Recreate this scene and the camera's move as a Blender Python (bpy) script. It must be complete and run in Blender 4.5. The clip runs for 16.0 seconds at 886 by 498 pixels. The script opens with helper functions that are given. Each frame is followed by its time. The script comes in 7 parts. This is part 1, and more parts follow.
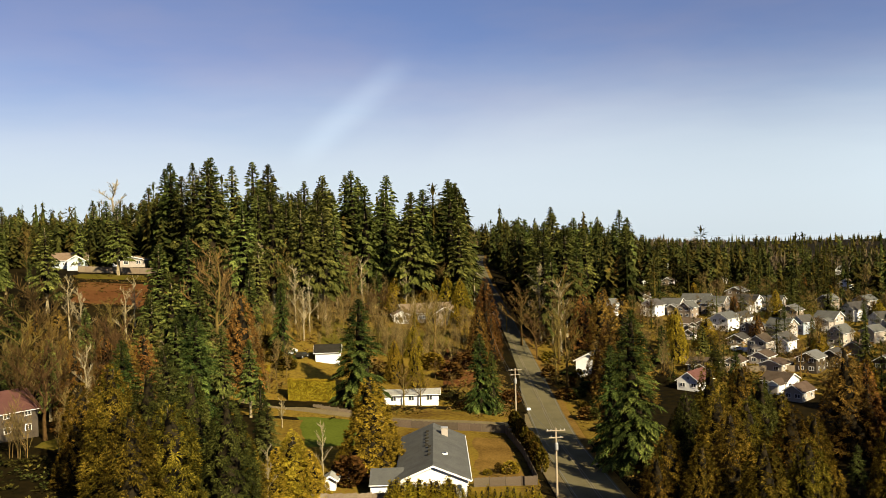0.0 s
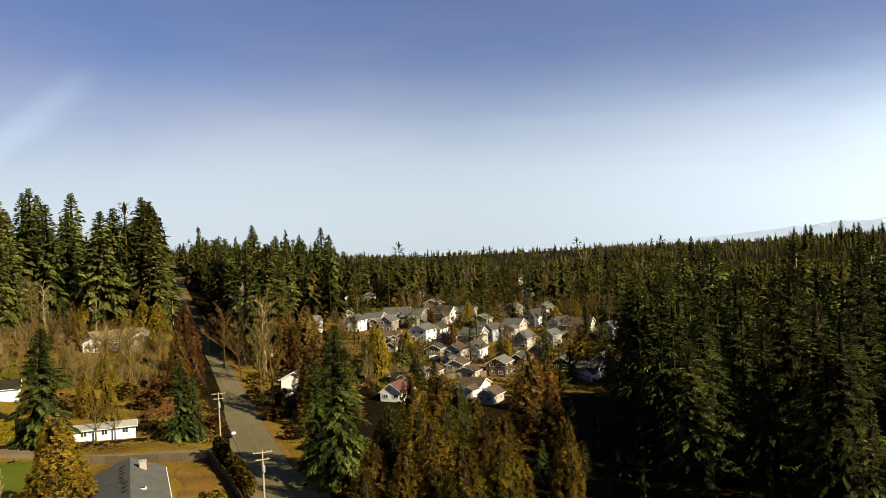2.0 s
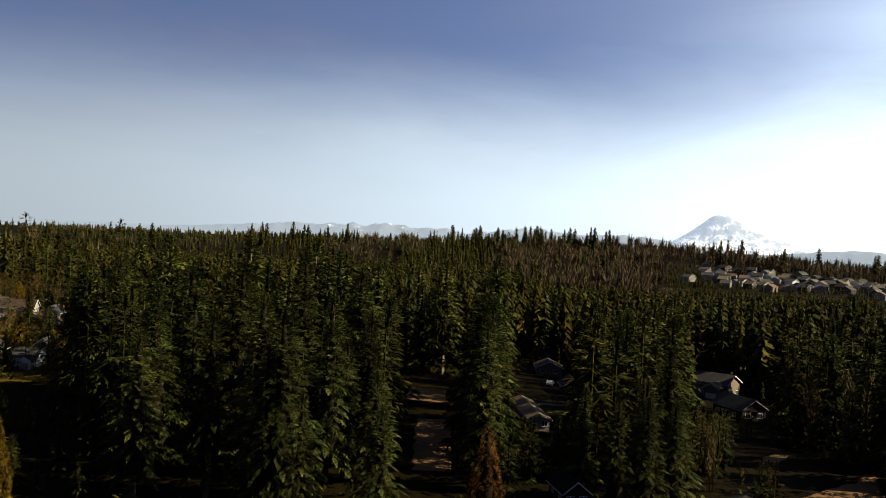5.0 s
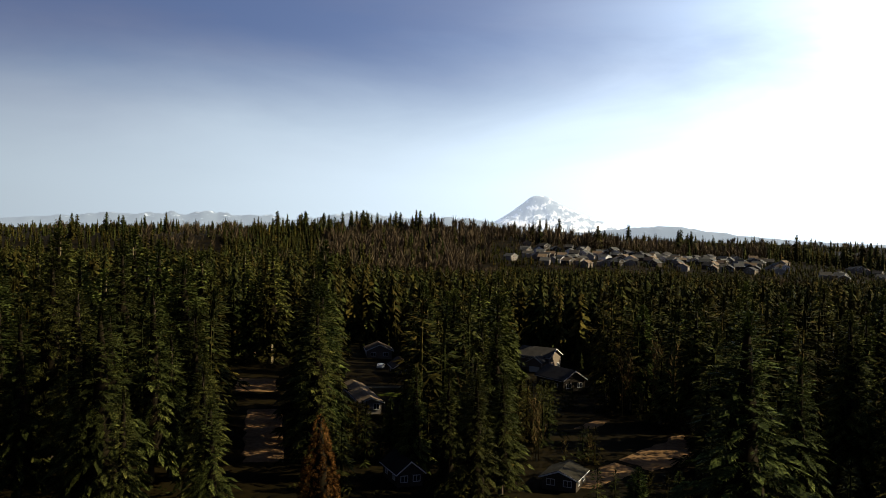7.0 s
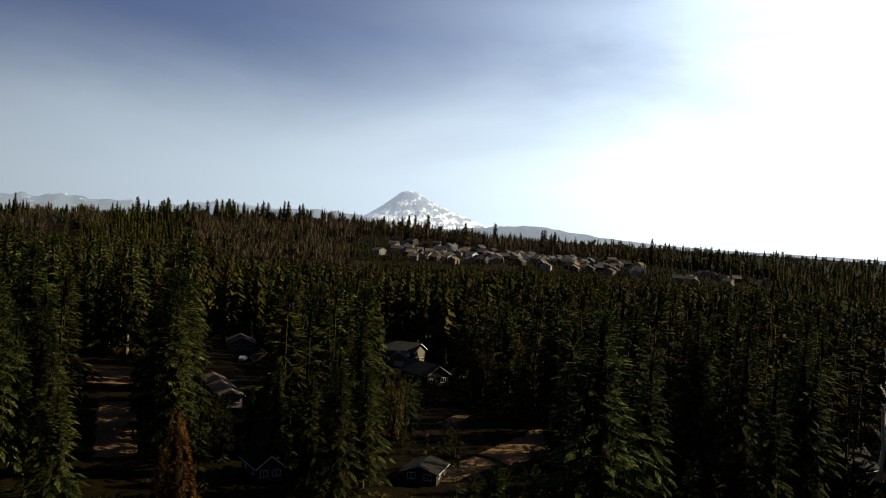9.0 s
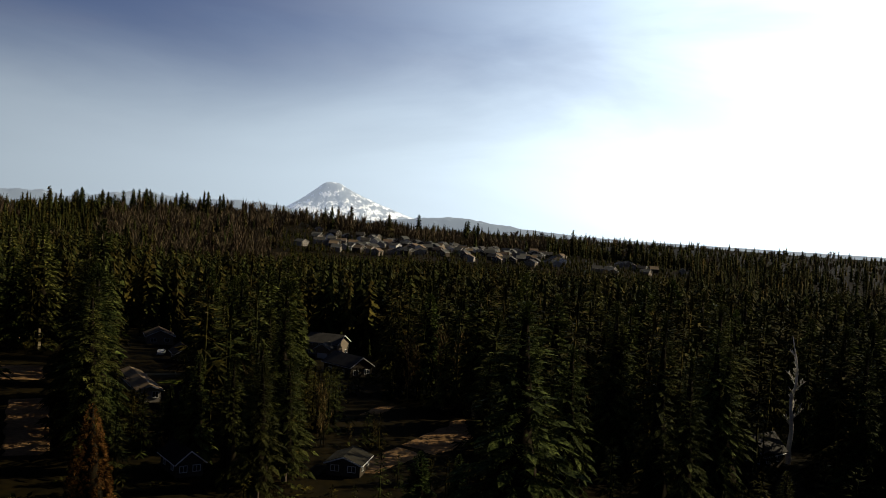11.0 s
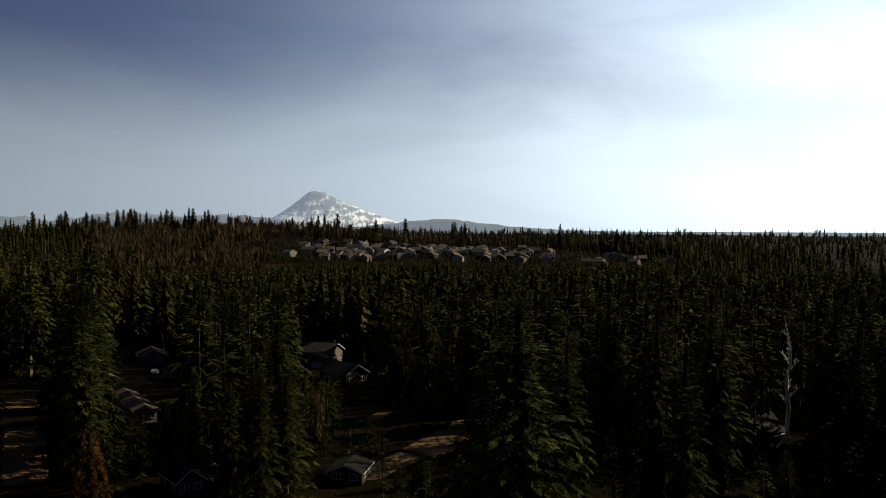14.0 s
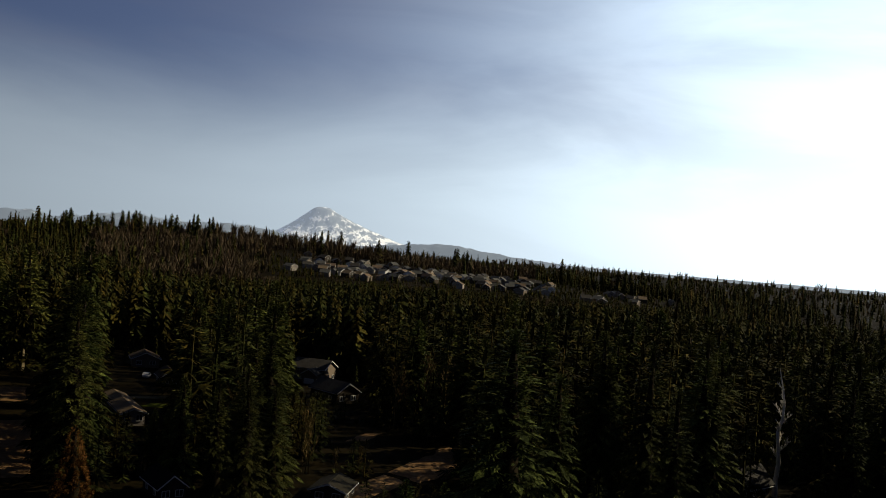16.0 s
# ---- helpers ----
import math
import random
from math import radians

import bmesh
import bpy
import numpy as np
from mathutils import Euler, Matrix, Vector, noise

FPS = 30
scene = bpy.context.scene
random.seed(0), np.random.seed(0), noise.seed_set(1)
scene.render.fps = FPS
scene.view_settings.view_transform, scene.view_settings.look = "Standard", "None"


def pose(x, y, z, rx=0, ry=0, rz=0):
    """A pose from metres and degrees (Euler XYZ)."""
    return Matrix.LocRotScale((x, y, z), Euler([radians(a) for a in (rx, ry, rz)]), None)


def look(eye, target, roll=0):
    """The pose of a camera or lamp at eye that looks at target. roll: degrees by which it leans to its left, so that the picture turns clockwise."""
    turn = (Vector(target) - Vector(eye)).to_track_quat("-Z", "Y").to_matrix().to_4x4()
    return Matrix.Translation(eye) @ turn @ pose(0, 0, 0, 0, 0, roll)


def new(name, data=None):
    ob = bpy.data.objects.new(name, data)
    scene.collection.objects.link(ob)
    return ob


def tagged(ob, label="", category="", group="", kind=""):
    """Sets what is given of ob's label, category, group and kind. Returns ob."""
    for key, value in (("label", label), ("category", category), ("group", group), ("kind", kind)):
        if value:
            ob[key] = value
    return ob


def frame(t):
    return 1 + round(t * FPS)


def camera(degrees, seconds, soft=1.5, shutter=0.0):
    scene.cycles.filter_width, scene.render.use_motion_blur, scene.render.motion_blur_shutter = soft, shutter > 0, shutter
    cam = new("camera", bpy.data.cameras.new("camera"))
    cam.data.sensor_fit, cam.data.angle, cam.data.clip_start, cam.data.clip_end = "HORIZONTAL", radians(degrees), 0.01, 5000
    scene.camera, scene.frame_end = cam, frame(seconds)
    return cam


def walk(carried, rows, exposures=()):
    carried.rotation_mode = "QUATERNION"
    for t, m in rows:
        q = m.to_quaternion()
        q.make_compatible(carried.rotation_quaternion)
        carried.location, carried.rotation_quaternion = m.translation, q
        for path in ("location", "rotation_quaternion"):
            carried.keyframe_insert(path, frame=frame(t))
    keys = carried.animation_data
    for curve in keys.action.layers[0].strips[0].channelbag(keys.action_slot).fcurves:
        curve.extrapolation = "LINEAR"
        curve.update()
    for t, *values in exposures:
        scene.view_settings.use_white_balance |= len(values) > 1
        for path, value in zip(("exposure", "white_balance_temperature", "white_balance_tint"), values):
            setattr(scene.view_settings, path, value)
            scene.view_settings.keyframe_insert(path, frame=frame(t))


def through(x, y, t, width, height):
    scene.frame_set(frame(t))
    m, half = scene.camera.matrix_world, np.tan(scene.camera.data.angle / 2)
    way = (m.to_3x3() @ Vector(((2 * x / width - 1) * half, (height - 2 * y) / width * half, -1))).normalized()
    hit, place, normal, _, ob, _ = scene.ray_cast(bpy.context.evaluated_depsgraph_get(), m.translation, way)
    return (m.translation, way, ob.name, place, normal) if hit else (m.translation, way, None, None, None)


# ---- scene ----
cam = camera(53.0, 16.0, soft=0.9)
PATH = [
    (0.0, pose(0, 0, 40, 89.24, 1.63, -0.02)),
    (0.5, pose(0, 0, 40, 89.23, 2.31, -7.56)),
    (1.0, pose(0, 0, 40, 89.27, 2.36, -10.57)),
    (1.5, pose(0, 0, 40, 89.27, 2.75, -12.67)),
    (2.0, pose(0, 0, 40, 89.66, 2.80, -19.05)),
    (2.5, pose(0, 0, 40, 89.68, 2.80, -19.61)),
    (3.0, pose(0, 0, 40, 88.96, 3.10, -25.39)),
    (3.5, pose(0, 0, 40, 88.55, 2.15, -30.29)),
    (4.0, pose(0, 0, 40, 88.85, 1.62, -35.00)),
    (4.5, pose(0, 0, 40, 88.07, -0.14, -41.11)),
    (5.0, pose(0, 0, 40, 88.95, -2.85, -52.75)),
    (5.2, pose(0, 0, 40, 89.08, -2.60, -53.35)),
    (7.3, pose(0, 0, 40, 88.28, -0.95, -64.81)),
    (7.5, pose(0, 0, 40, 88.27, -0.69, -64.87)),
    (7.6, pose(0, 0, 40, 88.22, -0.47, -65.04)),
    (7.8, pose(0, 0, 40, 87.58, -4.00, -72.38)),
    (8.0, pose(0, 0, 40, 88.24, -3.94, -72.25)),
    (8.5, pose(0, 0, 40, 88.06, -2.09, -71.47)),
    (9.0, pose(0, 0, 40, 88.33, -3.36, -72.34)),
    (9.5, pose(0, 0, 40, 88.24, -4.03, -71.27)),
    (10.0, pose(0, 0, 40, 88.75, -3.52, -75.17)),
    (10.2, pose(0, 0, 40, 88.15, -3.81, -77.72)),
    (12.3, pose(0, 0, 40, 87.90, -2.89, -76.33)),
    (12.5, pose(0, 0, 40, 87.90, -2.92, -76.37)),
    (13.0, pose(0, 0, 40, 88.64, -2.98, -75.87)),
    (13.5, pose(0, 0, 40, 88.49, -0.95, -78.20)),
    (14.0, pose(0, 0, 40, 88.20, -0.02, -78.14)),
    (14.5, pose(0, 0, 40, 88.76, -2.12, -77.46)),
    (15.0, pose(0, 0, 40, 86.75, -1.63, -77.91)),
    (15.5, pose(0, 0, 40, 88.44, -3.12, -78.77)),
    (16.0, pose(0, 0, 40, 89.84, -4.47, -77.94)),
]
walk(cam, PATH, [(0, 1.88, 6480, 10), (2, 1.8, 6400, 10), (3.5, 1.6, 6400, 10), (5, 1.28, 6300, 10), (7.3, 1.08, 6220, 10), (8, 0.98, 6220, 10), (8.5, 0.82, 6220, 10), (9, 0.7, 6220, 10), (9.5, 0.56, 6220, 10), (10, 0.55, 6220, 10), (12.5, 0.28, 6220, 10), (14, 0.12, 6220, 10), (15, 0.12, 6220, 10), (16, 0.2, 6220, 10)])


# ---- daylight ----
SUN_AZ, SUN_EL = 144.0, 31.0
world = bpy.data.worlds.new("sky")
scene.world = world
world.use_nodes = True
wn, wl = world.node_tree.nodes, world.node_tree.links
wn.clear()
sky = wn.new("ShaderNodeTexSky")
sky.sky_type = "NISHITA"
sky.sun_disc = False
sky.sun_elevation, sky.sun_rotation = radians(SUN_EL), radians(SUN_AZ)
sky.air_density, sky.dust_density, sky.ozone_density, sky.altitude = 1.0, 0.5, 2.0, 150
# thin high cloud, streaked across the whole sky
coord = wn.new("ShaderNodeTexCoord")
squeeze = wn.new("ShaderNodeMapping")
squeeze.inputs["Scale"].default_value = (1.2, 1.2, 5.0)
squeeze.inputs["Rotation"].default_value = (0.25, 0.15, 0.4)
cloud = wn.new("ShaderNodeTexNoise")
cloud.inputs["Scale"].default_value, cloud.inputs["Detail"].default_value, cloud.inputs["Roughness"].default_value = 1.6, 5, 0.55
amount = wn.new("ShaderNodeMapRange")
amount.inputs["From Min"].default_value, amount.inputs["From Max"].default_value = 0.42, 0.75
amount.inputs["To Max"].default_value = 0.5
whiten = wn.new("ShaderNodeMix")
whiten.data_type = "RGBA"
bright = wn.new("ShaderNodeMix")
bright.data_type, bright.blend_type = "RGBA", "MULTIPLY"
bright.inputs[0].default_value = 1.0
grey = wn.new("ShaderNodeRGBToBW")
lift = wn.new("ShaderNodeMath")
lift.operation, lift.inputs[1].default_value = "MULTIPLY", 1.42
tint = wn.new("ShaderNodeMix")
tint.data_type, tint.blend_type = "RGBA", "MULTIPLY"
tint.inputs[0].default_value = 1.0
tint.inputs[7].default_value = (0.405, 0.385, 0.500, 1)
# added glow for sun glare, and pale haze low over the horizon
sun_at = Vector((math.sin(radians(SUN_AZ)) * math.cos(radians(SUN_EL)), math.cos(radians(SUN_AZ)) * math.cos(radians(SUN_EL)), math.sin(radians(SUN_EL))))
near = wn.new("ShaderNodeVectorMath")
glare_at = Vector((math.sin(radians(108)) * math.cos(radians(18)), math.cos(radians(108)) * math.cos(radians(18)), math.sin(radians(18))))
near.operation, near.inputs[1].default_value = "DOT_PRODUCT", glare_at
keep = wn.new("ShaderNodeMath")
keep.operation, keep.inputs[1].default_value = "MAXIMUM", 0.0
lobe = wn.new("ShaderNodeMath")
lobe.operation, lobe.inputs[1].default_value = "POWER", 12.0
glare = wn.new("ShaderNodeMath")
glare.operation, glare.inputs[1].default_value = "MULTIPLY", 19.0
glow = wn.new("ShaderNodeMix")
glow.data_type, glow.blend_type = "RGBA", "ADD"
glow.inputs[0].default_value = 1.0
high = wn.new("ShaderNodeSeparateXYZ")
low_sky = wn.new("ShaderNodeMapRange")
low_sky.interpolation_type = "SMOOTHSTEP"
low_sky.inputs["From Min"].default_value, low_sky.inputs["From Max"].default_value = 0.22, 0.035
low_sky.inputs["To Max"].default_value = 0.86
haze = wn.new("ShaderNodeMix")
haze.data_type = "RGBA"
haze.inputs[7].default_value = (3.9, 4.5, 4.8, 1)
flat_near = wn.new("ShaderNodeVectorMath")
flat_near.operation, flat_near.inputs[1].default_value = "DOT_PRODUCT", Vector((glare_at.x, glare_at.y, 0)).normalized()
flat_keep = wn.new("ShaderNodeMath")
flat_keep.operation, flat_keep.inputs[1].default_value = "MAXIMUM", 0.0
flat_lobe = wn.new("ShaderNodeMath")
flat_lobe.operation, flat_lobe.inputs[1].default_value = "POWER", 2.0
flat_glare = wn.new("ShaderNodeMath")
flat_glare.operation = "MULTIPLY"
flat_gain = wn.new("ShaderNodeMath")
flat_gain.operation, flat_gain.inputs[1].default_value, flat_gain.inputs[2].default_value = "MULTIPLY_ADD", 8.5, 0.0
both = wn.new("ShaderNodeMath")
both.operation = "ADD"
broad_lobe = wn.new("ShaderNodeMath")
broad_lobe.operation, broad_lobe.inputs[1].default_value = "POWER", 1.5
broad = wn.new("ShaderNodeMix")
broad.data_type, broad.blend_type = "RGBA", "ADD"
broad.inputs[7].default_value = (0.95, 1.25, 2.1, 1)
def sky_way(az, el):
    return Vector((math.sin(radians(az)) * math.cos(radians(el)), math.cos(radians(az)) * math.cos(radians(el)), math.sin(radians(el))))


# one streak of cirrus that rises over the wooded hill
streak_line = wn.new("ShaderNodeVectorMath")
streak_line.operation, streak_line.inputs[1].default_value = "DOT_PRODUCT", sky_way(-8.4, 5.8).cross(sky_way(-3.0, 10.4)).normalized()
streak_off = wn.new("ShaderNodeMath")
streak_off.operation = "ABSOLUTE"
streak_thin = wn.new("ShaderNodeMapRange")
streak_thin.interpolation_type = "SMOOTHSTEP"
streak_thin.inputs["From Min"].default_value, streak_thin.inputs["From Max"].default_value = 0.024, 0.0
streak_mid = wn.new("ShaderNodeVectorMath")
streak_mid.operation, streak_mid.inputs[1].default_value = "DOT_PRODUCT", sky_way(-5.6, 8.2)
streak_long = wn.new("ShaderNodeMapRange")
streak_long.interpolation_type = "SMOOTHSTEP"
streak_long.inputs["From Min"].default_value, streak_long.inputs["From Max"].default_value = math.cos(radians(5.5)), math.cos(radians(0.5))
streak_both = wn.new("ShaderNodeMath")
streak_both.operation = "MULTIPLY"
streak = wn.new("ShaderNodeMix")
streak.data_type, streak.blend_type = "RGBA", "ADD"
streak.inputs[7].default_value = (0.42, 0.50, 0.45, 1)
back = wn.new("ShaderNodeBackground")
back.inputs["Strength"].default_value = 0.05
wout = wn.new("ShaderNodeOutputWorld")
wl.new(coord.outputs["Generated"], squeeze.inputs["Vector"])
wl.new(squeeze.outputs[0], cloud.inputs["Vector"])
wl.new(cloud.outputs["Fac"], amount.inputs["Value"])
wl.new(sky.outputs[0], grey.inputs[0])
wl.new(grey.outputs[0], lift.inputs[0])
wl.new(amount.outputs[0], whiten.inputs[0])
wl.new(sky.outputs[0], whiten.inputs[6])
wl.new(lift.outputs[0], whiten.inputs[7])
wl.new(whiten.outputs[2], tint.inputs[6])
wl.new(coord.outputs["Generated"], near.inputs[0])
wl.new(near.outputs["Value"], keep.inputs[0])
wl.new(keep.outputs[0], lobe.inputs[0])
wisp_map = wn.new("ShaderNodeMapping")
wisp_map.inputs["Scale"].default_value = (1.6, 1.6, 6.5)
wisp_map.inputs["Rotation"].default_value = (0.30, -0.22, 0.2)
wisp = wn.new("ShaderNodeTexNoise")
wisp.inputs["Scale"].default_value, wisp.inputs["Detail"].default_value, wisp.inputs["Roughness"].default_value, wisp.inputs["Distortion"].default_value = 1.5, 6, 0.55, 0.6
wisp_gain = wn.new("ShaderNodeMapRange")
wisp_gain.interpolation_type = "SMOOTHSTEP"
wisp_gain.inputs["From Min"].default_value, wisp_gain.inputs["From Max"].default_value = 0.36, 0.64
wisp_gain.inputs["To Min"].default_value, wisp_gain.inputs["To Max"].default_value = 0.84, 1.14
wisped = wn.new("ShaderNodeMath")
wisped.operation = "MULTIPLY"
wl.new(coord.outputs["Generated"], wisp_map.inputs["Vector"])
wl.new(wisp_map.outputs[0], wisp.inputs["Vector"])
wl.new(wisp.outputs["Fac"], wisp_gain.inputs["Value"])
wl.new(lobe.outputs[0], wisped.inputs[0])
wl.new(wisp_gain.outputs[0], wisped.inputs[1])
wl.new(wisped.outputs[0], glare.inputs[0])
wl.new(coord.outputs["Generated"], high.inputs[0])
edge = wn.new("ShaderNodeMath")
edge.operation, edge.inputs[1].default_value = "MULTIPLY_ADD", -0.07
edge_mid = wn.new("ShaderNodeMath")
edge_mid.operation, edge_mid.inputs[1].default_value = "ADD", 0.035
wl.new(wisp.outputs["Fac"], edge.inputs[0])
wl.new(high.outputs["Z"], edge.inputs[2])
wl.new(edge.outputs[0], edge_mid.inputs[0])
wl.new(edge_mid.outputs[0], low_sky.inputs["Value"])
wl.new(low_sky.outputs[0], haze.inputs[0])
wl.new(tint.outputs[2], haze.inputs[6])
wl.new(haze.outputs[2], glow.inputs[6])
wl.new(coord.outputs["Generated"], flat_near.inputs[0])
wl.new(flat_near.outputs["Value"], flat_keep.inputs[0])
wl.new(flat_keep.outputs[0], flat_lobe.inputs[0])
wl.new(flat_lobe.outputs[0], flat_glare.inputs[0])
wl.new(low_sky.outputs[0], flat_glare.inputs[1])
wl.new(flat_glare.outputs[0], flat_gain.inputs[0])
wl.new(glare.outputs[0], both.inputs[0])
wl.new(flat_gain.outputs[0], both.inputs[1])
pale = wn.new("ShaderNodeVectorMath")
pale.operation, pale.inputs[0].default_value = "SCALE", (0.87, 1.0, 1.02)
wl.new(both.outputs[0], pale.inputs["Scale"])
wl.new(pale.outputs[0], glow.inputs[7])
wl.new(flat_keep.outputs[0], broad_lobe.inputs[0])
wl.new(broad_lobe.outputs[0], broad.inputs[0])
wl.new(glow.outputs[2], broad.inputs[6])
wl.new(coord.outputs["Generated"], streak_line.inputs[0])
wl.new(streak_line.outputs["Value"], streak_off.inputs[0])
wl.new(streak_off.outputs[0], streak_thin.inputs["Value"])
wl.new(coord.outputs["Generated"], streak_mid.inputs[0])
wl.new(streak_mid.outputs["Value"], streak_long.inputs["Value"])
wl.new(streak_thin.outputs[0], streak_both.inputs[0])
wl.new(streak_long.outputs[0], streak_both.inputs[1])
wl.new(streak_both.outputs[0], streak.inputs[0])
wl.new(broad.outputs[2], streak.inputs[6])
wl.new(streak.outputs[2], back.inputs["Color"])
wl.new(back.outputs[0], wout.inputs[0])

sun_light = bpy.data.lights.new("sun", "SUN")
sun_light.energy, sun_light.angle, sun_light.color = 5.0, radians(0.53), (1.0, 0.84, 0.55)
sun = new("sun", sun_light)
sun.matrix_world = look(sun_at * 300, (0, 0, 0))


# ---- ground form: height over bearing (clockwise from +y) and distance ----
BEARING = [-40, -15, 0, 7, 18, 32, 50, 65, 80, 100, 140, 320]
REACH = [0, 120, 200, 280, 350, 480, 575, 1000, 1110, 1520, 2100, 5000]
RISE = {
    -40: (0, 2, 9, 26, 34, 39, 41, 43, 44, 49, 53, -20), -15: (0, 1, 4, 22, 32, 37, 38, 38, 38, 44, 50, -20),
    0: (0, 0, 1, 10, 18, 27, 30, 27, 26, 33, 40, -20), 7: (0, 0, 0, 6, 12, 19, 22, 14, 11, 19, 24, -20),
    18: (0, 0, 0, 4, 9, 13, 14, 0, -5, -1, 3, -20), 32: (0, 0, 0, 2, 6, 8, 9, -8, -14, -5, 0, -20),
    50: (0, 0, 0, -2, -4, -4, -4, -16, -20, 13, 8, -20), 65: (0, 0, -1, -5, -8, -7, -12, -27, -10, 25, 8, -20),
    80: (0, 0, -1, -5, -9, -7, -12, -27, -12, -1, -5, -20), 100: (0, 0, -1, -5, -8, -9, -12, -28, -32, -21, -15, -20),
    140: (0, 0, 0, -2, -4, -6, -12, -28, -32, -21, -15, -20), 320: (0, 2, 9, 26, 34, 39, 41, 43, 44, 49, 53, -20)}
FORM = np.array([RISE[b] for b in BEARING], float)


def ground_z(x, y):
    """Height of the ground at a place of the plan."""
    r = math.hypot(x, y)
    a = math.degrees(math.atan2(x, y))
    if a < -40:
        a += 360
    i = min(max(int(np.searchsorted(BEARING, a)) - 1, 0), len(BEARING) - 2)
    u = (a - BEARING[i]) / (BEARING[i + 1] - BEARING[i])
    u = u * u * (3 - 2 * u)
    j = min(max(int(np.searchsorted(REACH, r)) - 1, 0), len(REACH) - 2)
    v = min(1.0, (r - REACH[j]) / (REACH[j + 1] - REACH[j]))
    low = FORM[i] * (1 - u) + FORM[i + 1] * u
    return float(low[j] * (1 - v) + low[j + 1] * v)


# ---- materials ----
def surface(name, colours, scale=1.0, rough=0.8, bump=0.0, vary=0.0, island=False, metal=0.0, spec=0.3, fine=None, through=0.0, relief_depth=0.05, ends=(0.38, 0.82), stand=None):
    """A worn surface: colours blended by noise at two scales, relief, and a change from piece to piece."""
    m = bpy.data.materials.new(name)
    m.use_nodes = True
    n, l = m.node_tree.nodes, m.node_tree.links
    b = n["Principled BSDF"]
    b.inputs["Roughness"].default_value, b.inputs["Metallic"].default_value = rough, metal
    b.inputs["Specular IOR Level"].default_value = spec
    tc = n.new("ShaderNodeTexCoord")
    big, small = n.new("ShaderNodeTexNoise"), n.new("ShaderNodeTexNoise")
    big.inputs["Scale"].default_value, big.inputs["Detail"].default_value = scale, 4
    small.inputs["Scale"].default_value, small.inputs["Detail"].default_value = fine or scale * 9, 3
    l.new(tc.outputs["Object"], big.inputs["Vector"])
    l.new(tc.outputs["Object"], small.inputs["Vector"])
    add = n.new("ShaderNodeMath")
    add.operation, add.inputs[1].default_value = "MULTIPLY_ADD", 0.6
    l.new(small.outputs["Fac"], add.inputs[0])
    half = n.new("ShaderNodeMath")
    half.operation, half.inputs[1].default_value = "MULTIPLY", 0.6
    l.new(big.outputs["Fac"], half.inputs[0])
    l.new(half.outputs[0], add.inputs[2])
    ramp = n.new("ShaderNodeValToRGB")
    e = ramp.color_ramp.elements
    while len(e) < len(colours):
        e.new(0.5)
    for k, c in enumerate(colours):
        e[k].position, e[k].color = ends[0] + (ends[1] - ends[0]) * k / max(1, len(colours) - 1), (*c, 1)
    l.new(add.outputs[0], ramp.inputs[0])
    out = ramp.outputs[0]
    if vary:
        hsv = n.new("ShaderNodeHueSaturation")
        info = n.new("ShaderNodeNewGeometry" if island else "ShaderNodeObjectInfo")
        rnd = info.outputs["Random Per Island" if island else "Random"]
        value, hue = n.new("ShaderNodeMapRange"), n.new("ShaderNodeMapRange")
        value.inputs["To Min"].default_value, value.inputs["To Max"].default_value = 1 - vary, 1 + vary
        hue.inputs["To Min"].default_value, hue.inputs["To Max"].default_value = 0.5 - vary * 0.06, 0.5 + vary * 0.05
        swap = n.new("ShaderNodeMath")
        swap.operation, swap.inputs[1].default_value = "MULTIPLY", 7.31
        wrap = n.new("ShaderNodeMath")
        wrap.operation = "FRACT"
        l.new(rnd, value.inputs["Value"])
        l.new(rnd, swap.inputs[0])
        l.new(swap.outputs[0], wrap.inputs[0])
        l.new(wrap.outputs[0], hue.inputs["Value"])
        l.new(value.outputs[0], hsv.inputs["Value"])
        l.new(hue.outputs[0], hsv.inputs["Hue"])
        l.new(out, hsv.inputs["Color"])
        out = hsv.outputs[0]
    if stand:
        # the hue shifts from one tree to the next
        tone, much = n.new("ShaderNodeTexNoise"), n.new("ShaderNodeMapRange")
        tone.inputs["Scale"].default_value, tone.inputs["Detail"].default_value = 0.11, 1
        flat = n.new("ShaderNodeMapping")
        flat.inputs["Scale"].default_value = (1, 1, 0.15)
        much.inputs["From Min"].default_value, much.inputs["From Max"].default_value = 0.44, 0.60
        shift = n.new("ShaderNodeMix")
        shift.data_type, shift.blend_type, shift.inputs[7].default_value = "RGBA", "MULTIPLY", (*stand, 1)
        l.new(tc.outputs["Object"], flat.inputs["Vector"])
        l.new(flat.outputs[0], tone.inputs["Vector"])
        l.new(tone.outputs["Fac"], much.inputs["Value"])
        l.new(much.outputs[0], shift.inputs[0])
        l.new(out, shift.inputs[6])
        out = shift.outputs[2]
    l.new(out, b.inputs["Base Color"])
    if bump:
        bp = n.new("ShaderNodeBump")
        bp.inputs["Strength"].default_value, bp.inputs["Distance"].default_value = bump, relief_depth
        l.new(small.outputs["Fac"], bp.inputs["Height"])
        l.new(bp.outputs[0], b.inputs["Normal"])
    if through:
        t = n.new("ShaderNodeBsdfTranslucent")
        mix = n.new("ShaderNodeMixShader")
        mix.inputs[0].default_value = through
        l.new(out, t.inputs["Color"])
        l.new(b.outputs[0], mix.inputs[1])
        l.new(t.outputs[0], mix.inputs[2])
        l.new(mix.outputs[0], n["Material Output"].inputs[0])
    return m


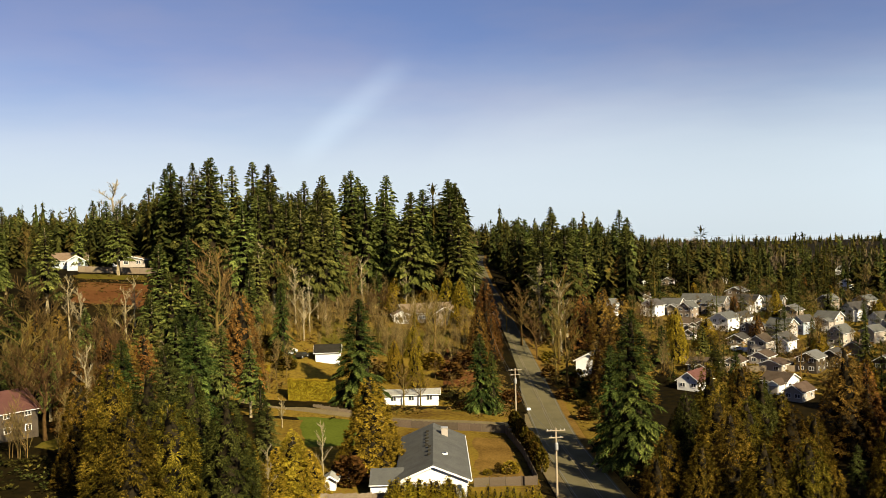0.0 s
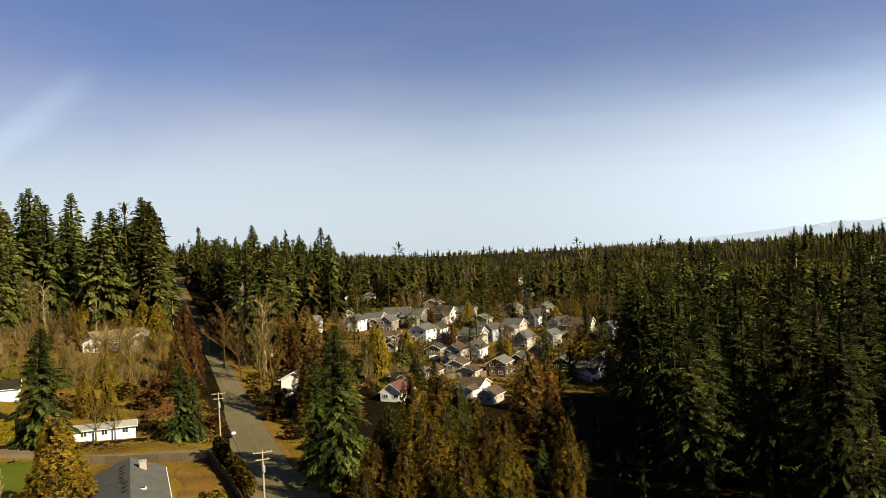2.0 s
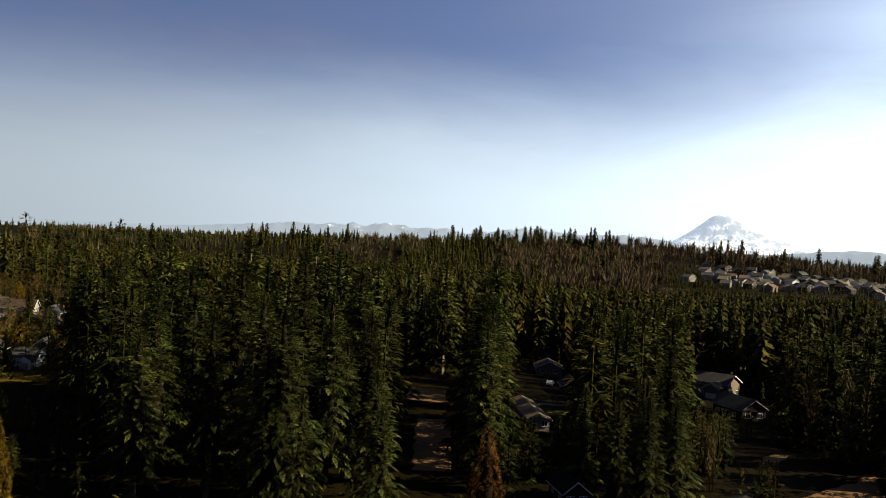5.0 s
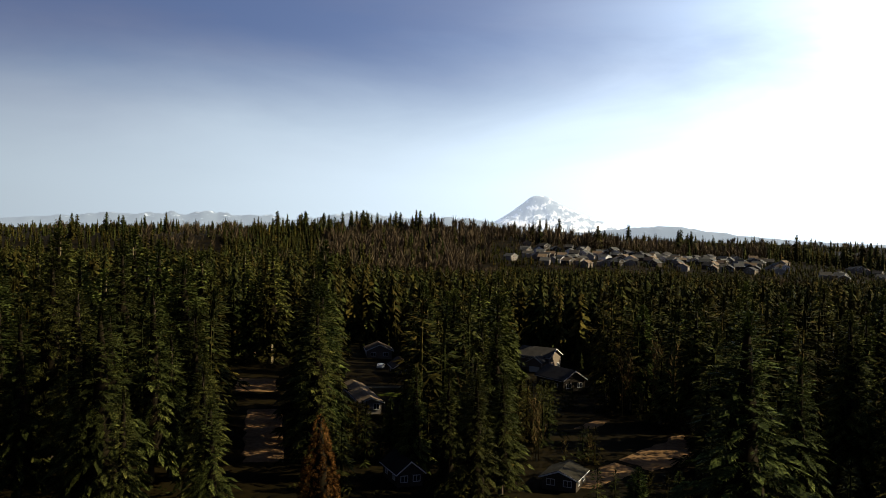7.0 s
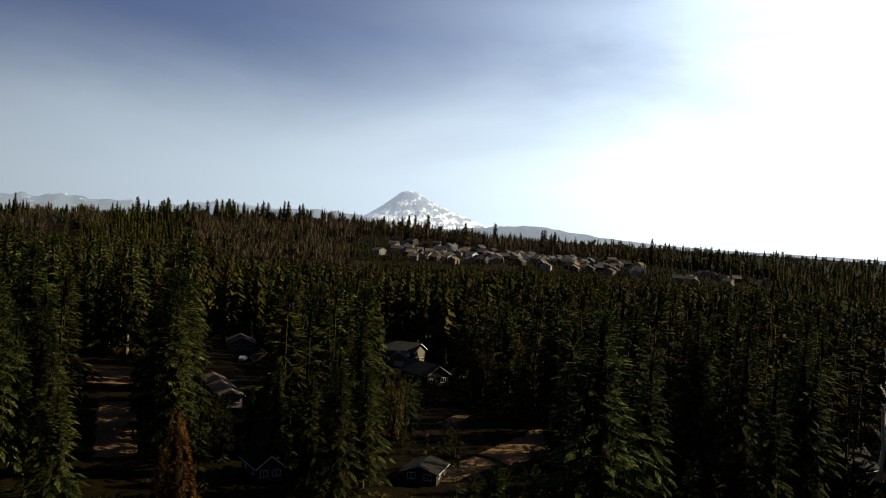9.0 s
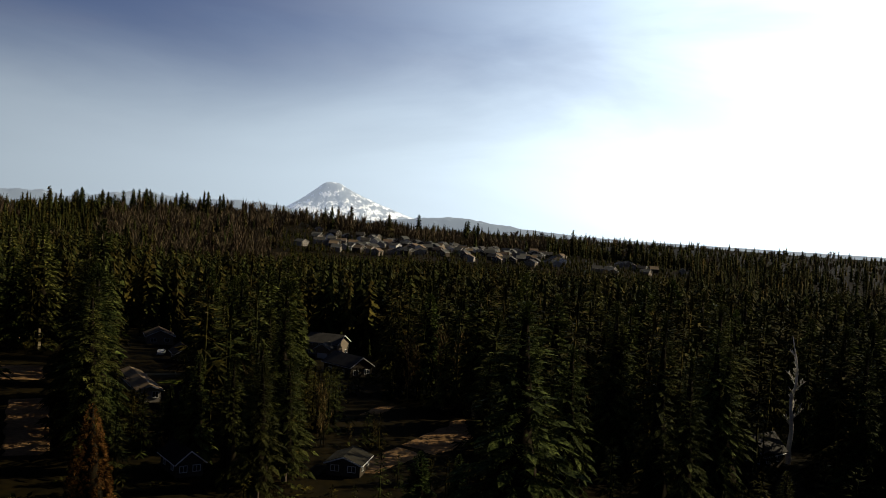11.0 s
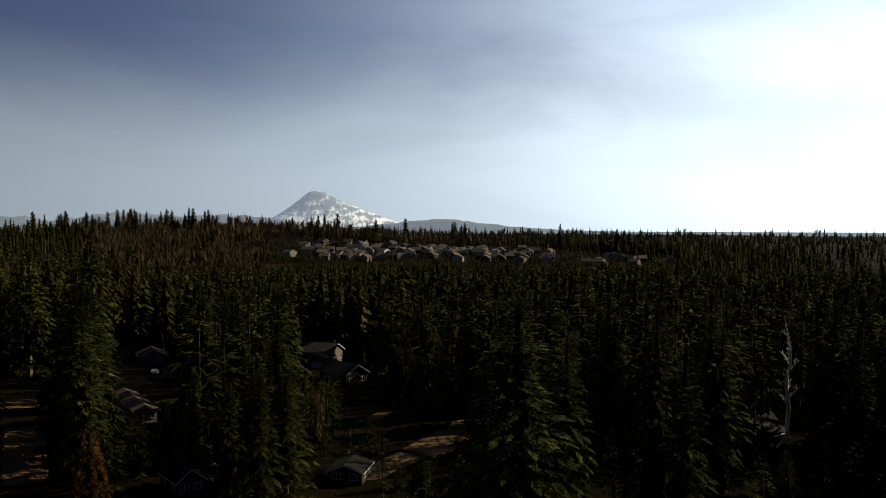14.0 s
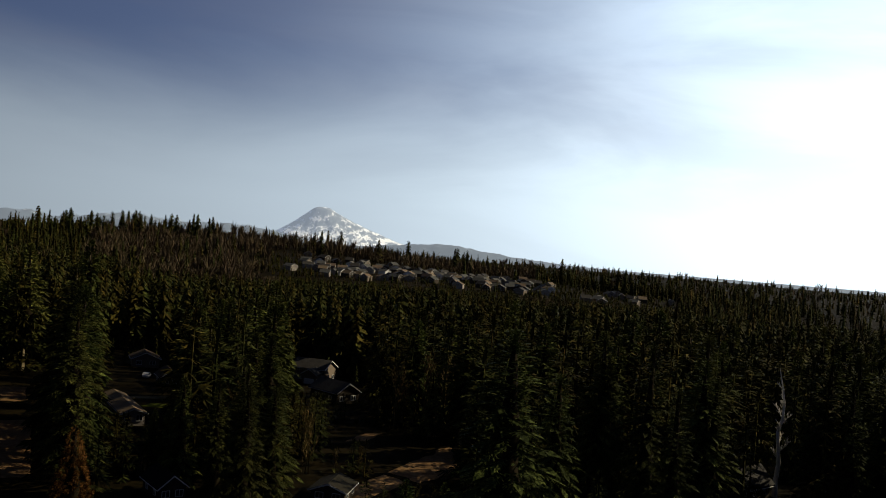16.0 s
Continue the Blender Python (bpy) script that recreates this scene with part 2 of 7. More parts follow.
# darker copy of the fir needles: shade of the near stands in the colour
SHADEDFIR = surface("shaded_fir_needles", [(0.0070, 0.0090, 0.0022), (0.0240, 0.0285, 0.0064), (0.0860, 0.0930, 0.0220)], 0.25, 0.8, bump=0.9, vary=0.4, spec=0.02, fine=4.5, through=0.08, ends=(0.48, 0.78))
FIR = surface("fir_needles", [(0.0120, 0.0150, 0.0032), (0.0390, 0.0450, 0.0092), (0.1200, 0.1270, 0.0290)], 0.25, 0.8, bump=0.9, vary=0.45, spec=0.02, fine=4.5, through=0.08, ends=(0.47, 0.78))
SPRUCE = surface("blue_fir_needles", [(0.0060, 0.0102, 0.0024), (0.0228, 0.0330, 0.0067), (0.0960, 0.1152, 0.0240)], 0.25, 0.8, bump=0.9, vary=0.25, spec=0.02, fine=4.5, through=0.08, ends=(0.49, 0.76))
CEDAR = surface("cedar_sprays", [(0.0088, 0.0072, 0.0009), (0.0392, 0.0283, 0.0031), (0.1323, 0.0897, 0.0104)], 0.22, 0.8, bump=0.9, vary=0.35, spec=0.02, fine=4.5, through=0.08, ends=(0.48, 0.76))
GREENCEDAR = surface("green_cedar_sprays", [(0.0050, 0.0062, 0.0012), (0.0220, 0.0240, 0.0046), (0.0820, 0.0800, 0.0170)], 0.22, 0.8, bump=0.9, vary=0.30, spec=0.02, fine=4.5, through=0.08, ends=(0.48, 0.76))
GOLD = surface("golden_sprays", [(0.0390, 0.0275, 0.0029), (0.1275, 0.0899, 0.0075), (0.2775, 0.1928, 0.0195)], 0.25, 0.8, bump=0.8, vary=0.2, spec=0.02, fine=4.0, through=0.10, ends=(0.46, 0.78))
RUST = surface("rust_brown_sprays", [(0.0174, 0.0104, 0.0026), (0.0653, 0.0355, 0.0072), (0.1668, 0.0928, 0.0196)], 0.25, 0.8, bump=0.8, vary=0.3, spec=0.02, fine=4.0, through=0.12, ends=(0.47, 0.77))
FARFIR = surface("far_fir_needles", [(0.0064, 0.0084, 0.0019), (0.0170, 0.0200, 0.0044), (0.0480, 0.0520, 0.0120)], 0.05, 0.85, bump=0.6, vary=0.4, island=True, spec=0.02, fine=1.4, ends=(0.46, 0.77), stand=(1.40, 1.0, 0.82))
FARBARE = surface("far_bare_twigs", [(0.0420, 0.0310, 0.0170), (0.0720, 0.0540, 0.0300), (0.1050, 0.0800, 0.0460)], 0.03, 0.9, vary=0.35, island=True, spec=0.04, fine=0.5)
SNAG = surface("bleached_dead_wood", [(0.3000, 0.2750, 0.2300), (0.4400, 0.4100, 0.3550), (0.5600, 0.5300, 0.4700)], 0.8, 0.8, bump=0.4, fine=7, spec=0.06)
BARK = surface("bark", [(0.0277, 0.0210, 0.0165), (0.0555, 0.0420, 0.0300), (0.0930, 0.0743, 0.0555)], 0.8, 0.9, bump=0.5, fine=9, spec=0.06)
TWIG = surface("bare_twigs", [(0.0438, 0.0279, 0.0071), (0.0738, 0.0502, 0.0127), (0.1008, 0.0741, 0.0211)], 0.5, 0.9, vary=0.3, fine=4, spec=0.06)
BIRCH = surface("pale_bark", [(0.0700, 0.0560, 0.0300), (0.1500, 0.1220, 0.0700), (0.2600, 0.2200, 0.1350)], 0.9, 0.8, fine=6, spec=0.06)
REDTWIG = surface("red_brown_twigs", [(0.0255, 0.0149, 0.0046), (0.0452, 0.0270, 0.0083), (0.0593, 0.0398, 0.0128)], 0.5, 0.9, vary=0.3, fine=4, spec=0.06)
# near-black base colours put the wood's shade into its floor
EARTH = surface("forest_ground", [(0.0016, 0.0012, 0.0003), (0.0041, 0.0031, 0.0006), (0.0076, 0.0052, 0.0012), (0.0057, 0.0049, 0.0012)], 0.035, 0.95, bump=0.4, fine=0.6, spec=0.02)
LAWN = surface("winter_lawn", [(0.0298, 0.0270, 0.0031), (0.0466, 0.0382, 0.0049), (0.0634, 0.0440, 0.0081)], 0.12, 0.95, bump=0.3, fine=2.5, spec=0.02)
GREEN = surface("green_lawn", [(0.0260, 0.0330, 0.0035), (0.0420, 0.0520, 0.0060), (0.0560, 0.0640, 0.0085)], 0.12, 0.95, bump=0.3, fine=2.5, spec=0.02)
DRYLAWN = surface("brown_lawn", [(0.0424, 0.0233, 0.0054), (0.0844, 0.0498, 0.0109), (0.1154, 0.0688, 0.0171)], 0.15, 0.95, bump=0.3, fine=2.5, spec=0.02)
MEADOW = surface("rough_meadow", [(0.0364, 0.0193, 0.0041), (0.0635, 0.0406, 0.0063), (0.0928, 0.0640, 0.0090), (0.0825, 0.0386, 0.0075)], 0.10, 0.95, bump=0.5, fine=1.4, spec=0.02)
REDSOIL = surface("red_brown_bank", [(0.0345, 0.0142, 0.0045), (0.0592, 0.0240, 0.0075), (0.0698, 0.0345, 0.0105)], 0.1, 0.95, bump=0.5, fine=1.5, spec=0.02)
GRAVEL = surface("gravel", [(0.0554, 0.0421, 0.0204), (0.0829, 0.0650, 0.0325), (0.1052, 0.0835, 0.0440)], 0.3, 0.95, bump=0.4, fine=6, spec=0.06)
ASPHALT = surface("asphalt", [(0.0459, 0.0395, 0.0199), (0.0662, 0.0579, 0.0303), (0.0824, 0.0715, 0.0381)], 0.25, 0.9, bump=0.2, fine=7, spec=0.06)
WHITE = surface("white_paint", [(0.4119, 0.4119, 0.4068), (0.4708, 0.4708, 0.4667), (0.4942, 0.4942, 0.4912)], 0.5, 0.6, fine=6)
CREAM = surface("cream_siding", [(0.1703, 0.1474, 0.1206), (0.2041, 0.1785, 0.1514), (0.2230, 0.1995, 0.1748)], 0.5, 0.7, fine=6)
TAN = surface("tan_siding", [(0.0944, 0.0725, 0.0512), (0.1236, 0.0959, 0.0707), (0.1432, 0.1164, 0.0895)], 0.5, 0.7, fine=6)
BLUEGREY = surface("blue_grey_siding", [(0.1638, 0.1966, 0.2293), (0.2293, 0.2621, 0.2948), (0.2730, 0.3058, 0.3385)], 0.5, 0.7, fine=6)
# also puts shade into the walls of the cottages under the firs
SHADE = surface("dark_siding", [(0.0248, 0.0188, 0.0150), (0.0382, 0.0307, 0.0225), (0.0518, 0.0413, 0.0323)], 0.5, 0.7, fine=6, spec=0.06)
ROOFGREY = surface("grey_shingles", [(0.0410, 0.0410, 0.0390), (0.0605, 0.0605, 0.0565), (0.0776, 0.0776, 0.0707)], 0.6, 0.85, bump=0.5, vary=0.2, fine=5, spec=0.06)
ROOFDARK = surface("dark_shingles", [(0.0207, 0.0186, 0.0166), (0.0317, 0.0297, 0.0269), (0.0448, 0.0407, 0.0359)], 0.6, 0.85, bump=0.5, vary=0.2, fine=5, spec=0.06)
# on the cottages under the firs this near-black stands in for shade
ROOFBLACK = surface("near_black_shaded_shingles", [(0.0083, 0.0083, 0.0053), (0.0142, 0.0128, 0.0090), (0.0210, 0.0188, 0.0120)], 0.6, 0.9, bump=0.5, vary=0.2, fine=5, spec=0.06)
ROOFBROWN = surface("brown_shingles", [(0.0268, 0.0189, 0.0126), (0.0415, 0.0294, 0.0205), (0.0562, 0.0425, 0.0294)], 0.6, 0.85, bump=0.5, vary=0.2, fine=5, spec=0.06)
ROOFRED = surface("red_shingles", [(0.0333, 0.0122, 0.0077), (0.0504, 0.0184, 0.0117), (0.0630, 0.0265, 0.0175)], 0.6, 0.85, bump=0.5, vary=0.15, fine=5)
ROOFTAN = surface("weathered_tan_shingles", [(0.0838, 0.0585, 0.0355), (0.1114, 0.0810, 0.0518), (0.1339, 0.1035, 0.0709)], 0.6, 0.85, bump=0.5, vary=0.15, fine=5, spec=0.06)
MOSSROOF = surface("mossy_white_roof", [(0.0945, 0.0945, 0.0735), (0.1638, 0.1607, 0.1412), (0.2079, 0.2048, 0.1906)], 0.5, 0.8, bump=0.4, fine=3)
GLASS = surface("window_glass", [(0.0150, 0.0180, 0.0220), (0.0250, 0.0300, 0.0350)], 0.6, 0.08, spec=0.6)
FENCE = surface("weathered_fence_wood", [(0.0654, 0.0474, 0.0288), (0.1014, 0.0774, 0.0492), (0.1308, 0.1044, 0.0696)], 0.4, 0.85, bump=0.3, vary=0.15, fine=5)
POLEWOOD = surface("pole_wood", [(0.1342, 0.1057, 0.0705), (0.1920, 0.1583, 0.1125), (0.2400, 0.2063, 0.1545)], 0.6, 0.85, bump=0.3, fine=8)
METAL = surface("grey_metal", [(0.2800, 0.2880, 0.2960), (0.3600, 0.3680, 0.3760)], 1.0, 0.45, metal=0.6)
WIRE = surface("dark_cable", [(0.0300, 0.0300, 0.0300), (0.0500, 0.0500, 0.0500)], 1.0, 0.6)
DARKFENCE = surface("dark_fence_wood", [(0.0330, 0.0230, 0.0140), (0.0520, 0.0380, 0.0230), (0.0700, 0.0530, 0.0340)], 0.4, 0.85, bump=0.3, vary=0.2, fine=5)
YELLOW = surface("worn_yellow_paint", [(0.0510, 0.0465, 0.0345), (0.0930, 0.0743, 0.0375)], 0.8, 0.8, fine=6)
LINEWHITE = surface("worn_white_paint", [(0.0465, 0.0465, 0.0398), (0.0840, 0.0810, 0.0743)], 0.8, 0.8, fine=6)
BRICKRED = surface("chimney_brick", [(0.0930, 0.0420, 0.0277), (0.1395, 0.0653, 0.0420), (0.1673, 0.0930, 0.0653)], 1.5, 0.9, bump=0.5, fine=9)
CARPAINT = surface("car_paint", [(0.4200, 0.4270, 0.4410), (0.4900, 0.4970, 0.5110)], 0.6, 0.25, vary=0.5, spec=0.6)
TYRE = surface("tyre_rubber", [(0.0200, 0.0200, 0.0200), (0.0300, 0.0300, 0.0300)], 2.0, 0.9)
OLIVE = surface("olive_hedge_sprays", [(0.0592, 0.0442, 0.0030), (0.1162, 0.0863, 0.0053), (0.1620, 0.1215, 0.0097)], 0.6, 0.75, vary=0.2, spec=0.04, fine=3, through=0.15)
ROOFMID = surface("mid_grey_shingles", [(0.0359, 0.0359, 0.0337), (0.0499, 0.0505, 0.0466), (0.0629, 0.0635, 0.0588)], 0.5, 0.85, bump=0.5, fine=5, spec=0.06)
# crown cores: the shade between boughs is put into this near-black colour
INNER = surface("shaded_inner_twigs", [(0.0043, 0.0036, 0.0022), (0.0101, 0.0079, 0.0043), (0.0158, 0.0122, 0.0065)], 0.6, 0.95, fine=4, spec=0.02)
THICKET = surface("tan_thicket_twigs", [(0.0497, 0.0343, 0.0115), (0.0839, 0.0599, 0.0203), (0.1150, 0.0858, 0.0317)], 0.05, 0.9, vary=0.35, island=True, spec=0.04, fine=0.8)
BRACKEN = surface("dead_bracken_and_grass", [(0.0270, 0.0225, 0.0045), (0.0562, 0.0420, 0.0083), (0.0788, 0.0465, 0.0105), (0.0900, 0.0660, 0.0195)], 0.04, 0.95, vary=0.35, island=True, spec=0.05, fine=0.3)
DRIVE = surface("dry_gravel_drive", [(0.0620, 0.0340, 0.0140), (0.1180, 0.0690, 0.0300), (0.1850, 0.1130, 0.0520)], 0.18, 0.95, bump=0.5, fine=1.2, spec=0.05)


# ---- helpers for meshes ----
def mesh_object(name, verts, faces, materials, parent=None, label="", smooth=False, slots=None):
    me = bpy.data.meshes.new(name)
    me.from_pydata([tuple(v) for v in verts], [], [tuple(f) for f in faces])
    for m in materials if isinstance(materials, (list, tuple)) else [materials]:
        me.materials.append(m)
    if slots is not None:
        me.polygons.foreach_set("material_index", slots)
    if smooth:
        me.polygons.foreach_set("use_smooth", [True] * len(me.polygons))
    me.update()
    ob = new(name, me)
    ob.parent = parent
    return tagged(ob, label)


def raw_mesh(name, verts, faces, material, smooth=False, inner=None, count=0):
    """A mesh of triangles from arrays, quick for large counts."""
    verts, faces = np.asarray(verts, np.float32), np.asarray(faces, np.int32)
    me = bpy.data.meshes.new(name)
    me.vertices.add(len(verts))
    me.vertices.foreach_set("co", verts.ravel())
    me.loops.add(faces.size)
    me.loops.foreach_set("vertex_index", faces.ravel())
    me.polygons.add(len(faces))
    me.polygons.foreach_set("loop_start", np.arange(0, faces.size, 3, dtype=np.int32))
    if smooth:
        me.polygons.foreach_set("use_smooth", np.ones(len(faces), bool))
    me.materials.append(material)
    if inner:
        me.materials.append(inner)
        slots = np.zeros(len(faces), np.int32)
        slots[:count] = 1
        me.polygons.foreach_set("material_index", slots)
    me.update(calc_edges=True)
    return me


def part(name, bm, material, parent, label=""):
    me = bpy.data.meshes.new(name)
    bm.to_mesh(me)
    bm.free()
    me.materials.append(material)
    ob = new(name, me)
    ob.parent = parent
    return tagged(ob, label)


def block(w, d, h, at=(0, 0, 0), bevel=0.0):
    """A box that stands on at, with softened edges."""
    bm = bmesh.new()
    bmesh.ops.create_cube(bm, size=1, matrix=Matrix.Translation((at[0], at[1], at[2] + h / 2)) @ Matrix.Diagonal((w, d, h, 1)))
    if bevel:
        bmesh.ops.bevel(bm, geom=bm.edges[:], offset=bevel, segments=1, affect="EDGES")
    return bm


def prism(outline, y0, y1):
    """An x-z outline drawn out from y0 to y1."""
    bm = bmesh.new()
    a, b = [bm.verts.new((x, y0, z)) for x, z in outline], [bm.verts.new((x, y1, z)) for x, z in outline]
    n = len(outline)
    bm.faces.new(a)
    bm.faces.new(b[::-1])
    for i in range(n):
        bm.faces.new((a[(i + 1) % n], a[i], b[i], b[(i + 1) % n]))
    bmesh.ops.recalc_face_normals(bm, faces=bm.faces[:])
    return bm


def tube(points, radii, sides=6):
    bm = bmesh.new()
    rings = []
    for k, (p, r) in enumerate(zip(points, radii)):
        p = Vector(p)
        way = (Vector(points[min(k + 1, len(points) - 1)]) - Vector(points[max(k - 1, 0)])).normalized()
        u = way.orthogonal().normalized()
        v = way.cross(u)
        rings.append([bm.verts.new(p + (u * math.cos(a) + v * math.sin(a)) * r) for a in (2 * math.pi * s / sides for s in range(sides))])
    for a, b in zip(rings, rings[1:]):
        for s in range(sides):
            bm.faces.new((a[s], a[(s + 1) % sides], b[(s + 1) % sides], b[s]))
    bm.faces.new(rings[0][::-1])
    bm.faces.new(rings[-1])
    bmesh.ops.recalc_face_normals(bm, faces=bm.faces[:])
    return bm


def thing(name, x, y, turn=0.0, label="", category="", group="", dz=0.0):
    ob = new(name)
    ob.empty_display_size = 0.2
    ob.matrix_world = pose(x, y, ground_z(x, y) + dz, 0, 0, turn)
    return tagged(ob, label, category, group)


# ---- ground, one sheet to the horizon ----
RINGS = [0] + [20 * 1.045 ** k for k in range(126)]
SECTORS = 288
verts, faces = [(0, 0, ground_z(0, 0))], []
for r in RINGS[1:]:
    for s in range(SECTORS):
        a = 2 * math.pi * s / SECTORS
        x, y = r * math.sin(a), r * math.cos(a)
        wave = 0.0 if r < 1500 else (noise.noise((x * 0.0016, y * 0.0016, 3)) * 6 * min(1, (r - 1500) / 500))
        verts.append((x, y, ground_z(x, y) + wave))
for s in range(SECTORS):
    faces.append((0, 1 + (s + 1) % SECTORS, 1 + s))
for k in range(1, len(RINGS) - 1):
    a, b = 1 + (k - 1) * SECTORS, 1 + k * SECTORS
    for s in range(SECTORS):
        q = (s + 1) % SECTORS
        faces.append((a + s, a + q, b + q, b + s))
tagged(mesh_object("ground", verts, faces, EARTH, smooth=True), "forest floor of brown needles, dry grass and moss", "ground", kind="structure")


def strip(name, line, left, right, material, lift, label, category, step=4.0):
    """A band laid along a line of the plan, following the ground, with a small edge down to it."""
    pts = []
    for (x0, y0), (x1, y1) in zip(line, line[1:]):
        n = max(1, int(math.hypot(x1 - x0, y1 - y0) / step))
        pts += [(x0 + (x1 - x0) * k / n, y0 + (y1 - y0) * k / n) for k in range(n)]
    pts.append(line[-1])
    v, f = [], []
    for k, (x, y) in enumerate(pts):
        a, b = pts[max(k - 1, 0)], pts[min(k + 1, len(pts) - 1)]
        d = Vector((b[0] - a[0], b[1] - a[1])).normalized()
        for s, dz in ((left - 0.03, -0.25), (left, lift), ((left + right) / 2, lift + (0.04 if right - left > 4 else 0)), (right, lift), (right + 0.03, -0.25)):
            px, py = x + d.y * s, y - d.x * s
            v.append((px, py, ground_z(x, y) + dz + (0.12 if dz > 0 else 0)))
    for k in range(len(pts) - 1):
        for s in range(4):
            a = k * 5 + s
            f.append((a, a + 1, a + 6, a + 5))
    return tagged(mesh_object(name, v, f, material), label, category, kind="structure")


def patch(name, corners, material, lift, label, category="lawn", n=10):
    """A four-cornered piece of ground cover with uneven rim, laid on the ground."""
    c = [Vector(p) for p in corners]
    ragged = min(1.3, 0.14 * min((c[1] - c[0]).length, (c[2] - c[1]).length))
    v, f = [], []
    for i in range(n + 1):
        for j in range(n + 1):
            u, w = i / n, j / n
            p = c[0] * (1 - u) * (1 - w) + c[1] * u * (1 - w) + c[2] * u * w + c[3] * (1 - u) * w
            rim = i in (0, n) or j in (0, n)
            p = p + Vector((noise.noise((p.x * 0.3, p.y * 0.3, 1)), noise.noise((p.x * 0.3, p.y * 0.3, 7)))) * ragged
            v.append((p.x, p.y, ground_z(p.x, p.y) + (-0.2 if rim else lift + 0.10)))
    for i in range(n):
        for j in range(n):
            a = i * (n + 1) + j
            f.append((a, a + 1, a + n + 2, a + n + 1))
    return tagged(mesh_object(name, v, f, material, smooth=True), label, category, kind="structure")


ROADLINE = [(24.5, 92), (22.6, 134), (21.3, 168), (21.8, 204), (21.5, 234), (20.6, 281), (19.0, 330), (17.2, 380), (17.3, 482), (22, 560)]
strip("road", ROADLINE, -3.9, 3.9, ASPHALT, 0.10, "worn grey asphalt country road climbing a wooded hill", "road")
strip("shoulder", ROADLINE, -6.4, -3.95, GRAVEL, 0.05, "gravel shoulder beside the asphalt road", "shoulder")
strip("shoulder", ROADLINE, 3.95, 5.4, DRYLAWN, 0.05, "dry grass verge beside the asphalt road", "verge")
strip("centre_line", ROADLINE, -0.28, -0.13, YELLOW, 0.155, "worn double yellow line on the road", "road marking")
strip("centre_line", ROADLINE, 0.13, 0.28, YELLOW, 0.155, "worn double yellow line on the road", "road marking")
strip("edge_line", ROADLINE, -3.55, -3.43, LINEWHITE, 0.125, "worn white edge line on the road", "road marking")
strip("edge_line", ROADLINE, 3.43, 3.55, LINEWHITE, 0.125, "worn white edge line on the road", "road marking")


# ---- far hills and the snow mountain ----
def far_rock(name, low, high, band, snow, pale):
    m = bpy.data.materials.new(name)
    m.use_nodes = True
    n, l = m.node_tree.nodes, m.node_tree.links
    b = n["Principled BSDF"]
    b.inputs["Roughness"].default_value, b.inputs["Specular IOR Level"].default_value = 0.9, 0.1
    geo, sep, grain, add, ramp = n.new("ShaderNodeNewGeometry"), n.new("ShaderNodeSeparateXYZ"), n.new("ShaderNodeTexNoise"), n.new("ShaderNodeMath"), n.new("ShaderNodeValToRGB")
    stretch = n.new("ShaderNodeMapping")
    stretch.inputs["Scale"].default_value = (0.03, 0.03, 0.012)
    grain.inputs["Scale"].default_value, grain.inputs["Detail"].default_value, grain.inputs["Roughness"].default_value = 1.0, 8, 0.65
    l.new(geo.outputs["Position"], sep.inputs[0])
    l.new(geo.outputs["Position"], stretch.inputs[0])
    l.new(stretch.outputs[0], grain.inputs["Vector"])
    up = n.new("ShaderNodeMapRange")
    up.inputs["From Min"].default_value, up.inputs["From Max"].default_value = band[:2]
    up.inputs["To Min"].default_value, up.inputs["To Max"].default_value = band[2:]
    l.new(sep.outputs["Z"], up.inputs["Value"])
    l.new(up.outputs[0], add.inputs[0])
    l.new(grain.outputs["Fac"], add.inputs[1])
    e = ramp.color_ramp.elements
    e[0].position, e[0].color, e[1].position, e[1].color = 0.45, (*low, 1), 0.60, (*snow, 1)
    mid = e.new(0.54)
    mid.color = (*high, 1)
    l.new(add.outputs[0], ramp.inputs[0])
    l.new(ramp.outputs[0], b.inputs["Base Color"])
    # emission adds pale haze light to the distance; the rock itself emits none
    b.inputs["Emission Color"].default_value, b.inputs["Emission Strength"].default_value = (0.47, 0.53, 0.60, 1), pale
    return m


# the bluish base colours carry some of the distance haze as well
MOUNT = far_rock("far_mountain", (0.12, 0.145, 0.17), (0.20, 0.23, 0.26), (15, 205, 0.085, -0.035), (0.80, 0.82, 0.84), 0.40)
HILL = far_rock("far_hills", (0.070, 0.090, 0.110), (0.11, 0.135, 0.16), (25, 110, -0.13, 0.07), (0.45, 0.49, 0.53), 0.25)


def relief(name, az0, az1, r0, r1, form, material, label, category, na=160, nr=26):
    """High ground far away, between two bearings and two distances."""
    v, f = [], []
    for i in range(na + 1):
        for j in range(nr + 1):
            a, w = radians(az0 + (az1 - az0) * i / na), j / nr
            r = r0 + (r1 - r0) * w
            x, y = r * math.sin(a), r * math.cos(a)
            v.append((x, y, form(math.degrees(a), w, x, y)))
    for i in range(na):
        for j in range(nr):
            a = i * (nr + 1) + j
            f.append((a, a + nr + 1, a + nr + 2, a + 1))
    return tagged(mesh_object(name, v, f, material, smooth=True), label, category, kind="structure")


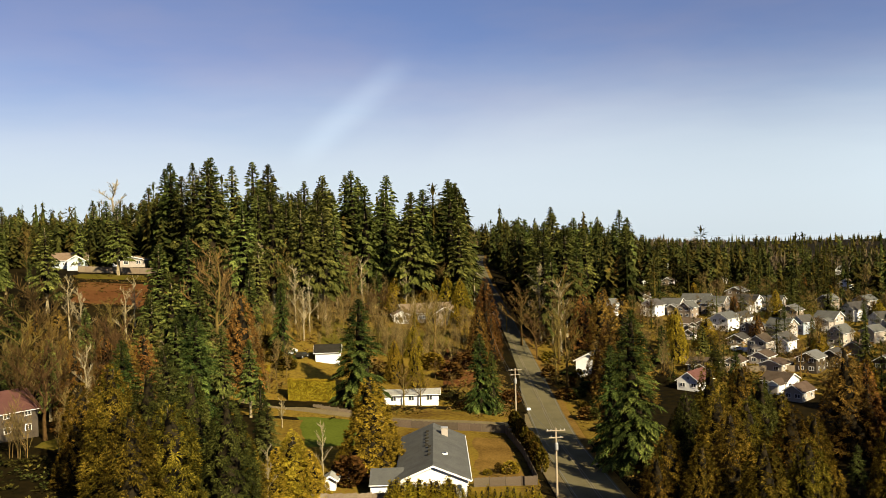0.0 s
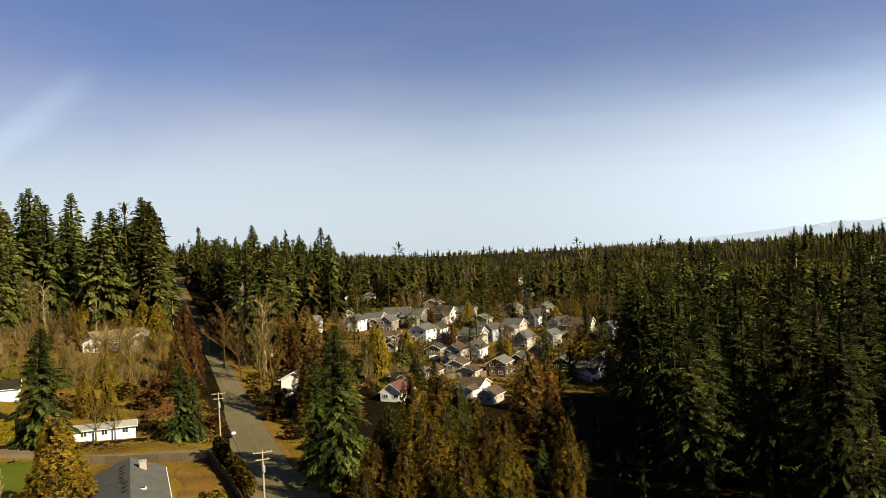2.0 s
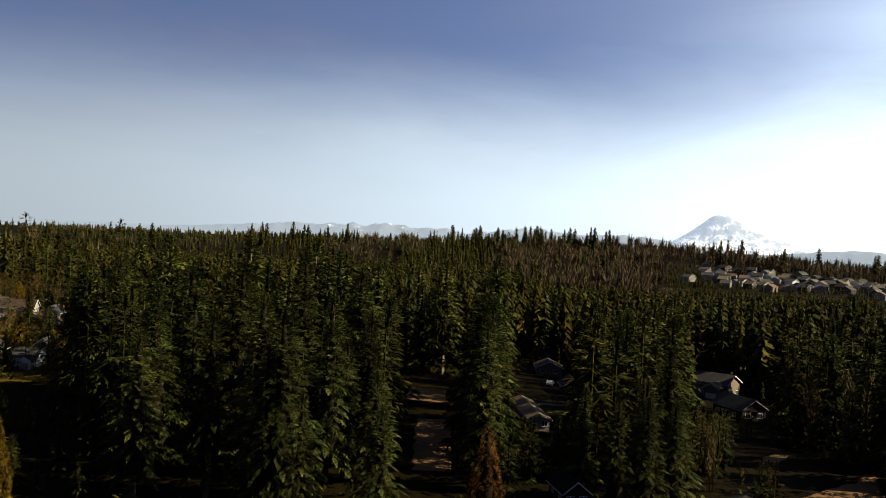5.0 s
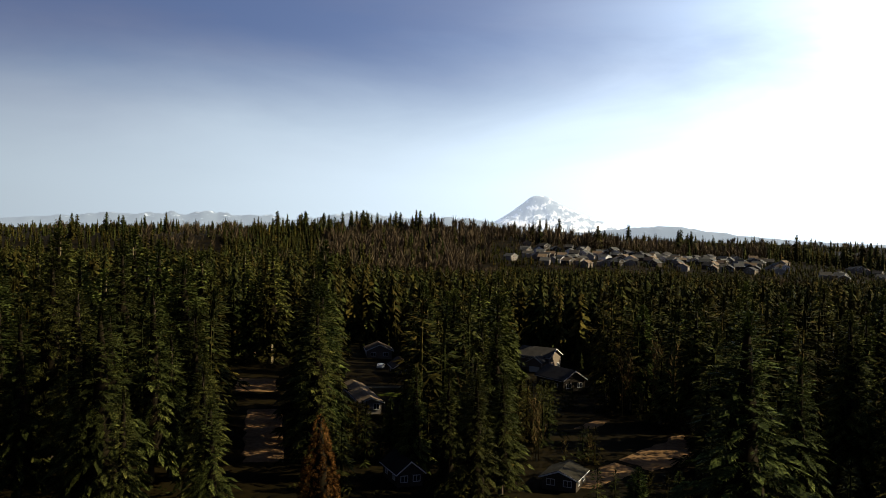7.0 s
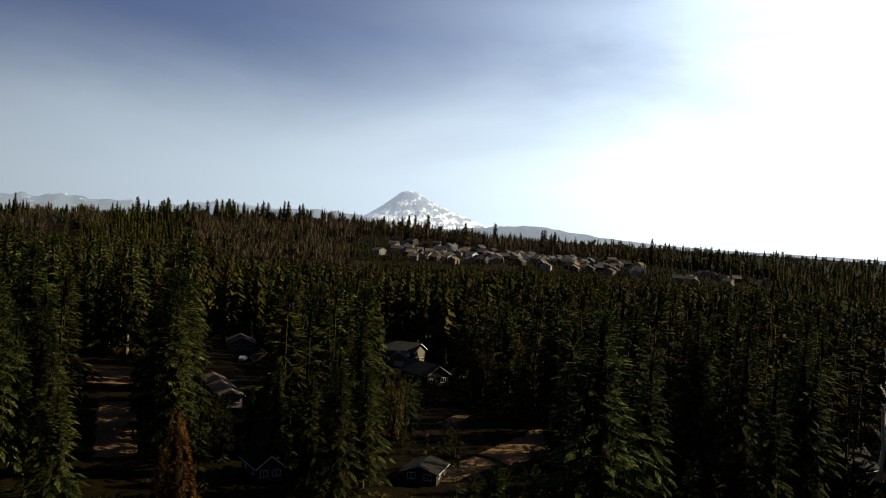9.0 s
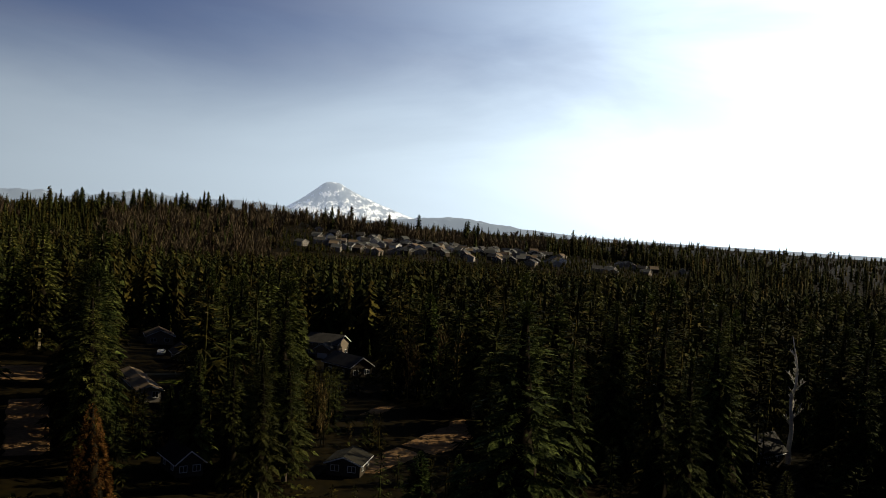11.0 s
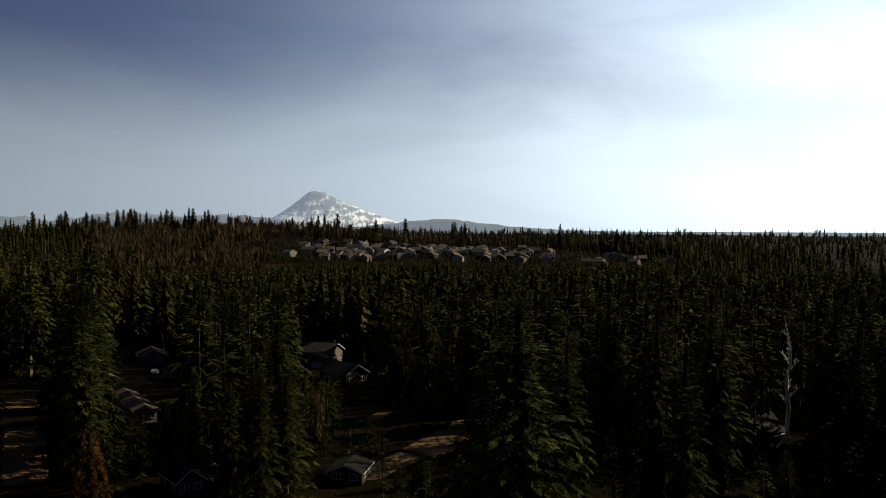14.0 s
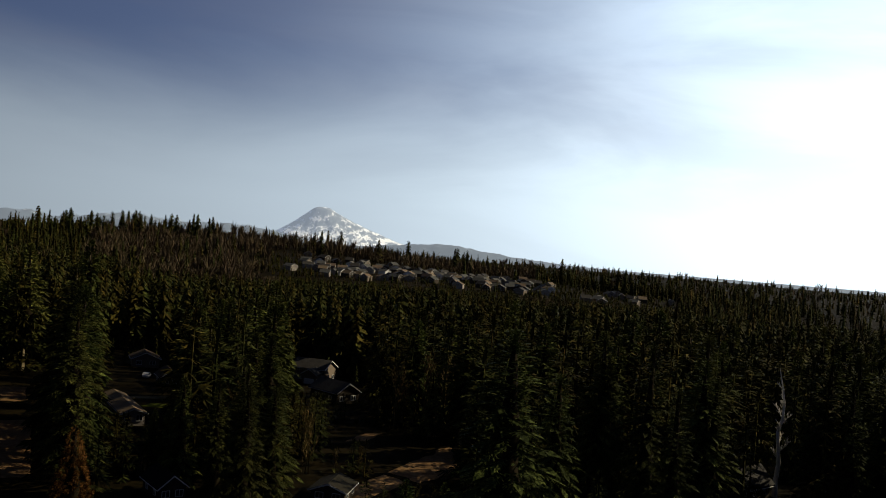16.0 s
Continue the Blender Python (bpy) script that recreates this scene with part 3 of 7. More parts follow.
def peak(a, w, x, y):
    """A concave cone with a blunt top, a notched shoulder to the south and long ribs down its flanks."""
    side = (a - 69.9) / (5.4 if a < 69.9 else 9.0)
    deep = (w - 0.55) * 1.6
    d = math.hypot(side, deep)
    ribs = noise.fractal((math.atan2(deep, side) * 2.6, d * 1.3, 0.3), 0.7, 2.1, 5) * 13 + noise.ridged_multi_fractal((x * 0.012, y * 0.012, 5), 0.9, 2.1, 4, 1.0, 2.0) * 4
    cone = 232 * max(0.0, 1 - d) ** 1.75 - 22 * max(0.0, 1 - d / 0.12) ** 2
    notch = 5 * math.exp(-((side - 0.07) / 0.025) ** 2)
    return -18 + cone + notch * max(0, 1 - abs(deep) * 6) + ribs * min(1, d * 1.6) * (0.15 + 0.85 * min(1, cone / 60))


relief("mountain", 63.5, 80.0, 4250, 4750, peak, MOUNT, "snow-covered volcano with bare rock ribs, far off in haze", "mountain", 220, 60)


def ridge(a, w, x, y):
    body = math.sin(math.pi * w)
    tall = 27 + 22 * noise.fractal((a * 0.16, 2.2, 0), 0.7, 2.0, 5) + 13 * noise.noise((a * 1.3, w * 3, 4)) + 6 * noise.noise((a * 4.3, w * 5, 9))
    fade = min(1, max(0, (a - 34) / 14)) * min(1, max(0, (86 - a) / 12)) * (1 - 0.75 * math.exp(-((a - 71) / 4.5) ** 2))
    low = 27 - 14 * math.exp(-((a - 71) / 5.5) ** 2) - 17 * min(1, max(0, (a - 78) / 12))
    return -18 + body * max(low, low + 2 + 28 * fade + tall * fade)


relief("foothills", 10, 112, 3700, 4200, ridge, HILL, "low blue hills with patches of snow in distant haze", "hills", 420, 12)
# ---- trees ----
def kite(v, f, base, way, side, length, width, tip):
    """A pointed spray of needles: four corners, bent along its middle."""
    k = len(v)
    mid = base + way * length * 0.45
    v += [base, mid + side * width, base + way * length + Vector((0, 0, -tip)), mid - side * width]
    f += [(k, k + 1, k + 2), (k, k + 2, k + 3)]


def fork(v, f, base, way, side, length, width, tip):
    """A spray that divides in two: a pair of narrow pointed twigs."""
    for s in (-1, 1):
        k = len(v)
        end = base + way * length * (1.0 if s > 0 else 0.82) + side * width * 1.25 * s + Vector((0, 0, -tip))
        v += [base + side * width * 0.12, end.lerp(base, 0.55) + side * width * 0.72 * s, end]
        f.append((k, k + 1, k + 2))


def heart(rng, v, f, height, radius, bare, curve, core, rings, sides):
    """The inside of a crown: dead twigs round the trunk, coloured near-black for shade."""
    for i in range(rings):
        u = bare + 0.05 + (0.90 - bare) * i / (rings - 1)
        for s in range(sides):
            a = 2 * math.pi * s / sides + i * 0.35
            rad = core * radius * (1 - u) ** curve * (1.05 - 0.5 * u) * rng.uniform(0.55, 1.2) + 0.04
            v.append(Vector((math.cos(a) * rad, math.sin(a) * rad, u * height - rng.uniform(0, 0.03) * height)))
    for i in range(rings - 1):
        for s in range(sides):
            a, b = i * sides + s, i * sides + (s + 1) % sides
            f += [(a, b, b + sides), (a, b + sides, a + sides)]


def conifer_mesh(name, seed, material, height=25.0, radius=4.2, branches=120, droop=0.35, bare=0.10, curve=0.85, pairs=4, leaf=1.0, core=0.4, rings=8, sides=7, hang=0.25, spray=fork):
    """A fir: drooping boughs in loose whorls, each a fan of needle sprays."""
    rng = random.Random(seed)
    v, f = [], []
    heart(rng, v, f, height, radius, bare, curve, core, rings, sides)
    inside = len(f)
    gaps = [(rng.uniform(0, 6.28), rng.uniform(0.15, 0.8)) for _ in range(4)]
    for k in range(branches):
        q = (k + rng.random()) / branches
        u = bare + (0.975 - bare) * (1 - (1 - q) ** 1.25)
        if u < 0.75:
            u = round(u * 26) / 26 * 0.3 + u * 0.7
        a = k * 2.39996 + rng.uniform(-0.5, 0.5)
        reach = radius * (1 - u) ** curve * rng.uniform(0.66, 1.14) + 0.005 * height
        for ga, gu in gaps:
            if abs(u - gu) < 0.07 and math.cos(a - ga) > 0.35:
                reach *= 0.62
        out = Vector((math.cos(a), math.sin(a), 0))
        side = Vector((-out.y, out.x, 0))
        rise = 0.10 + 0.85 * u ** 3 + rng.uniform(-0.12, 0.10)
        sag = droop * (1.15 - 0.75 * u)

        def along(s):
            return out * reach * s + Vector((0, 0, u * height + reach * (rise * s - sag * s * s)))

        along_n = max(2, round(pairs * 1.5 * min(1, 0.25 + reach / radius)))
        for i in range(along_n):
            s = 0.32 + 0.62 * (i + rng.random()) / along_n
            p = along(s)
            grow = leaf * (0.30 + 0.70 * min(1, (1 - u) * 5)) * (radius * 0.23 * (1.15 - 0.55 * s) * (0.5 + 0.5 * min(1, reach / radius)) + 0.017 * height)
            for turn in (-1, 1):
                fan = turn * rng.uniform(0.55, 1.15)
                way = (out * math.cos(fan) + side * math.sin(fan) + Vector((0, 0, rise - 2 * sag * s - rng.uniform(0.0, 0.35) + max(0, u - 0.8) * 5))).normalized()
                flat = way.cross(Vector((0, 0, 1))).normalized() * rng.uniform(0.4, 1) + Vector((0, 0, rng.uniform(-1.1, 1.1)))
                spray(v, f, p, way, flat.normalized(), grow * rng.uniform(0.8, 1.3), 0.30 * grow, hang * grow * rng.uniform(0.3, 1.2))
        tip = along(0.72)
        way = (along(1.0) - along(0.8)).normalized()
        kite(v, f, tip, way, (side + Vector((0, 0, rng.uniform(-0.5, 0.5)))).normalized(), reach * 0.42 + 0.01 * height, 0.085 * reach + 0.004 * height, 0.05 * reach)
    for s in range(3):
        a = s * 1.05
        kite(v, f, Vector((0, 0, height * 0.86)), Vector((0, 0, 1)), Vector((math.cos(a), math.sin(a), 0)), height * 0.14, 0.012 * height, 0)
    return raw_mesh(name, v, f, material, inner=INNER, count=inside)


def clumped_mesh(name, seed, material, height=20.0, radius=5.0, clumps=300, size=0.8, sprays=12, bare=0.02, curve=0.55, core=0.74, hang=0.45, rings=12, sides=11):
    """A cedar or cypress: its surface breaks into many small hanging plumes with dark between."""
    rng = random.Random(seed)
    v, f = [], []
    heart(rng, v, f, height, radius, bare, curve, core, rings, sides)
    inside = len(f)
    lobes = [(rng.uniform(0, 6.28), rng.uniform(0.1, 0.9), rng.uniform(-0.16, 0.14)) for _ in range(14)]
    for k in range(clumps):
        q = (k + rng.random()) / clumps
        u = bare + (0.985 - bare) * (1 - (1 - q) ** (1 / (1 + curve)))
        a = k * 2.39996 + rng.uniform(-0.35, 0.35)
        swell = 1.0 + sum(d * math.exp(-((u - lu) / 0.12) ** 2) * max(0, math.cos(a - la)) for la, lu, d in lobes)
        rad = radius * (1 - u) ** curve * rng.uniform(0.80, 1.08) * swell
        out = Vector((math.cos(a), math.sin(a), 0))
        side = Vector((-out.y, out.x, 0))
        c = out * rad + Vector((0, 0, u * height))
        big = size * rng.uniform(0.7, 1.35) * (0.55 + 0.45 * min(1, (1 - u) * 4))
        steep = 0.2 + 1.6 * max(0, u - 0.8) * 4
        for i in range(sprays):
            b = rng.uniform(-1.5, 1.5)
            way = (out * math.cos(b) + side * math.sin(b) + Vector((0, 0, rng.uniform(-0.9, 0.8) - hang + steep))).normalized()
            base = c - out * 0.25 * big + Vector((0, 0, 0.25 * big)) - way * 0.1 * big
            cross = way.cross(out)
            cross = (cross.normalized() if cross.length > 0.1 else Vector((0, 0, 1))) + out * rng.uniform(-0.6, 0.6)
            fork(v, f, base, way, cross.normalized(), big * rng.uniform(0.75, 1.25), 0.24 * big, hang * 0.5 * big * rng.random())
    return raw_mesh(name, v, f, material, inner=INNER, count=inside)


def trunk_mesh(name, seed, height, thick, material, lean=0.0, sides=7):
    rng = random.Random(seed)
    pts, rad = [], []
    for k in range(9):
        u = k / 8
        pts.append((rng.uniform(-1, 1) * 0.05 * k + lean * u * u * height, rng.uniform(-1, 1) * 0.05 * k, u * height - 0.6 * (k == 0)))
        rad.append(thick * (1 - u) ** 0.85 + 0.025 + (0.35 * thick if k == 0 else 0))
    bm = tube(pts, rad, sides)
    me = bpy.data.meshes.new(name)
    bm.to_mesh(me)
    bm.free()
    me.materials.append(material)
    return me


def bare_crown_mesh(name, seed, material, height=14.0, spread=4.5, limbs=9, twigs=7, upright=0.8):
    """Leafless limbs that fork twice into fine twigs."""
    rng = random.Random(seed)
    v, f = [], []

    def stick(p, q, r0, r1):
        k, way = len(v), (q - p).normalized()
        a = way.orthogonal().normalized()
        b = way.cross(a)
        for c, r in ((p, r0), (q, r1)):
            for s in range(3):
                t = s * 2.094
                v.append(c + (a * math.cos(t) + b * math.sin(t)) * r)
        for s in range(3):
            t = (s + 1) % 3
            f.extend([(k + s, k + t, k + 3 + t), (k + s, k + 3 + t, k + 3 + s)])

    for i in range(limbs):
        u = 0.28 + 0.60 * i / limbs
        a = i * 2.4 + rng.uniform(-0.4, 0.4)
        p = Vector((0, 0, u * height))
        way = Vector((math.cos(a), math.sin(a), upright * rng.uniform(0.8, 1.6))).normalized()
        length = spread * (1.15 - u * 0.7) * rng.uniform(0.8, 1.2)
        r = 0.10 * (1.2 - u)
        for seg in range(4):
            q = p + way * length / 4 + Vector((rng.uniform(-1, 1), rng.uniform(-1, 1), 0.25)) * length * 0.04
            stick(p, q, r, r * 0.75)
            for tw in range(twigs):
                b = rng.uniform(0, 6.28)
                w2 = (way + Vector((math.cos(b), math.sin(b), rng.uniform(0.0, 0.9))) * 0.85).normalized()
                s0 = p.lerp(q, rng.random())
                s1 = s0 + w2 * length * rng.uniform(0.14, 0.34)
                stick(s0, s1, 0.030, 0.016)
                for t3 in range(2):
                    c = rng.uniform(0, 6.28)
                    w3 = (w2 + Vector((math.cos(c), math.sin(c), 0.4)) * 0.7).normalized()
                    stick(s0.lerp(s1, rng.uniform(0.3, 0.9)), s1 + w3 * length * rng.uniform(0.06, 0.16), 0.018, 0.010)
            p, r = q, r * 0.75
    return raw_mesh(name, v, f, material)


# kinds of tree: crown meshes at a set height, and the trunk that goes with them
KINDS = {}


def kind_of_tree(key, name, height, crowns, trunks, label):
    KINDS[key] = (name, height, crowns, trunks, label)


kind_of_tree("fir", "fir_tree", 28.0, [conifer_mesh("fir_crown", 10 + s, SHADEDFIR, 28, 5.6 + 0.6 * (s % 3), 210 + 15 * (s % 2), 0.42, 0.12 + 0.04 * (s % 3), 0.78 + 0.06 * (s % 2), 7, 0.66, 0.42) for s in range(6)],
             [trunk_mesh("fir_trunk", 20 + s, 27.2, 0.42, BARK) for s in range(2)], "tall dark green fir with drooping branches among other firs")
kind_of_tree("woodfir", "fir_tree", 28.0, [conifer_mesh("wood_fir_crown", 110 + s, FIR, 28, 6.0 + 0.6 * (s % 3), 165, 0.40, 0.14 + 0.05 * (s % 3), 0.86, 3, 0.92, 0.34, 7, 7, 0.25, kite) for s in range(6)],
             [trunk_mesh("fir_trunk", 120 + s, 27.2, 0.42, BIRCH, 0.0, 5) for s in range(2)], "tall dark green fir in a dense wood")
kind_of_tree("blue", "fir_tree", 26.0, [conifer_mesh("blue_fir_crown", 30 + s, SPRUCE, 26, 7.6, 290, 0.40, 0.02, 0.80, 9, 0.60, 0.40, 10, 9) for s in range(2)],
             [trunk_mesh("fir_trunk", 35, 25.4, 0.40, BARK)], "full bluish green fir with branches down to the ground")
kind_of_tree("cedar", "cedar_tree", 22.0, [clumped_mesh("cedar_crown", 40 + s, CEDAR, 22, 5.6 + 0.5 * s, 820, 0.80, 9, 0.02, 0.60, 0.62) for s in range(3)],
             [trunk_mesh("cedar_trunk", 45, 21.0, 0.45, BARK)], "dense olive brown cedar with hanging sprays")
kind_of_tree("greencedar", "cedar_tree", 22.0, [clumped_mesh("green_cedar_crown", 47 + s, GREENCEDAR, 22, 5.6 + 0.5 * s, 820, 0.80, 9, 0.02, 0.66, 0.62) for s in range(2)],
             [trunk_mesh("cedar_trunk", 46, 21.0, 0.45, BARK)], "dense grey-green cedar with hanging sprays")
kind_of_tree("rust", "cedar_tree", 16.0, [clumped_mesh("rust_cedar_crown", 50 + s, RUST, 16, 3.8, 380, 0.66, 8, 0.03, 0.65, 0.58) for s in range(2)],
             [trunk_mesh("cedar_trunk", 55, 15.2, 0.30, BARK)], "winter-browned rusty cedar with hanging sprays")
kind_of_tree("gold", "cypress_tree", 15.0, [clumped_mesh("gold_crown", 60 + s, GOLD, 15, 4.6, 640, 0.62, 10, 0.02, 0.72, 0.60, 0.1) for s in range(2)],
             [trunk_mesh("cypress_trunk", 65, 14.2, 0.30, BARK)], "broad golden yellow cypress in sunlight")
kind_of_tree("bare", "bare_tree", 15.0, [bare_crown_mesh("bare_crown", 70 + s, TWIG, 15, 5.0, 10, 5, 0.9) for s in range(3)],
             [trunk_mesh("bare_trunk", 75 + s, 14.0, 0.20, TWIG, 0.02) for s in range(2)], "leafless deciduous tree with fine tan twigs")
kind_of_tree("birch", "bare_tree", 13.0, [bare_crown_mesh("birch_crown", 80 + s, BIRCH, 13, 2.6, 9, 5, 1.3) for s in range(2)],
             [trunk_mesh("birch_trunk", 85, 12.2, 0.14, BIRCH, 0.01)], "slender leafless tree with pale bark")
kind_of_tree("snag", "bare_tree", 13.0, [bare_crown_mesh("snag_crown", 84, SNAG, 13, 1.5, 9, 4, 1.2)],
             [trunk_mesh("snag_trunk", 86, 12.6, 0.20, SNAG, 0.01)], "tall bleached snag among firs")
kind_of_tree("redbare", "bare_tree", 10.0, [bare_crown_mesh("red_twig_crown", 90 + s, REDTWIG, 10, 4.2, 11, 6, 1.0) for s in range(2)],
             [trunk_mesh("red_twig_trunk", 95, 9.0, 0.15, REDTWIG, 0.02)], "leafless bushy tree with red-brown twigs")
kind_of_tree("spire", "hedge_conifer", 4.0, [clumped_mesh("spire_crown", 100 + s, OLIVE, 4.0, 0.75, 90, 0.34, 9, 0.0, 0.45, 0.8, 0.0, 6, 7) for s in range(3)],
             [trunk_mesh("spire_trunk", 105, 3.6, 0.08, BARK)], "pointed olive conifer of a hedge in front of a white gable")
kind_of_tree("finefir", "fir_tree", 28.0, [conifer_mesh("fine_fir_crown", 130 + s, SHADEDFIR, 28, 5.4 + 0.5 * s, 270, 0.46, 0.10 + 0.04 * s, 0.80, 9, 0.46, 0.42) for s in range(3)],
             [trunk_mesh("fir_trunk", 135 + s, 27.2, 0.40, BARK) for s in range(2)], "tall dark green fir with light branch tips among other firs")
# clearings and houses that show between the firs: bearings, and the distances from and to which the ground is in sight
SEEN = [(50.9, 54.3, 145, 258), (57.8, 61.2, 196, 330), (69.0, 73.3, 228, 300), (75.0, 79.5, 147, 184), (72.4, 74.7, 178, 198), (70.0, 73.2, 129, 140), (60.6, 63.4, 124, 136), (98.9, 100.1, 160, 170)]


def room(x, y, half=0.0):
    """How tall a tree may grow at a place without hiding what is seen behind it."""
    a, r = math.degrees(math.atan2(x, y)), math.hypot(x, y)
    wide, best = math.degrees(half / r), 99.0
    for a0, a1, near, far in SEEN:
        if a0 - wide < a < a1 + wide and r < far:
            best = min(best, (40 * (1 - r / near) if r < near else 0) + 1.0 - min(0, ground_z(x, y)))
    return best


# places among the firs that the sun reaches
SUNNY = [(120, 92), (137, 105), (152, 34), (160, 32), (168, 33), (176, 33), (178, 52), (262, 92), (224, 73), (169, 102), (162, 96), (176, 108), (186, 103), (193, 112), (176, 136), (171, -27), (101, 24, 5), (103, 12.6, 9), (104, 9, 13), (118, -4, 12), (112, -7, 12), (120, 8, 12), (135, -12, 13), (143, 291), (149, 284), (156, 272), (131, 271), (118, 218), (130, 234), (142, 262), (140, 248), (121, 262)]


def shades(x, y, h, wide=3.0):
    """Whether a tree of that height keeps the sun from one of the sunny places."""
    ux, uy = math.sin(radians(SUN_AZ)), math.cos(radians(SUN_AZ))
    for px, py, *up in SUNNY:
        h_over = h - (up[0] if up else 0)
        if h_over <= 0:
            continue
        ahead, aside = (x - px) * ux + (y - py) * uy, abs((x - px) * uy - (y - py) * ux)
        if 0.5 < ahead < h_over / math.tan(radians(SUN_EL)) and aside < 2.5 + wide * (1 - ahead * math.tan(radians(SUN_EL)) / h_over):
            return True
    return False


TALLY = [0]


def tree(key, x, y, height, wide=1.0, label="", group=""):
    r = math.hypot(x, y)
    if key == "fir":
        key = "woodfir" if r > 178 else "finefir" if r < 138 else key
    if x > 60:
        height = min(height, room(x, y, 0.12 * height * wide))
        if height < 7:
            return None
    name, full, crowns, trunks, text = KINDS[key]
    k = TALLY[0]
    TALLY[0] += 1
    s = height / full
    ob = thing(name, x, y, (k * 137.5) % 360, label or text, "tree", group)
    if key in ("fir", "woodfir", "finefir"):
        wide *= 0.92 + 0.34 * ((k * 0.618) % 1)
    ob.scale = (s * wide, s * wide, s)
    for part_name, me in (("trunk", trunks[k % len(trunks)]), ("crown", crowns[k % len(crowns)])):
        c = new(part_name, me)
        c.parent = ob
    return ob


# foreground cedars and firs west of the road
tree("cedar", -46.0, 121.6, 22.7)
tree("greencedar", -37.6, 111.8, 23.7)
tree("greencedar", -33.9, 117.2, 22.7)
tree("greencedar", -27.1, 108.7, 20.8)
tree("cedar", -31.7, 101.2, 21.6)
tree("cedar", -35.1, 97.9, 21.3)
tree("blue", -45.5, 161.7, 24.6)
tree("blue", -56.6, 155.0, 20.8)
tree("fir", -45.4, 143.0, 21.8)
tree("blue", -19.7, 203.6, 24.0, 1.25)
tree("gold", -13.2, 149.4, 16.2, 1.3)
tree("gold", -23.6, 133.5, 10.5, 1.5)
tree("gold", -25.7, 132.0, 8.3, 1.5)
tree("gold", -20.9, 132.8, 7.8, 1.4)
tree("blue", -42.4, 230.2, 19.3, 0.75)
tree("rust", -47.1, 204.9, 22.5, 1.1)
tree("fir", -73.2, 228.6, 27.5)
tree("fir", -67.8, 235.4, 28.6)
tree("fir", -60.8, 232.2, 26.6)
tree("fir", -63.4, 205.4, 26.5)
tree("fir", -54.7, 197.6, 26.4)
tree("fir", -53.6, 256.5, 23.1)
tree("fir", -62.9, 189.8, 25.5)
tree("fir", -51.4, 234.4, 20.2)
tree("gold", -12.8, 220.7, 11.0, 0.9)
tree("gold", -7.7, 216.7, 10.9, 0.8)
tree("bare", -3.1, 244.6, 18.5, 1.2)
tree("bare", -9.2, 270.1, 15.1, 1.4)
tree("bare", -5.1, 262.0, 14.5, 1.4)
tree("bare", -3.0, 284.0, 12.5, 1.3)
tree("bare", -11.0, 283.0, 11.0, 1.3)
tree("bare", -9.9, 202.1, 9.1, 1.6)
tree("bare", -6.1, 202.2, 8.5, 1.5)
tree("birch", -20.0, 140.3, 11.2)
tree("birch", -26.6, 129.7, 9.7)
tree("birch", -33.1, 177.1, 6.6, 1.6)
tree("blue", 7.5, 198.0, 17.6, 0.9)
tree("blue", 10.0, 196.8, 14.0, 0.8)
tree("rust", 12.1, 261.7, 21.1)
tree("rust", 8.8, 237.8, 16.9)
tree("rust", 12.6, 244.7, 13.6)
tree("gold", 7.3, 329.9, 12.0)
tree("gold", -8.0, 318.0, 10.0, 1.1)
tree("gold", -16.0, 322.0, 11.0, 1.2)
tree("gold", -24.0, 317.0, 12.0, 1.1)
tree("gold", -30.0, 311.0, 10.0, 1.2)
tree("gold", 2.0, 321.0, 10.0, 1.0)
tree("gold", -38.0, 315.0, 12.0, 1.1)
tree("gold", -20.0, 306.0, 8.0, 1.3)
tree("gold", 1.8, 250.0, 4.7, 0.7)
# young growth along the foot of the ridge wood
for kind, x, y, h, wide in (("fir", -66, 306, 19, 1.2), ("gold", -57, 302, 14, 1.1), ("fir", -50, 306, 19, 1.1), ("gold", -46, 296, 12, 1.2), ("birch", -36, 306, 20, 1.5), ("fir", -33, 303, 17, 1.2),
                            ("birch", -28, 303, 19, 1.4), ("fir", -23, 305, 14, 1.3), ("gold", -17, 304, 13, 1.2), ("birch", -13, 303, 18, 1.3), ("gold", -4, 306, 11, 1.2), ("gold", 1, 304, 14, 1.1),
                            ("gold", 5.5, 300, 14, 1.1), ("fir", 8, 303, 14, 1.2), ("bare", -46, 300, 17, 1.3), ("birch", -55, 290, 19, 1.5), ("birch", -62, 300, 17, 1.5),
                            ("birch", -2, 289, 9, 2.2), ("birch", -5, 288, 9, 2.2), ("birch", 1, 288, 8, 2.2), ("bare", 0, 284, 11, 1.5), ("bare", -6, 286, 10, 1.6), ("gold", -10, 287, 5, 1.3), ("redbare", -13, 288, 6, 1.6), ("gold", 3.5, 287, 8, 1.1), ("rust", 37.5, 221.5, 11, 1.3), ("gold", -9, 247, 9, 1.2), ("redbare", -21, 298, 9, 1.5), ("redbare", -24, 294, 8, 1.5)):
    tree(kind, x, y, h, wide)
tree("cedar", -57.4, 138.6, 16.9)
tree("fir", -41.2, 185.5, 16.5)
# two dark firs added in place of the cedars' black shadow
tree("fir", -31.0, 147.0, 15.5, 1.2)
tree("fir", -28.6, 140.5, 12.5, 1.2)
tree("cedar", -26.6, 115.0, 14.9)
tree("fir", -87.9, 179.7, 15.9)
tree("fir", -61.5, 179.8, 21.8)
tree("fir", -46.6, 184.2, 19.0)
tree("fir", -56.7, 186.6, 21.1)
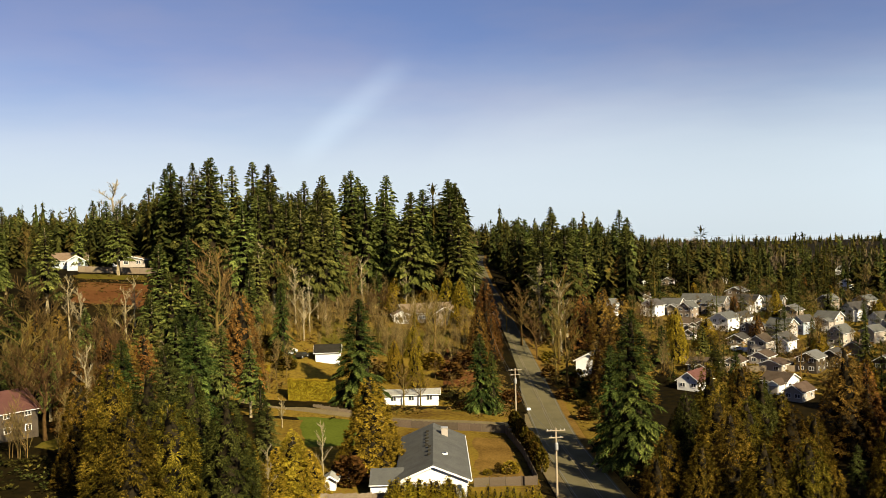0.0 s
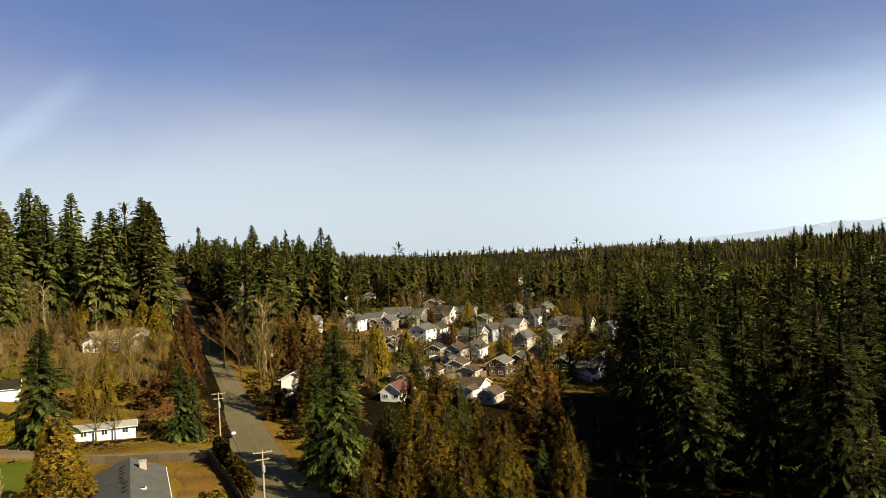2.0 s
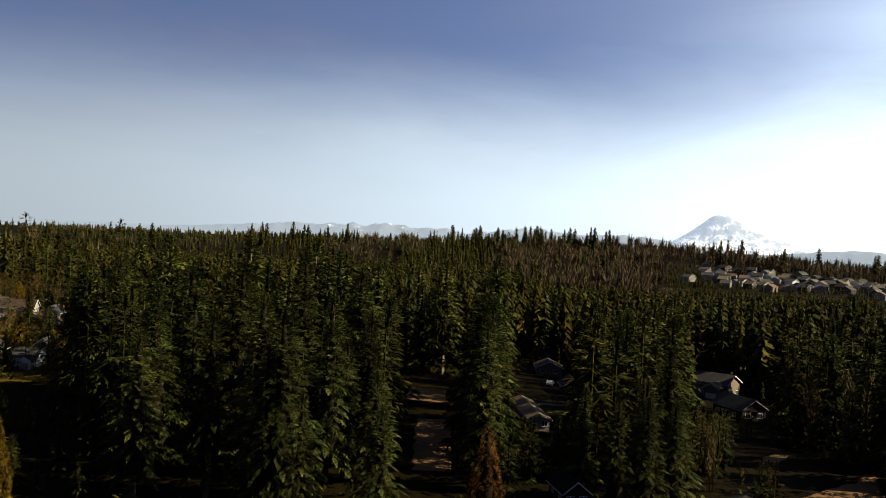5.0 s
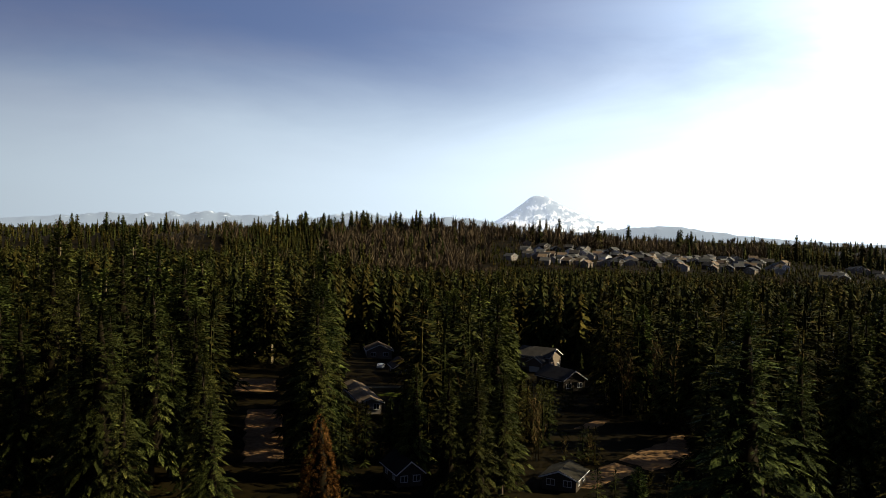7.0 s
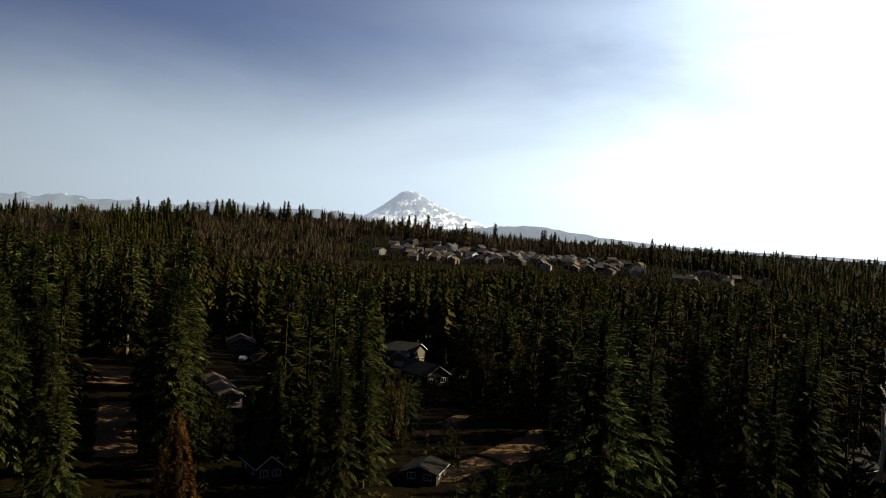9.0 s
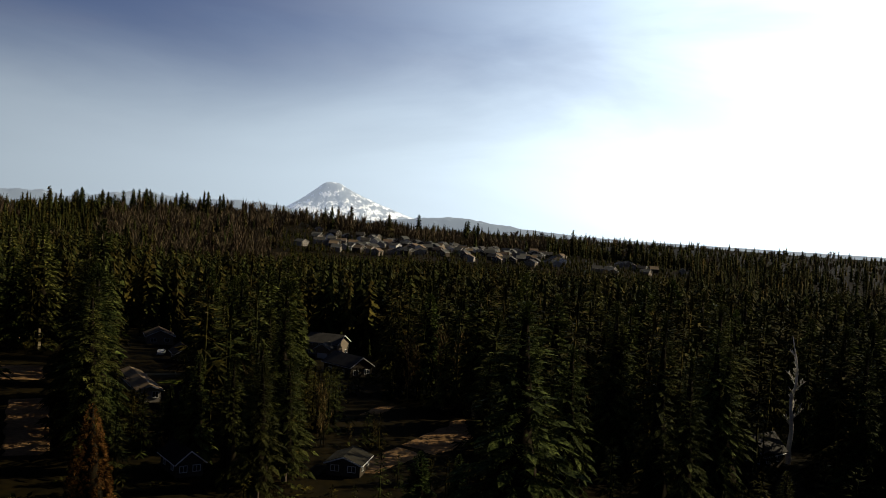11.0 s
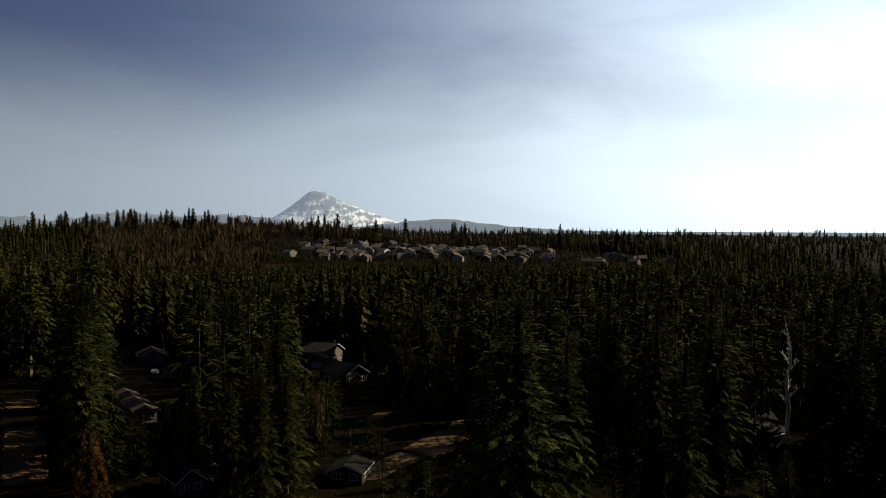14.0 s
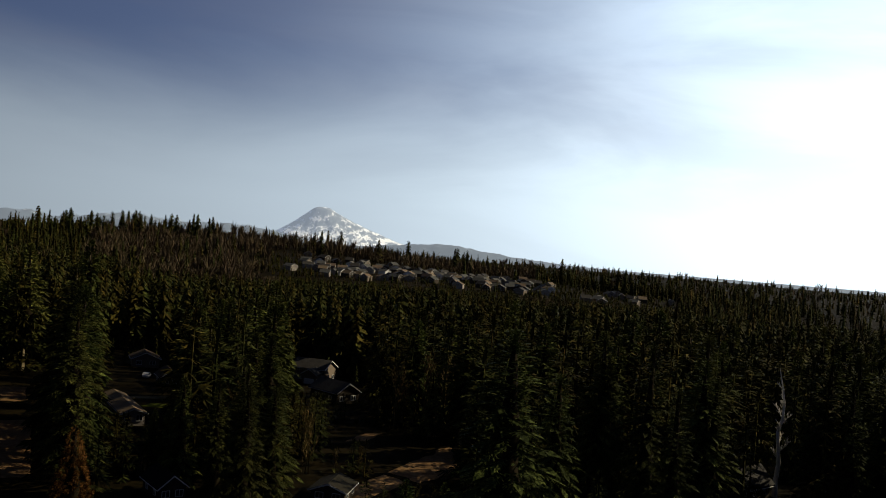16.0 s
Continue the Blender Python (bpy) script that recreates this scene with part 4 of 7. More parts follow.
# east of the road
tree("blue", 31.2, 149.6, 27.2)
tree("blue", 30.1, 162.4, 19.5, 0.9)
tree("rust", 40.1, 201.0, 25.8, 1.2)
tree("rust", 38.7, 211.5, 19.0)
tree("greencedar", 32.3, 119.7, 18.5)
tree("cedar", 37.5, 126.6, 21.2)
tree("greencedar", 42.6, 120.7, 20.3)
tree("cedar", 42.6, 110.0, 18.1)
tree("cedar", 32.7, 102.9, 19.4)
tree("cedar", 34.1, 96.1, 17.6)
tree("cedar", 26.8, 108.7, 15.7)
tree("cedar", 28.5, 100.0, 16.2)
tree("cedar", 42.1, 103.8, 15.6)
tree("cedar", 47.2, 142.4, 18.7)
tree("cedar", 34.0, 130.7, 14.1)
tree("cedar", 34.4, 112.9, 19.6)
tree("cedar", 38.3, 113.7, 18.6)
tree("cedar", 46.4, 123.6, 17.4)
tree("cedar", 23.9, 102.3, 14.5)
tree("cedar", 47.7, 115.5, 15.8)
tree("cedar", 51.5, 104.0, 17.1, 0.75)
tree("rust", 69.6, 155.1, 19.4, 1.2)
tree("rust", 75.9, 161.0, 15.9)
tree("blue", 51.2, 156.8, 18.5, 0.8)
tree("gold", 67.7, 265.1, 12.3, 0.9)
tree("gold", 121.0, 232.4, 12.1, 0.9)
tree("gold", 117.4, 209.3, 10.2, 0.6)
tree("gold", 64.3, 246.8, 15.9, 0.8)
tree("bare", 27.7, 224.1, 20.2)
tree("bare", 29.9, 219.6, 22.2)
tree("redbare", 25.6, 251.2, 12.8)
tree("rust", 41.4, 266.8, 16.8, 1.3)
tree("rust", 41.0, 287.1, 17.5, 1.2)
tree("bare", 23.0, 269.0, 19.6, 1.3)
tree("bare", 26.6, 263.7, 17.3)
tree("bare", 20.0, 289.3, 12.5)
tree("fir", 106.9, 280.3, 9.9, 0.9)
tree("fir", 103.1, 249.5, 11.5, 0.8)
tree("fir", 114.7, 242.2, 11.5, 0.9)
tree("fir", 117.7, 403.2, 12.6)
tree("fir", 78.8, 156.3, 8.2, 1.2)
tree("fir", 77.9, 145.4, 8.8, 1.2)
tree("fir", 93.1, 165.6, 7.5, 1.2)
tree("fir", 64.3, 124.3, 8.2, 1.2)
tree("fir", 75.0, 129.9, 9.5, 1.2)
tree("fir", 63.5, 115.7, 7.3, 1.2)
tree("fir", 109.1, 185.3, 6.8, 1.2)
tree("fir", 90.5, 149.8, 7.6, 1.2)
tree("fir", 55.8, 115.2, 7.9, 1.2)
tree("fir", 69.5, 115.7, 7.2, 1.2)
tree("fir", 101.5, 160.6, 10.7, 1.2)
tree("fir", 81.5, 125.9, 9.1, 1.2)
tree("fir", 60.8, 131.6, 7.5, 1.2)
tree("fir", 105.1, 170.2, 19.5)
tree("fir", 100.3, 155.5, 23.3)
tree("fir", 112.7, 165.2, 24.3)
tree("fir", 88.3, 133.4, 21.4)
tree("fir", 98.3, 138.7, 22.2)
tree("fir", 107.0, 144.8, 23.3)
tree("fir", 127.8, 203.2, 23.5)
tree("fir", 132.2, 188.2, 25.5)
# firs and tall leafless trees between the road and the estate
tree("fir", 32.0, 286.0, 31.0, 1.15)
tree("fir", 38.5, 300.0, 33.0, 1.1)
tree("fir", 34.0, 318.0, 34.0, 1.1)
tree("fir", 43.0, 322.0, 32.0, 1.15)
tree("fir", 47.5, 342.0, 30.0, 1.1)
tree("fir", 39.5, 348.0, 33.0, 1.1)
tree("fir", 33.5, 362.0, 33.0, 1.1)
tree("fir", 52.0, 366.0, 29.0, 1.1)
tree("fir", 45.5, 304.0, 27.0, 1.1)
tree("bare", 31.5, 247.0, 23.0, 1.1)
tree("birch", 33.5, 258.0, 24.0, 1.4)
tree("bare", 36.5, 272.0, 25.0, 1.1)
tree("birch", 29.8, 278.0, 26.0, 1.4)
tree("bare", 43.0, 284.0, 22.0, 1.0)
tree("rust", 46.0, 262.0, 18.0, 1.2)
tree("rust", 50.0, 281.0, 17.0, 1.3)
tree("bare", 51.0, 248.0, 15.0, 1.2)
# bare thicket on the western bank
tree("rust", -88.9, 203.4, 16.1, 1.1)
tree("rust", -90.3, 195.1, 15.6, 1.1)
tree("fir", -84.5, 208.5, 15.3, 1.1)
tree("rust", -71.7, 186.7, 17.1, 1.1)
tree("fir", -90.8, 189.4, 14.6, 1.1)
tree("rust", -71.5, 170.6, 17.0, 1.1)
tree("rust", -60.8, 169.4, 18.7, 1.1)
tree("fir", -79.7, 178.0, 16.6, 1.1)
tree("rust", -58.5, 172.3, 19.5, 1.1)
tree("bare", -34.8, 298.0, 21.6, 1.2)
tree("bare", -30.1, 288.4, 20.0, 1.2)
tree("bare", -49.6, 265.4, 20.6, 1.2)
tree("birch", -44.0, 261.3, 19.1, 1.2)
tree("birch", -39.2, 257.0, 17.6, 1.2)
tree("birch", -38.9, 272.2, 16.6, 1.2)
tree("birch", -39.4, 246.9, 16.3, 1.2)
tree("bare", -57.2, 222.8, 29.5, 1.2)
tree("bare", -65.1, 241.4, 23.6, 1.2)
tree("rust", -43.0, 317.1, 19.8, 1.2)
tree("birch", -97.4, 230.3, 17.7, 1.2)
tree("birch", -87.4, 212.8, 20.0, 1.2)
tree("redbare", -92.2, 199.8, 22.4, 1.2)
tree("bare", -85.1, 192.0, 20.1, 1.2)
tree("bare", -85.9, 180.6, 20.5, 1.2)
tree("redbare", -75.0, 190.8, 19.2, 1.2)
tree("birch", -81.2, 225.8, 17.4, 1.2)
tree("birch", -85.8, 245.4, 15.3, 1.2)
tree("redbare", -66.1, 178.1, 20.7, 1.2)
tree("bare", -73.3, 169.9, 19.2, 1.2)
tree("birch", -67.8, 166.8, 18.8, 1.2)
tree("redbare", -74.5, 163.9, 17.8, 1.2)
tree("redbare", -82.6, 171.1, 17.3, 1.2)
tree("bare", -65.2, 189.1, 20.7, 1.2)
tree("bare", -81.0, 215.3, 17.3, 1.2)
tree("fir", -103.0, 211.2, 15.8)
tree("fir", -132.8, 269.0, 10.6)
tree("fir", -135.4, 290.0, 8.7)
tree("birch", -145.2, 394.1, 36.8, 2.0, label="leafless pale poplar standing above the firs")
tree("bare", -115.7, 414.1, 38.5, 1.2)
tree("redbare", -20.8, 339.4, 4.0, 1.2)
tree("redbare", -14.7, 349.7, 4.0, 1.2)
tree("redbare", -17.1, 309.5, 4.0, 1.2)
tree("redbare", 0.7, 330.0, 4.0, 1.2)
tree("redbare", -2.8, 225.0, 4.7, 1.2)
tree("redbare", 1.3, 215.0, 4.4, 1.2)
tree("redbare", -0.1, 208.0, 4.0, 1.2)
# dark stand of firs
tree("fir", 111.1, 154.1, 37.7)
tree("fir", 96.9, 114.5, 34.6)
tree("fir", 119.7, 123.5, 36.1)
tree("fir", 135.8, 130.0, 35.8)
tree("fir", 119.8, 109.0, 33.3)
tree("fir", 81.7, 90.6, 24.2)
tree("fir", 82.2, 103.2, 27.9)
tree("fir", 71.9, 105.9, 25.3)
tree("fir", 113.8, 100.8, 26.0)
tree("fir", 96.6, 127.5, 33.2)
tree("fir", 95.0, 147.0, 33.6)
tree("fir", 100.6, 97.4, 30.6)
tree("fir", 88.0, 93.0, 28.2)
tree("fir", 92.6, 154.3, 30.3)
tree("fir", 103.9, 96.8, 23.3)
tree("fir", 133.3, 155.7, 37.7)
tree("fir", 151.5, 152.6, 38.0)
tree("fir", 83.5, 118.5, 30.3)
tree("fir", 209.6, 157.2, 34.6)
tree("fir", 204.1, 135.5, 37.0)
tree("fir", 201.3, 121.2, 33.7)
tree("fir", 228.6, 128.1, 37.7)
tree("fir", 184.8, 88.8, 26.0)
tree("fir", 179.6, 78.5, 29.0)
tree("fir", 173.8, 71.6, 26.6)
tree("fir", 156.4, 71.6, 21.5)
tree("fir", 184.3, 129.1, 29.2)
tree("fir", 200.3, 102.4, 26.7)
tree("fir", 213.7, 85.1, 31.5)
tree("fir", 207.6, 130.2, 23.4)
tree("fir", 193.2, 158.7, 31.1)
tree("fir", 209.0, 162.9, 24.3)
tree("fir", 138.7, 101.7, 24.4)
tree("fir", 124.0, 87.9, 22.4)
tree("fir", 157.1, 106.8, 25.5)
tree("fir", 114.3, 84.3, 19.9)
tree("fir", 140.8, 91.7, 23.0)
tree("rust", 101.5, 67.7, 13.8, 0.95)
tree("fir", 168.4, 116.9, 11.4)
tree("fir", 92.0, 80.0, 21.0)
tree("fir", 84.0, 72.0, 18.5)
tree("fir", 98.0, 85.0, 21.0)
tree("fir", 78.0, 80.0, 20.0)
# firs towards the sun
tree("fir", 103.2, 12.6, 31.4, 1.25, label="large spreading fir with light branch tips standing nearer than the others")
tree("fir", 119.7, 8.1, 24.5)
tree("fir", 117.9, -3.6, 30.0)
tree("fir", 150.0, 2.2, 23.4)
tree("fir", 134.5, -11.7, 26.9)
tree("fir", 135.5, -13.5, 24.5)
tree("fir", 154.2, 66.7, 22.3)
tree("fir", 176.4, 83.2, 26.9)
tree("fir", 189.9, 7.4, 23.7)
tree("fir", 209.5, -14.3, 29.2)
tree("fir", 230.0, -1.5, 28.1)
tree("fir", 218.6, -24.5, 29.8)
tree("fir", 246.7, 40.4, 25.4)
tree("fir", 225.7, 44.1, 22.5)
tree("fir", 212.6, 87.7, 30.8)
tree("fir", 165.9, 81.9, 22.7)
tree("fir", 127.4, 12.2, 16.9)
tree("fir", 111.8, -6.8, 25.4)
tree("fir", 132.0, 71.3, 23.7)
tree("fir", 153.2, 78.1, 25.9)
tree("fir", 127.9, 57.0, 21.4)
tree("fir", 140.5, 58.1, 23.9)
tree("fir", 190.1, 76.8, 25.6)
tree("fir", 115.6, 55.0, 19.5)
tree("fir", 110.0, 48.1, 20.0)
tree("fir", 168.8, 116.3, 17.3)
tree("fir", 154.0, 111.3, 14.1)
tree("fir", 200.4, 77.9, 21.4)
tree("fir", 124.1, 64.8, 17.6)
tree("fir", 207.3, 57.0, 19.5)
tree("fir", 199.0, 49.1, 15.1)
tree("fir", 229.7, 69.7, 24.0)
tree("fir", 185.8, 39.5, 14.5)
tree("fir", 148.1, 23.7, 18.1)
tree("fir", 118.9, 16.5, 17.8)
tree("fir", 206.9, 36.0, 15.5)
tree("fir", 183.2, 32.3, 27.2)
tree("fir", 175.9, 27.4, 23.4)
tree("fir", 194.3, 25.6, 27.1)
tree("fir", 163.9, 18.7, 21.8)
tree("fir", 179.3, 15.8, 27.3)
tree("fir", 159.8, 8.0, 22.0)
tree("blue", 101.2, 23.8, 12.6, 1.1)
tree("fir", 161.3, -34.5, 27.3)
tree("fir", 136.2, -32.2, 26.0)
tree("snag", 171.0, -28.5, 24.0, 1.2, label="tall bleached leafless snag in sunlight among firs")
# firs added to keep the sun off the cottages
tree("fir", 133.3, 32.4, 20.1, 1.15)
tree("fir", 140.2, 30.2, 23.4, 1.15)
tree("fir", 131.2, 27.0, 21.7, 1.15)
tree("fir", 137.3, 24.1, 25.0, 1.15)
tree("fir", 123.9, 54.5, 20.1, 1.15)
tree("fir", 130.7, 52.2, 23.4, 1.15)
tree("fir", 121.8, 49.1, 21.7, 1.15)
tree("fir", 127.8, 46.2, 25.0, 1.15)


# ---- houses ----
WORDS = {"ROOFGREY": "grey shingle roof", "ROOFDARK": "dark shingle roof", "ROOFBROWN": "brown shingle roof", "ROOFRED": "red shingle roof", "ROOFTAN": "weathered tan roof", "ROOFMID": "grey shingle roof", "MOSSROOF": "pale mossy roof", "ROOFBLACK": "shade-darkened roof",
         "WHITE": "white", "CREAM": "cream", "TAN": "tan", "BLUEGREY": "blue-grey", "SHADE": "dark brown"}
PAINT = {"ROOFGREY": ROOFGREY, "ROOFDARK": ROOFDARK, "ROOFBROWN": ROOFBROWN, "ROOFRED": ROOFRED, "ROOFTAN": ROOFTAN, "ROOFMID": ROOFMID, "MOSSROOF": MOSSROOF, "ROOFBLACK": ROOFBLACK, "WHITE": WHITE, "CREAM": CREAM, "TAN": TAN, "BLUEGREY": BLUEGREY, "SHADE": SHADE}


def add_window(house, x, y, z, w, h, turn=0.0, name="window"):
    """A window with frame, two panes and sill, on a wall whose outside looks to -y before the turn."""
    m = pose(x, y, z, 0, 0, turn)
    bm = bmesh.new()
    for bx, bz, bw, bh in ((0, 0, w, 0.10), (0, h - 0.10, w, 0.10), (-w / 2 + 0.05, 0.1, 0.10, h - 0.2), (w / 2 - 0.05, 0.1, 0.10, h - 0.2), (0, 0.1, 0.08, h - 0.2)):
        bmesh.ops.create_cube(bm, size=1, matrix=m @ Matrix.Translation((bx, -0.02, bz + bh / 2)) @ Matrix.Diagonal((bw, 0.14, bh, 1)))
    frame_ob = part(name, bm, WHITE, house)
    for s in (-1, 1):
        bm = bmesh.new()
        bmesh.ops.create_cube(bm, size=1, matrix=m @ Matrix.Translation((s * (w / 4 - 0.01), -0.01, h / 2)) @ Matrix.Diagonal((w / 2 - 0.1, 0.05, h - 0.2, 1)))
        part("pane", bm, GLASS, frame_ob)
    return frame_ob


def roof_bm(w, d, eave, rise, over=0.5, thick=0.22):
    """Two slabs that meet in a ridge along y."""
    t = math.hypot(1, rise / (w / 2)) * thick
    drop = rise / (w / 2) * over
    o = [(-w / 2 - over, eave - drop), (0, eave + rise), (w / 2 + over, eave - drop), (w / 2 + over, eave - drop + t), (0, eave + rise + t), (-w / 2 - over, eave - drop + t)]
    return prism(o, -d / 2 - over, d / 2 + over)


def rake_bm(w, y, eave, rise, over=0.5):
    """The boards under the roof's edge at one gable: one bent strip."""
    drop, slope = rise / (w / 2) * over, rise / (w / 2)
    x1, z0, z1 = w / 2 + over, eave - drop, eave + rise
    return prism([(-x1, z0 - 0.12), (0, z1 - 0.14), (x1, z0 - 0.12), (x1, z0 + 0.16), (0, z1 + 0.14), (-x1, z0 + 0.16)], y - 0.03, y + 0.03)


def house(x, y, turn, w, d, eave, rise, roof="ROOFGREY", wall="WHITE", extra="", storeys=1, garage=False, chimney=False, porch=False, dormers=0, name="house", group="", label="", dz=0.0, sides=True, size=1.0):
    """A gabled house; its gable looks to -y before the turn, its ridge runs along y."""
    text = label or f"{WORDS[wall]} {'two-storey ' if storeys > 1 else ''}house with {WORDS[roof]} {extra}".strip()
    ob = thing(name, x, y, turn, text, "house", group, dz)
    ob.scale = (size, size, size)
    part("wall", prism([(-w / 2, -1.2), (w / 2, -1.2), (w / 2, eave), (0, eave + rise), (-w / 2, eave)], -d / 2, d / 2), PAINT[wall], ob)
    part("roof", roof_bm(w, d, eave, rise), PAINT[roof], ob)
    for y_end in (-d / 2 - 0.54, d / 2 + 0.54):
        part("rake_board", rake_bm(w, y_end, eave, rise), WHITE, ob)
    for s in (-1, 1):
        slope = rise / (w / 2) * 0.5
        part("gutter", block(0.14, d + 0.9, 0.13, (s * (w / 2 + 0.58), 0, eave - slope - 0.03), 0.03), WHITE, ob)
    front = -d / 2 - 0.02
    n = max(2, int(w / 3.2))
    for floor in range(storeys):
        z = 0.95 + floor * 2.75
        if z + 1.4 > eave + 0.2:
            break
        for k in range(n):
            wx = -w / 2 + w * (k + 0.5) / n
            if floor == 0 and garage and wx > 0.05 * w:
                continue
            if floor == 0 and k == 0 and n > 2:
                part("door", block(0.95, 0.10, 2.05, (wx, front - 0.02, 0.05), 0.02), SHADE, ob)
                continue
            add_window(ob, wx, front, z, min(1.7, w / n * 0.6), 1.3)
        if sides:
            for k in range(max(2, int(d / 4))):
                wy = -d / 2 + d * (k + 0.5) / max(2, int(d / 4))
                add_window(ob, w / 2 + 0.02, wy, z, 1.3, 1.2, 90)
                add_window(ob, -w / 2 - 0.02, wy, z, 1.3, 1.2, -90)
    if rise > 2.2:
        add_window(ob, 0, front, eave + 0.25, 0.9, 0.9)
    if garage:
        gw = min(4.9, w * 0.44)
        gd = part("garage_door", block(gw, 0.12, 2.15, (w * 0.25, front - 0.02, 0.0), 0.02), CREAM if wall == "WHITE" else WHITE, ob)
        for k in range(3):
            part("panel_joint", block(gw - 0.1, 0.03, 0.05, (w * 0.25, front - 0.09, 0.5 + 0.53 * k)), SHADE, gd)
    if chimney:
        ch = part("chimney", block(0.8, 0.8, 2.6, (w * 0.22, d * 0.2, eave + rise * 0.3), 0.04), BRICKRED, ob)
        part("cap", block(1.0, 1.0, 0.14, (w * 0.22, d * 0.2, eave + rise * 0.3 + 2.6), 0.02), METAL, ch)
    if porch:
        pw, px = w * 0.55, -w * 0.3
        pr = part("porch_roof", roof_bm(pw * 0.7, 2.6, 2.6, 1.3, 0.3, 0.16), PAINT[roof], ob)
        pr.location = (px, -d / 2 - 1.2, 0)
        for s in (-1, 1):
            part("post", block(0.16, 0.16, 3.6, (px + s * pw * 0.3, -d / 2 - 2.2, -1.0), 0.02), WHITE, ob)
        gb = part("porch_gable", prism([(-pw * 0.35, 2.6), (pw * 0.35, 2.6), (0, 3.85)], -0.06, 0.06), WHITE, ob)
        gb.location = (px, -d / 2 - 2.35, 0)
    for k in range(dormers):
        dx = -w * 0.27 + w * 0.54 * k / max(1, dormers - 1) if dormers > 1 else 0
        dm = part("dormer", prism([(-1.1, 0), (1.1, 0), (1.1, 1.3), (0, 2.2), (-1.1, 1.3)], -0.05, 2.4), PAINT[wall], ob)
        dm.location = (dx, -d / 2 - 0.25, eave - 0.5)
        dr = part("dormer_roof", roof_bm(2.2, 2.5, 1.3, 0.9, 0.25, 0.12), PAINT[roof], dm)
        dr.location = (0, 1.15, 0)
        add_window(dm, 0, -0.07, 0.25, 1.2, 1.0)
    return ob


def cross_house(x, y, turn, w, d, eave, rise, roof, wall, extra="", storeys=2, garage=True, name="house", group="", label="", dz=0.0, size=1.0):
    """A house with its ridge across the view and a lower gabled wing forward."""
    ob = house(x, y, turn + 90, d, w, eave, rise, roof, wall, extra, storeys, name=name, group=group, label=label, dz=dz, size=size)
    ww, wd, we = w * 0.42, d * 0.55, max(2.6, eave - (1.0 if storeys > 1 else 0.2))
    cx, cy = -(d / 2 + wd / 2 - 0.6), -w * 0.24
    spin = pose(cx, cy, 0, 0, 0, -90)
    for nm, bm, mat in (("wing_wall", prism([(-ww / 2, -1.2), (ww / 2, -1.2), (ww / 2, we), (0, we + ww * 0.3), (-ww / 2, we)], -wd / 2, wd / 2), PAINT[wall]),
                        ("wing_roof", roof_bm(ww, wd, we, ww * 0.3), PAINT[roof]), ("wing_rake", rake_bm(ww, -wd / 2 - 0.54, we, ww * 0.3), WHITE)):
        p = part(nm, bm, mat, ob)
        p.matrix_basis = spin
    if garage:
        g = part("garage_door", block(ww * 0.72, 0.12, 2.1, (0, -wd / 2 - 0.05, 0), 0.02), WHITE if wall != "WHITE" else CREAM, ob)
        g.matrix_basis = spin
    if we > 4:
        hold = add_window(ob, 0, -wd / 2 - 0.03, 3.4, ww * 0.4, 1.2)
        hold.matrix_basis = spin
    # windows of the long front and back walls
    for k in range(3):
        add_window(ob, -d / 2 - 0.02, w * (0.05 + 0.16 * k), 0.95, 1.2, 1.2, -90)
        if storeys > 1:
            add_window(ob, -d / 2 - 0.02, w * (-0.05 + 0.18 * k), 3.65, 1.2, 1.1, -90)
    return ob


# estate of small houses on the slope
cross_house(68.3, 236.4, -36, 7.7, 8.0, 2.8, 1.8, "ROOFBROWN", "TAN", "", 1, group="houses of the estate", size=0.78)
house(103.1, 235.6, -44, 6.4, 8.0, 4.8, 1.8, "ROOFDARK", "SHADE", storeys=2, group="houses of the estate", size=0.78)
house(77.4, 237.8, -38, 5.0, 8.0, 2.8, 1.6, "ROOFBROWN", "CREAM", group="houses of the estate", size=0.78)
house(87.1, 244.2, -40, 6.5, 8.0, 2.8, 1.6, "ROOFBROWN", "CREAM", group="houses of the estate", size=0.78)
house(114.5, 247.2, -45, 5.8, 8.0, 4.8, 1.8, "ROOFBROWN", "TAN", storeys=2, group="houses of the estate", size=0.78)
house(107.5, 254.7, -43, 5.9, 8.0, 2.8, 1.8, "ROOFDARK", "TAN", group="houses of the estate", size=0.78)
house(130.6, 271.0, -56, 5.7, 8.0, 4.8, 2, "ROOFMID", "CREAM", storeys=2, group="houses of the estate", size=0.78)
house(159.8, 337.1, -55, 6.6, 9.0, 5, 2.2, "ROOFMID", "CREAM", storeys=2, group="houses of the estate", size=0.78)
house(121.2, 310.0, -41, 7.1, 9.0, 5, 2.2, "ROOFGREY", "TAN", storeys=2, group="houses of the estate", size=0.78)
house(122.5, 371.7, -38, 8.9, 9.0, 5, 2.2, "ROOFGREY", "TAN", storeys=2, group="houses of the estate", size=0.78)
house(82.5, 434.0, -21, 9.5, 9.0, 3, 2.2, "ROOFBROWN", "CREAM", group="houses of the estate", size=0.78)
house(94.7, 455.1, -22, 8.8, 9.0, 3, 2.2, "ROOFDARK", "BLUEGREY", group="houses of the estate", size=0.78)
house(109.4, 433.6, -24, 7.3, 8.0, 3, 2, "ROOFBROWN", "TAN", group="houses of the estate", size=0.78)
house(116.2, 233.3, -46, 6.5, 9.0, 3, 2, "ROOFDARK", "SHADE", group="houses of the estate", size=0.78)
cross_house(59.7, 326.7, 5, 8.3, 9.0, 5.2, 2.2, "ROOFGREY", "TAN", "beside bare trees", group="houses of the estate", size=0.78)
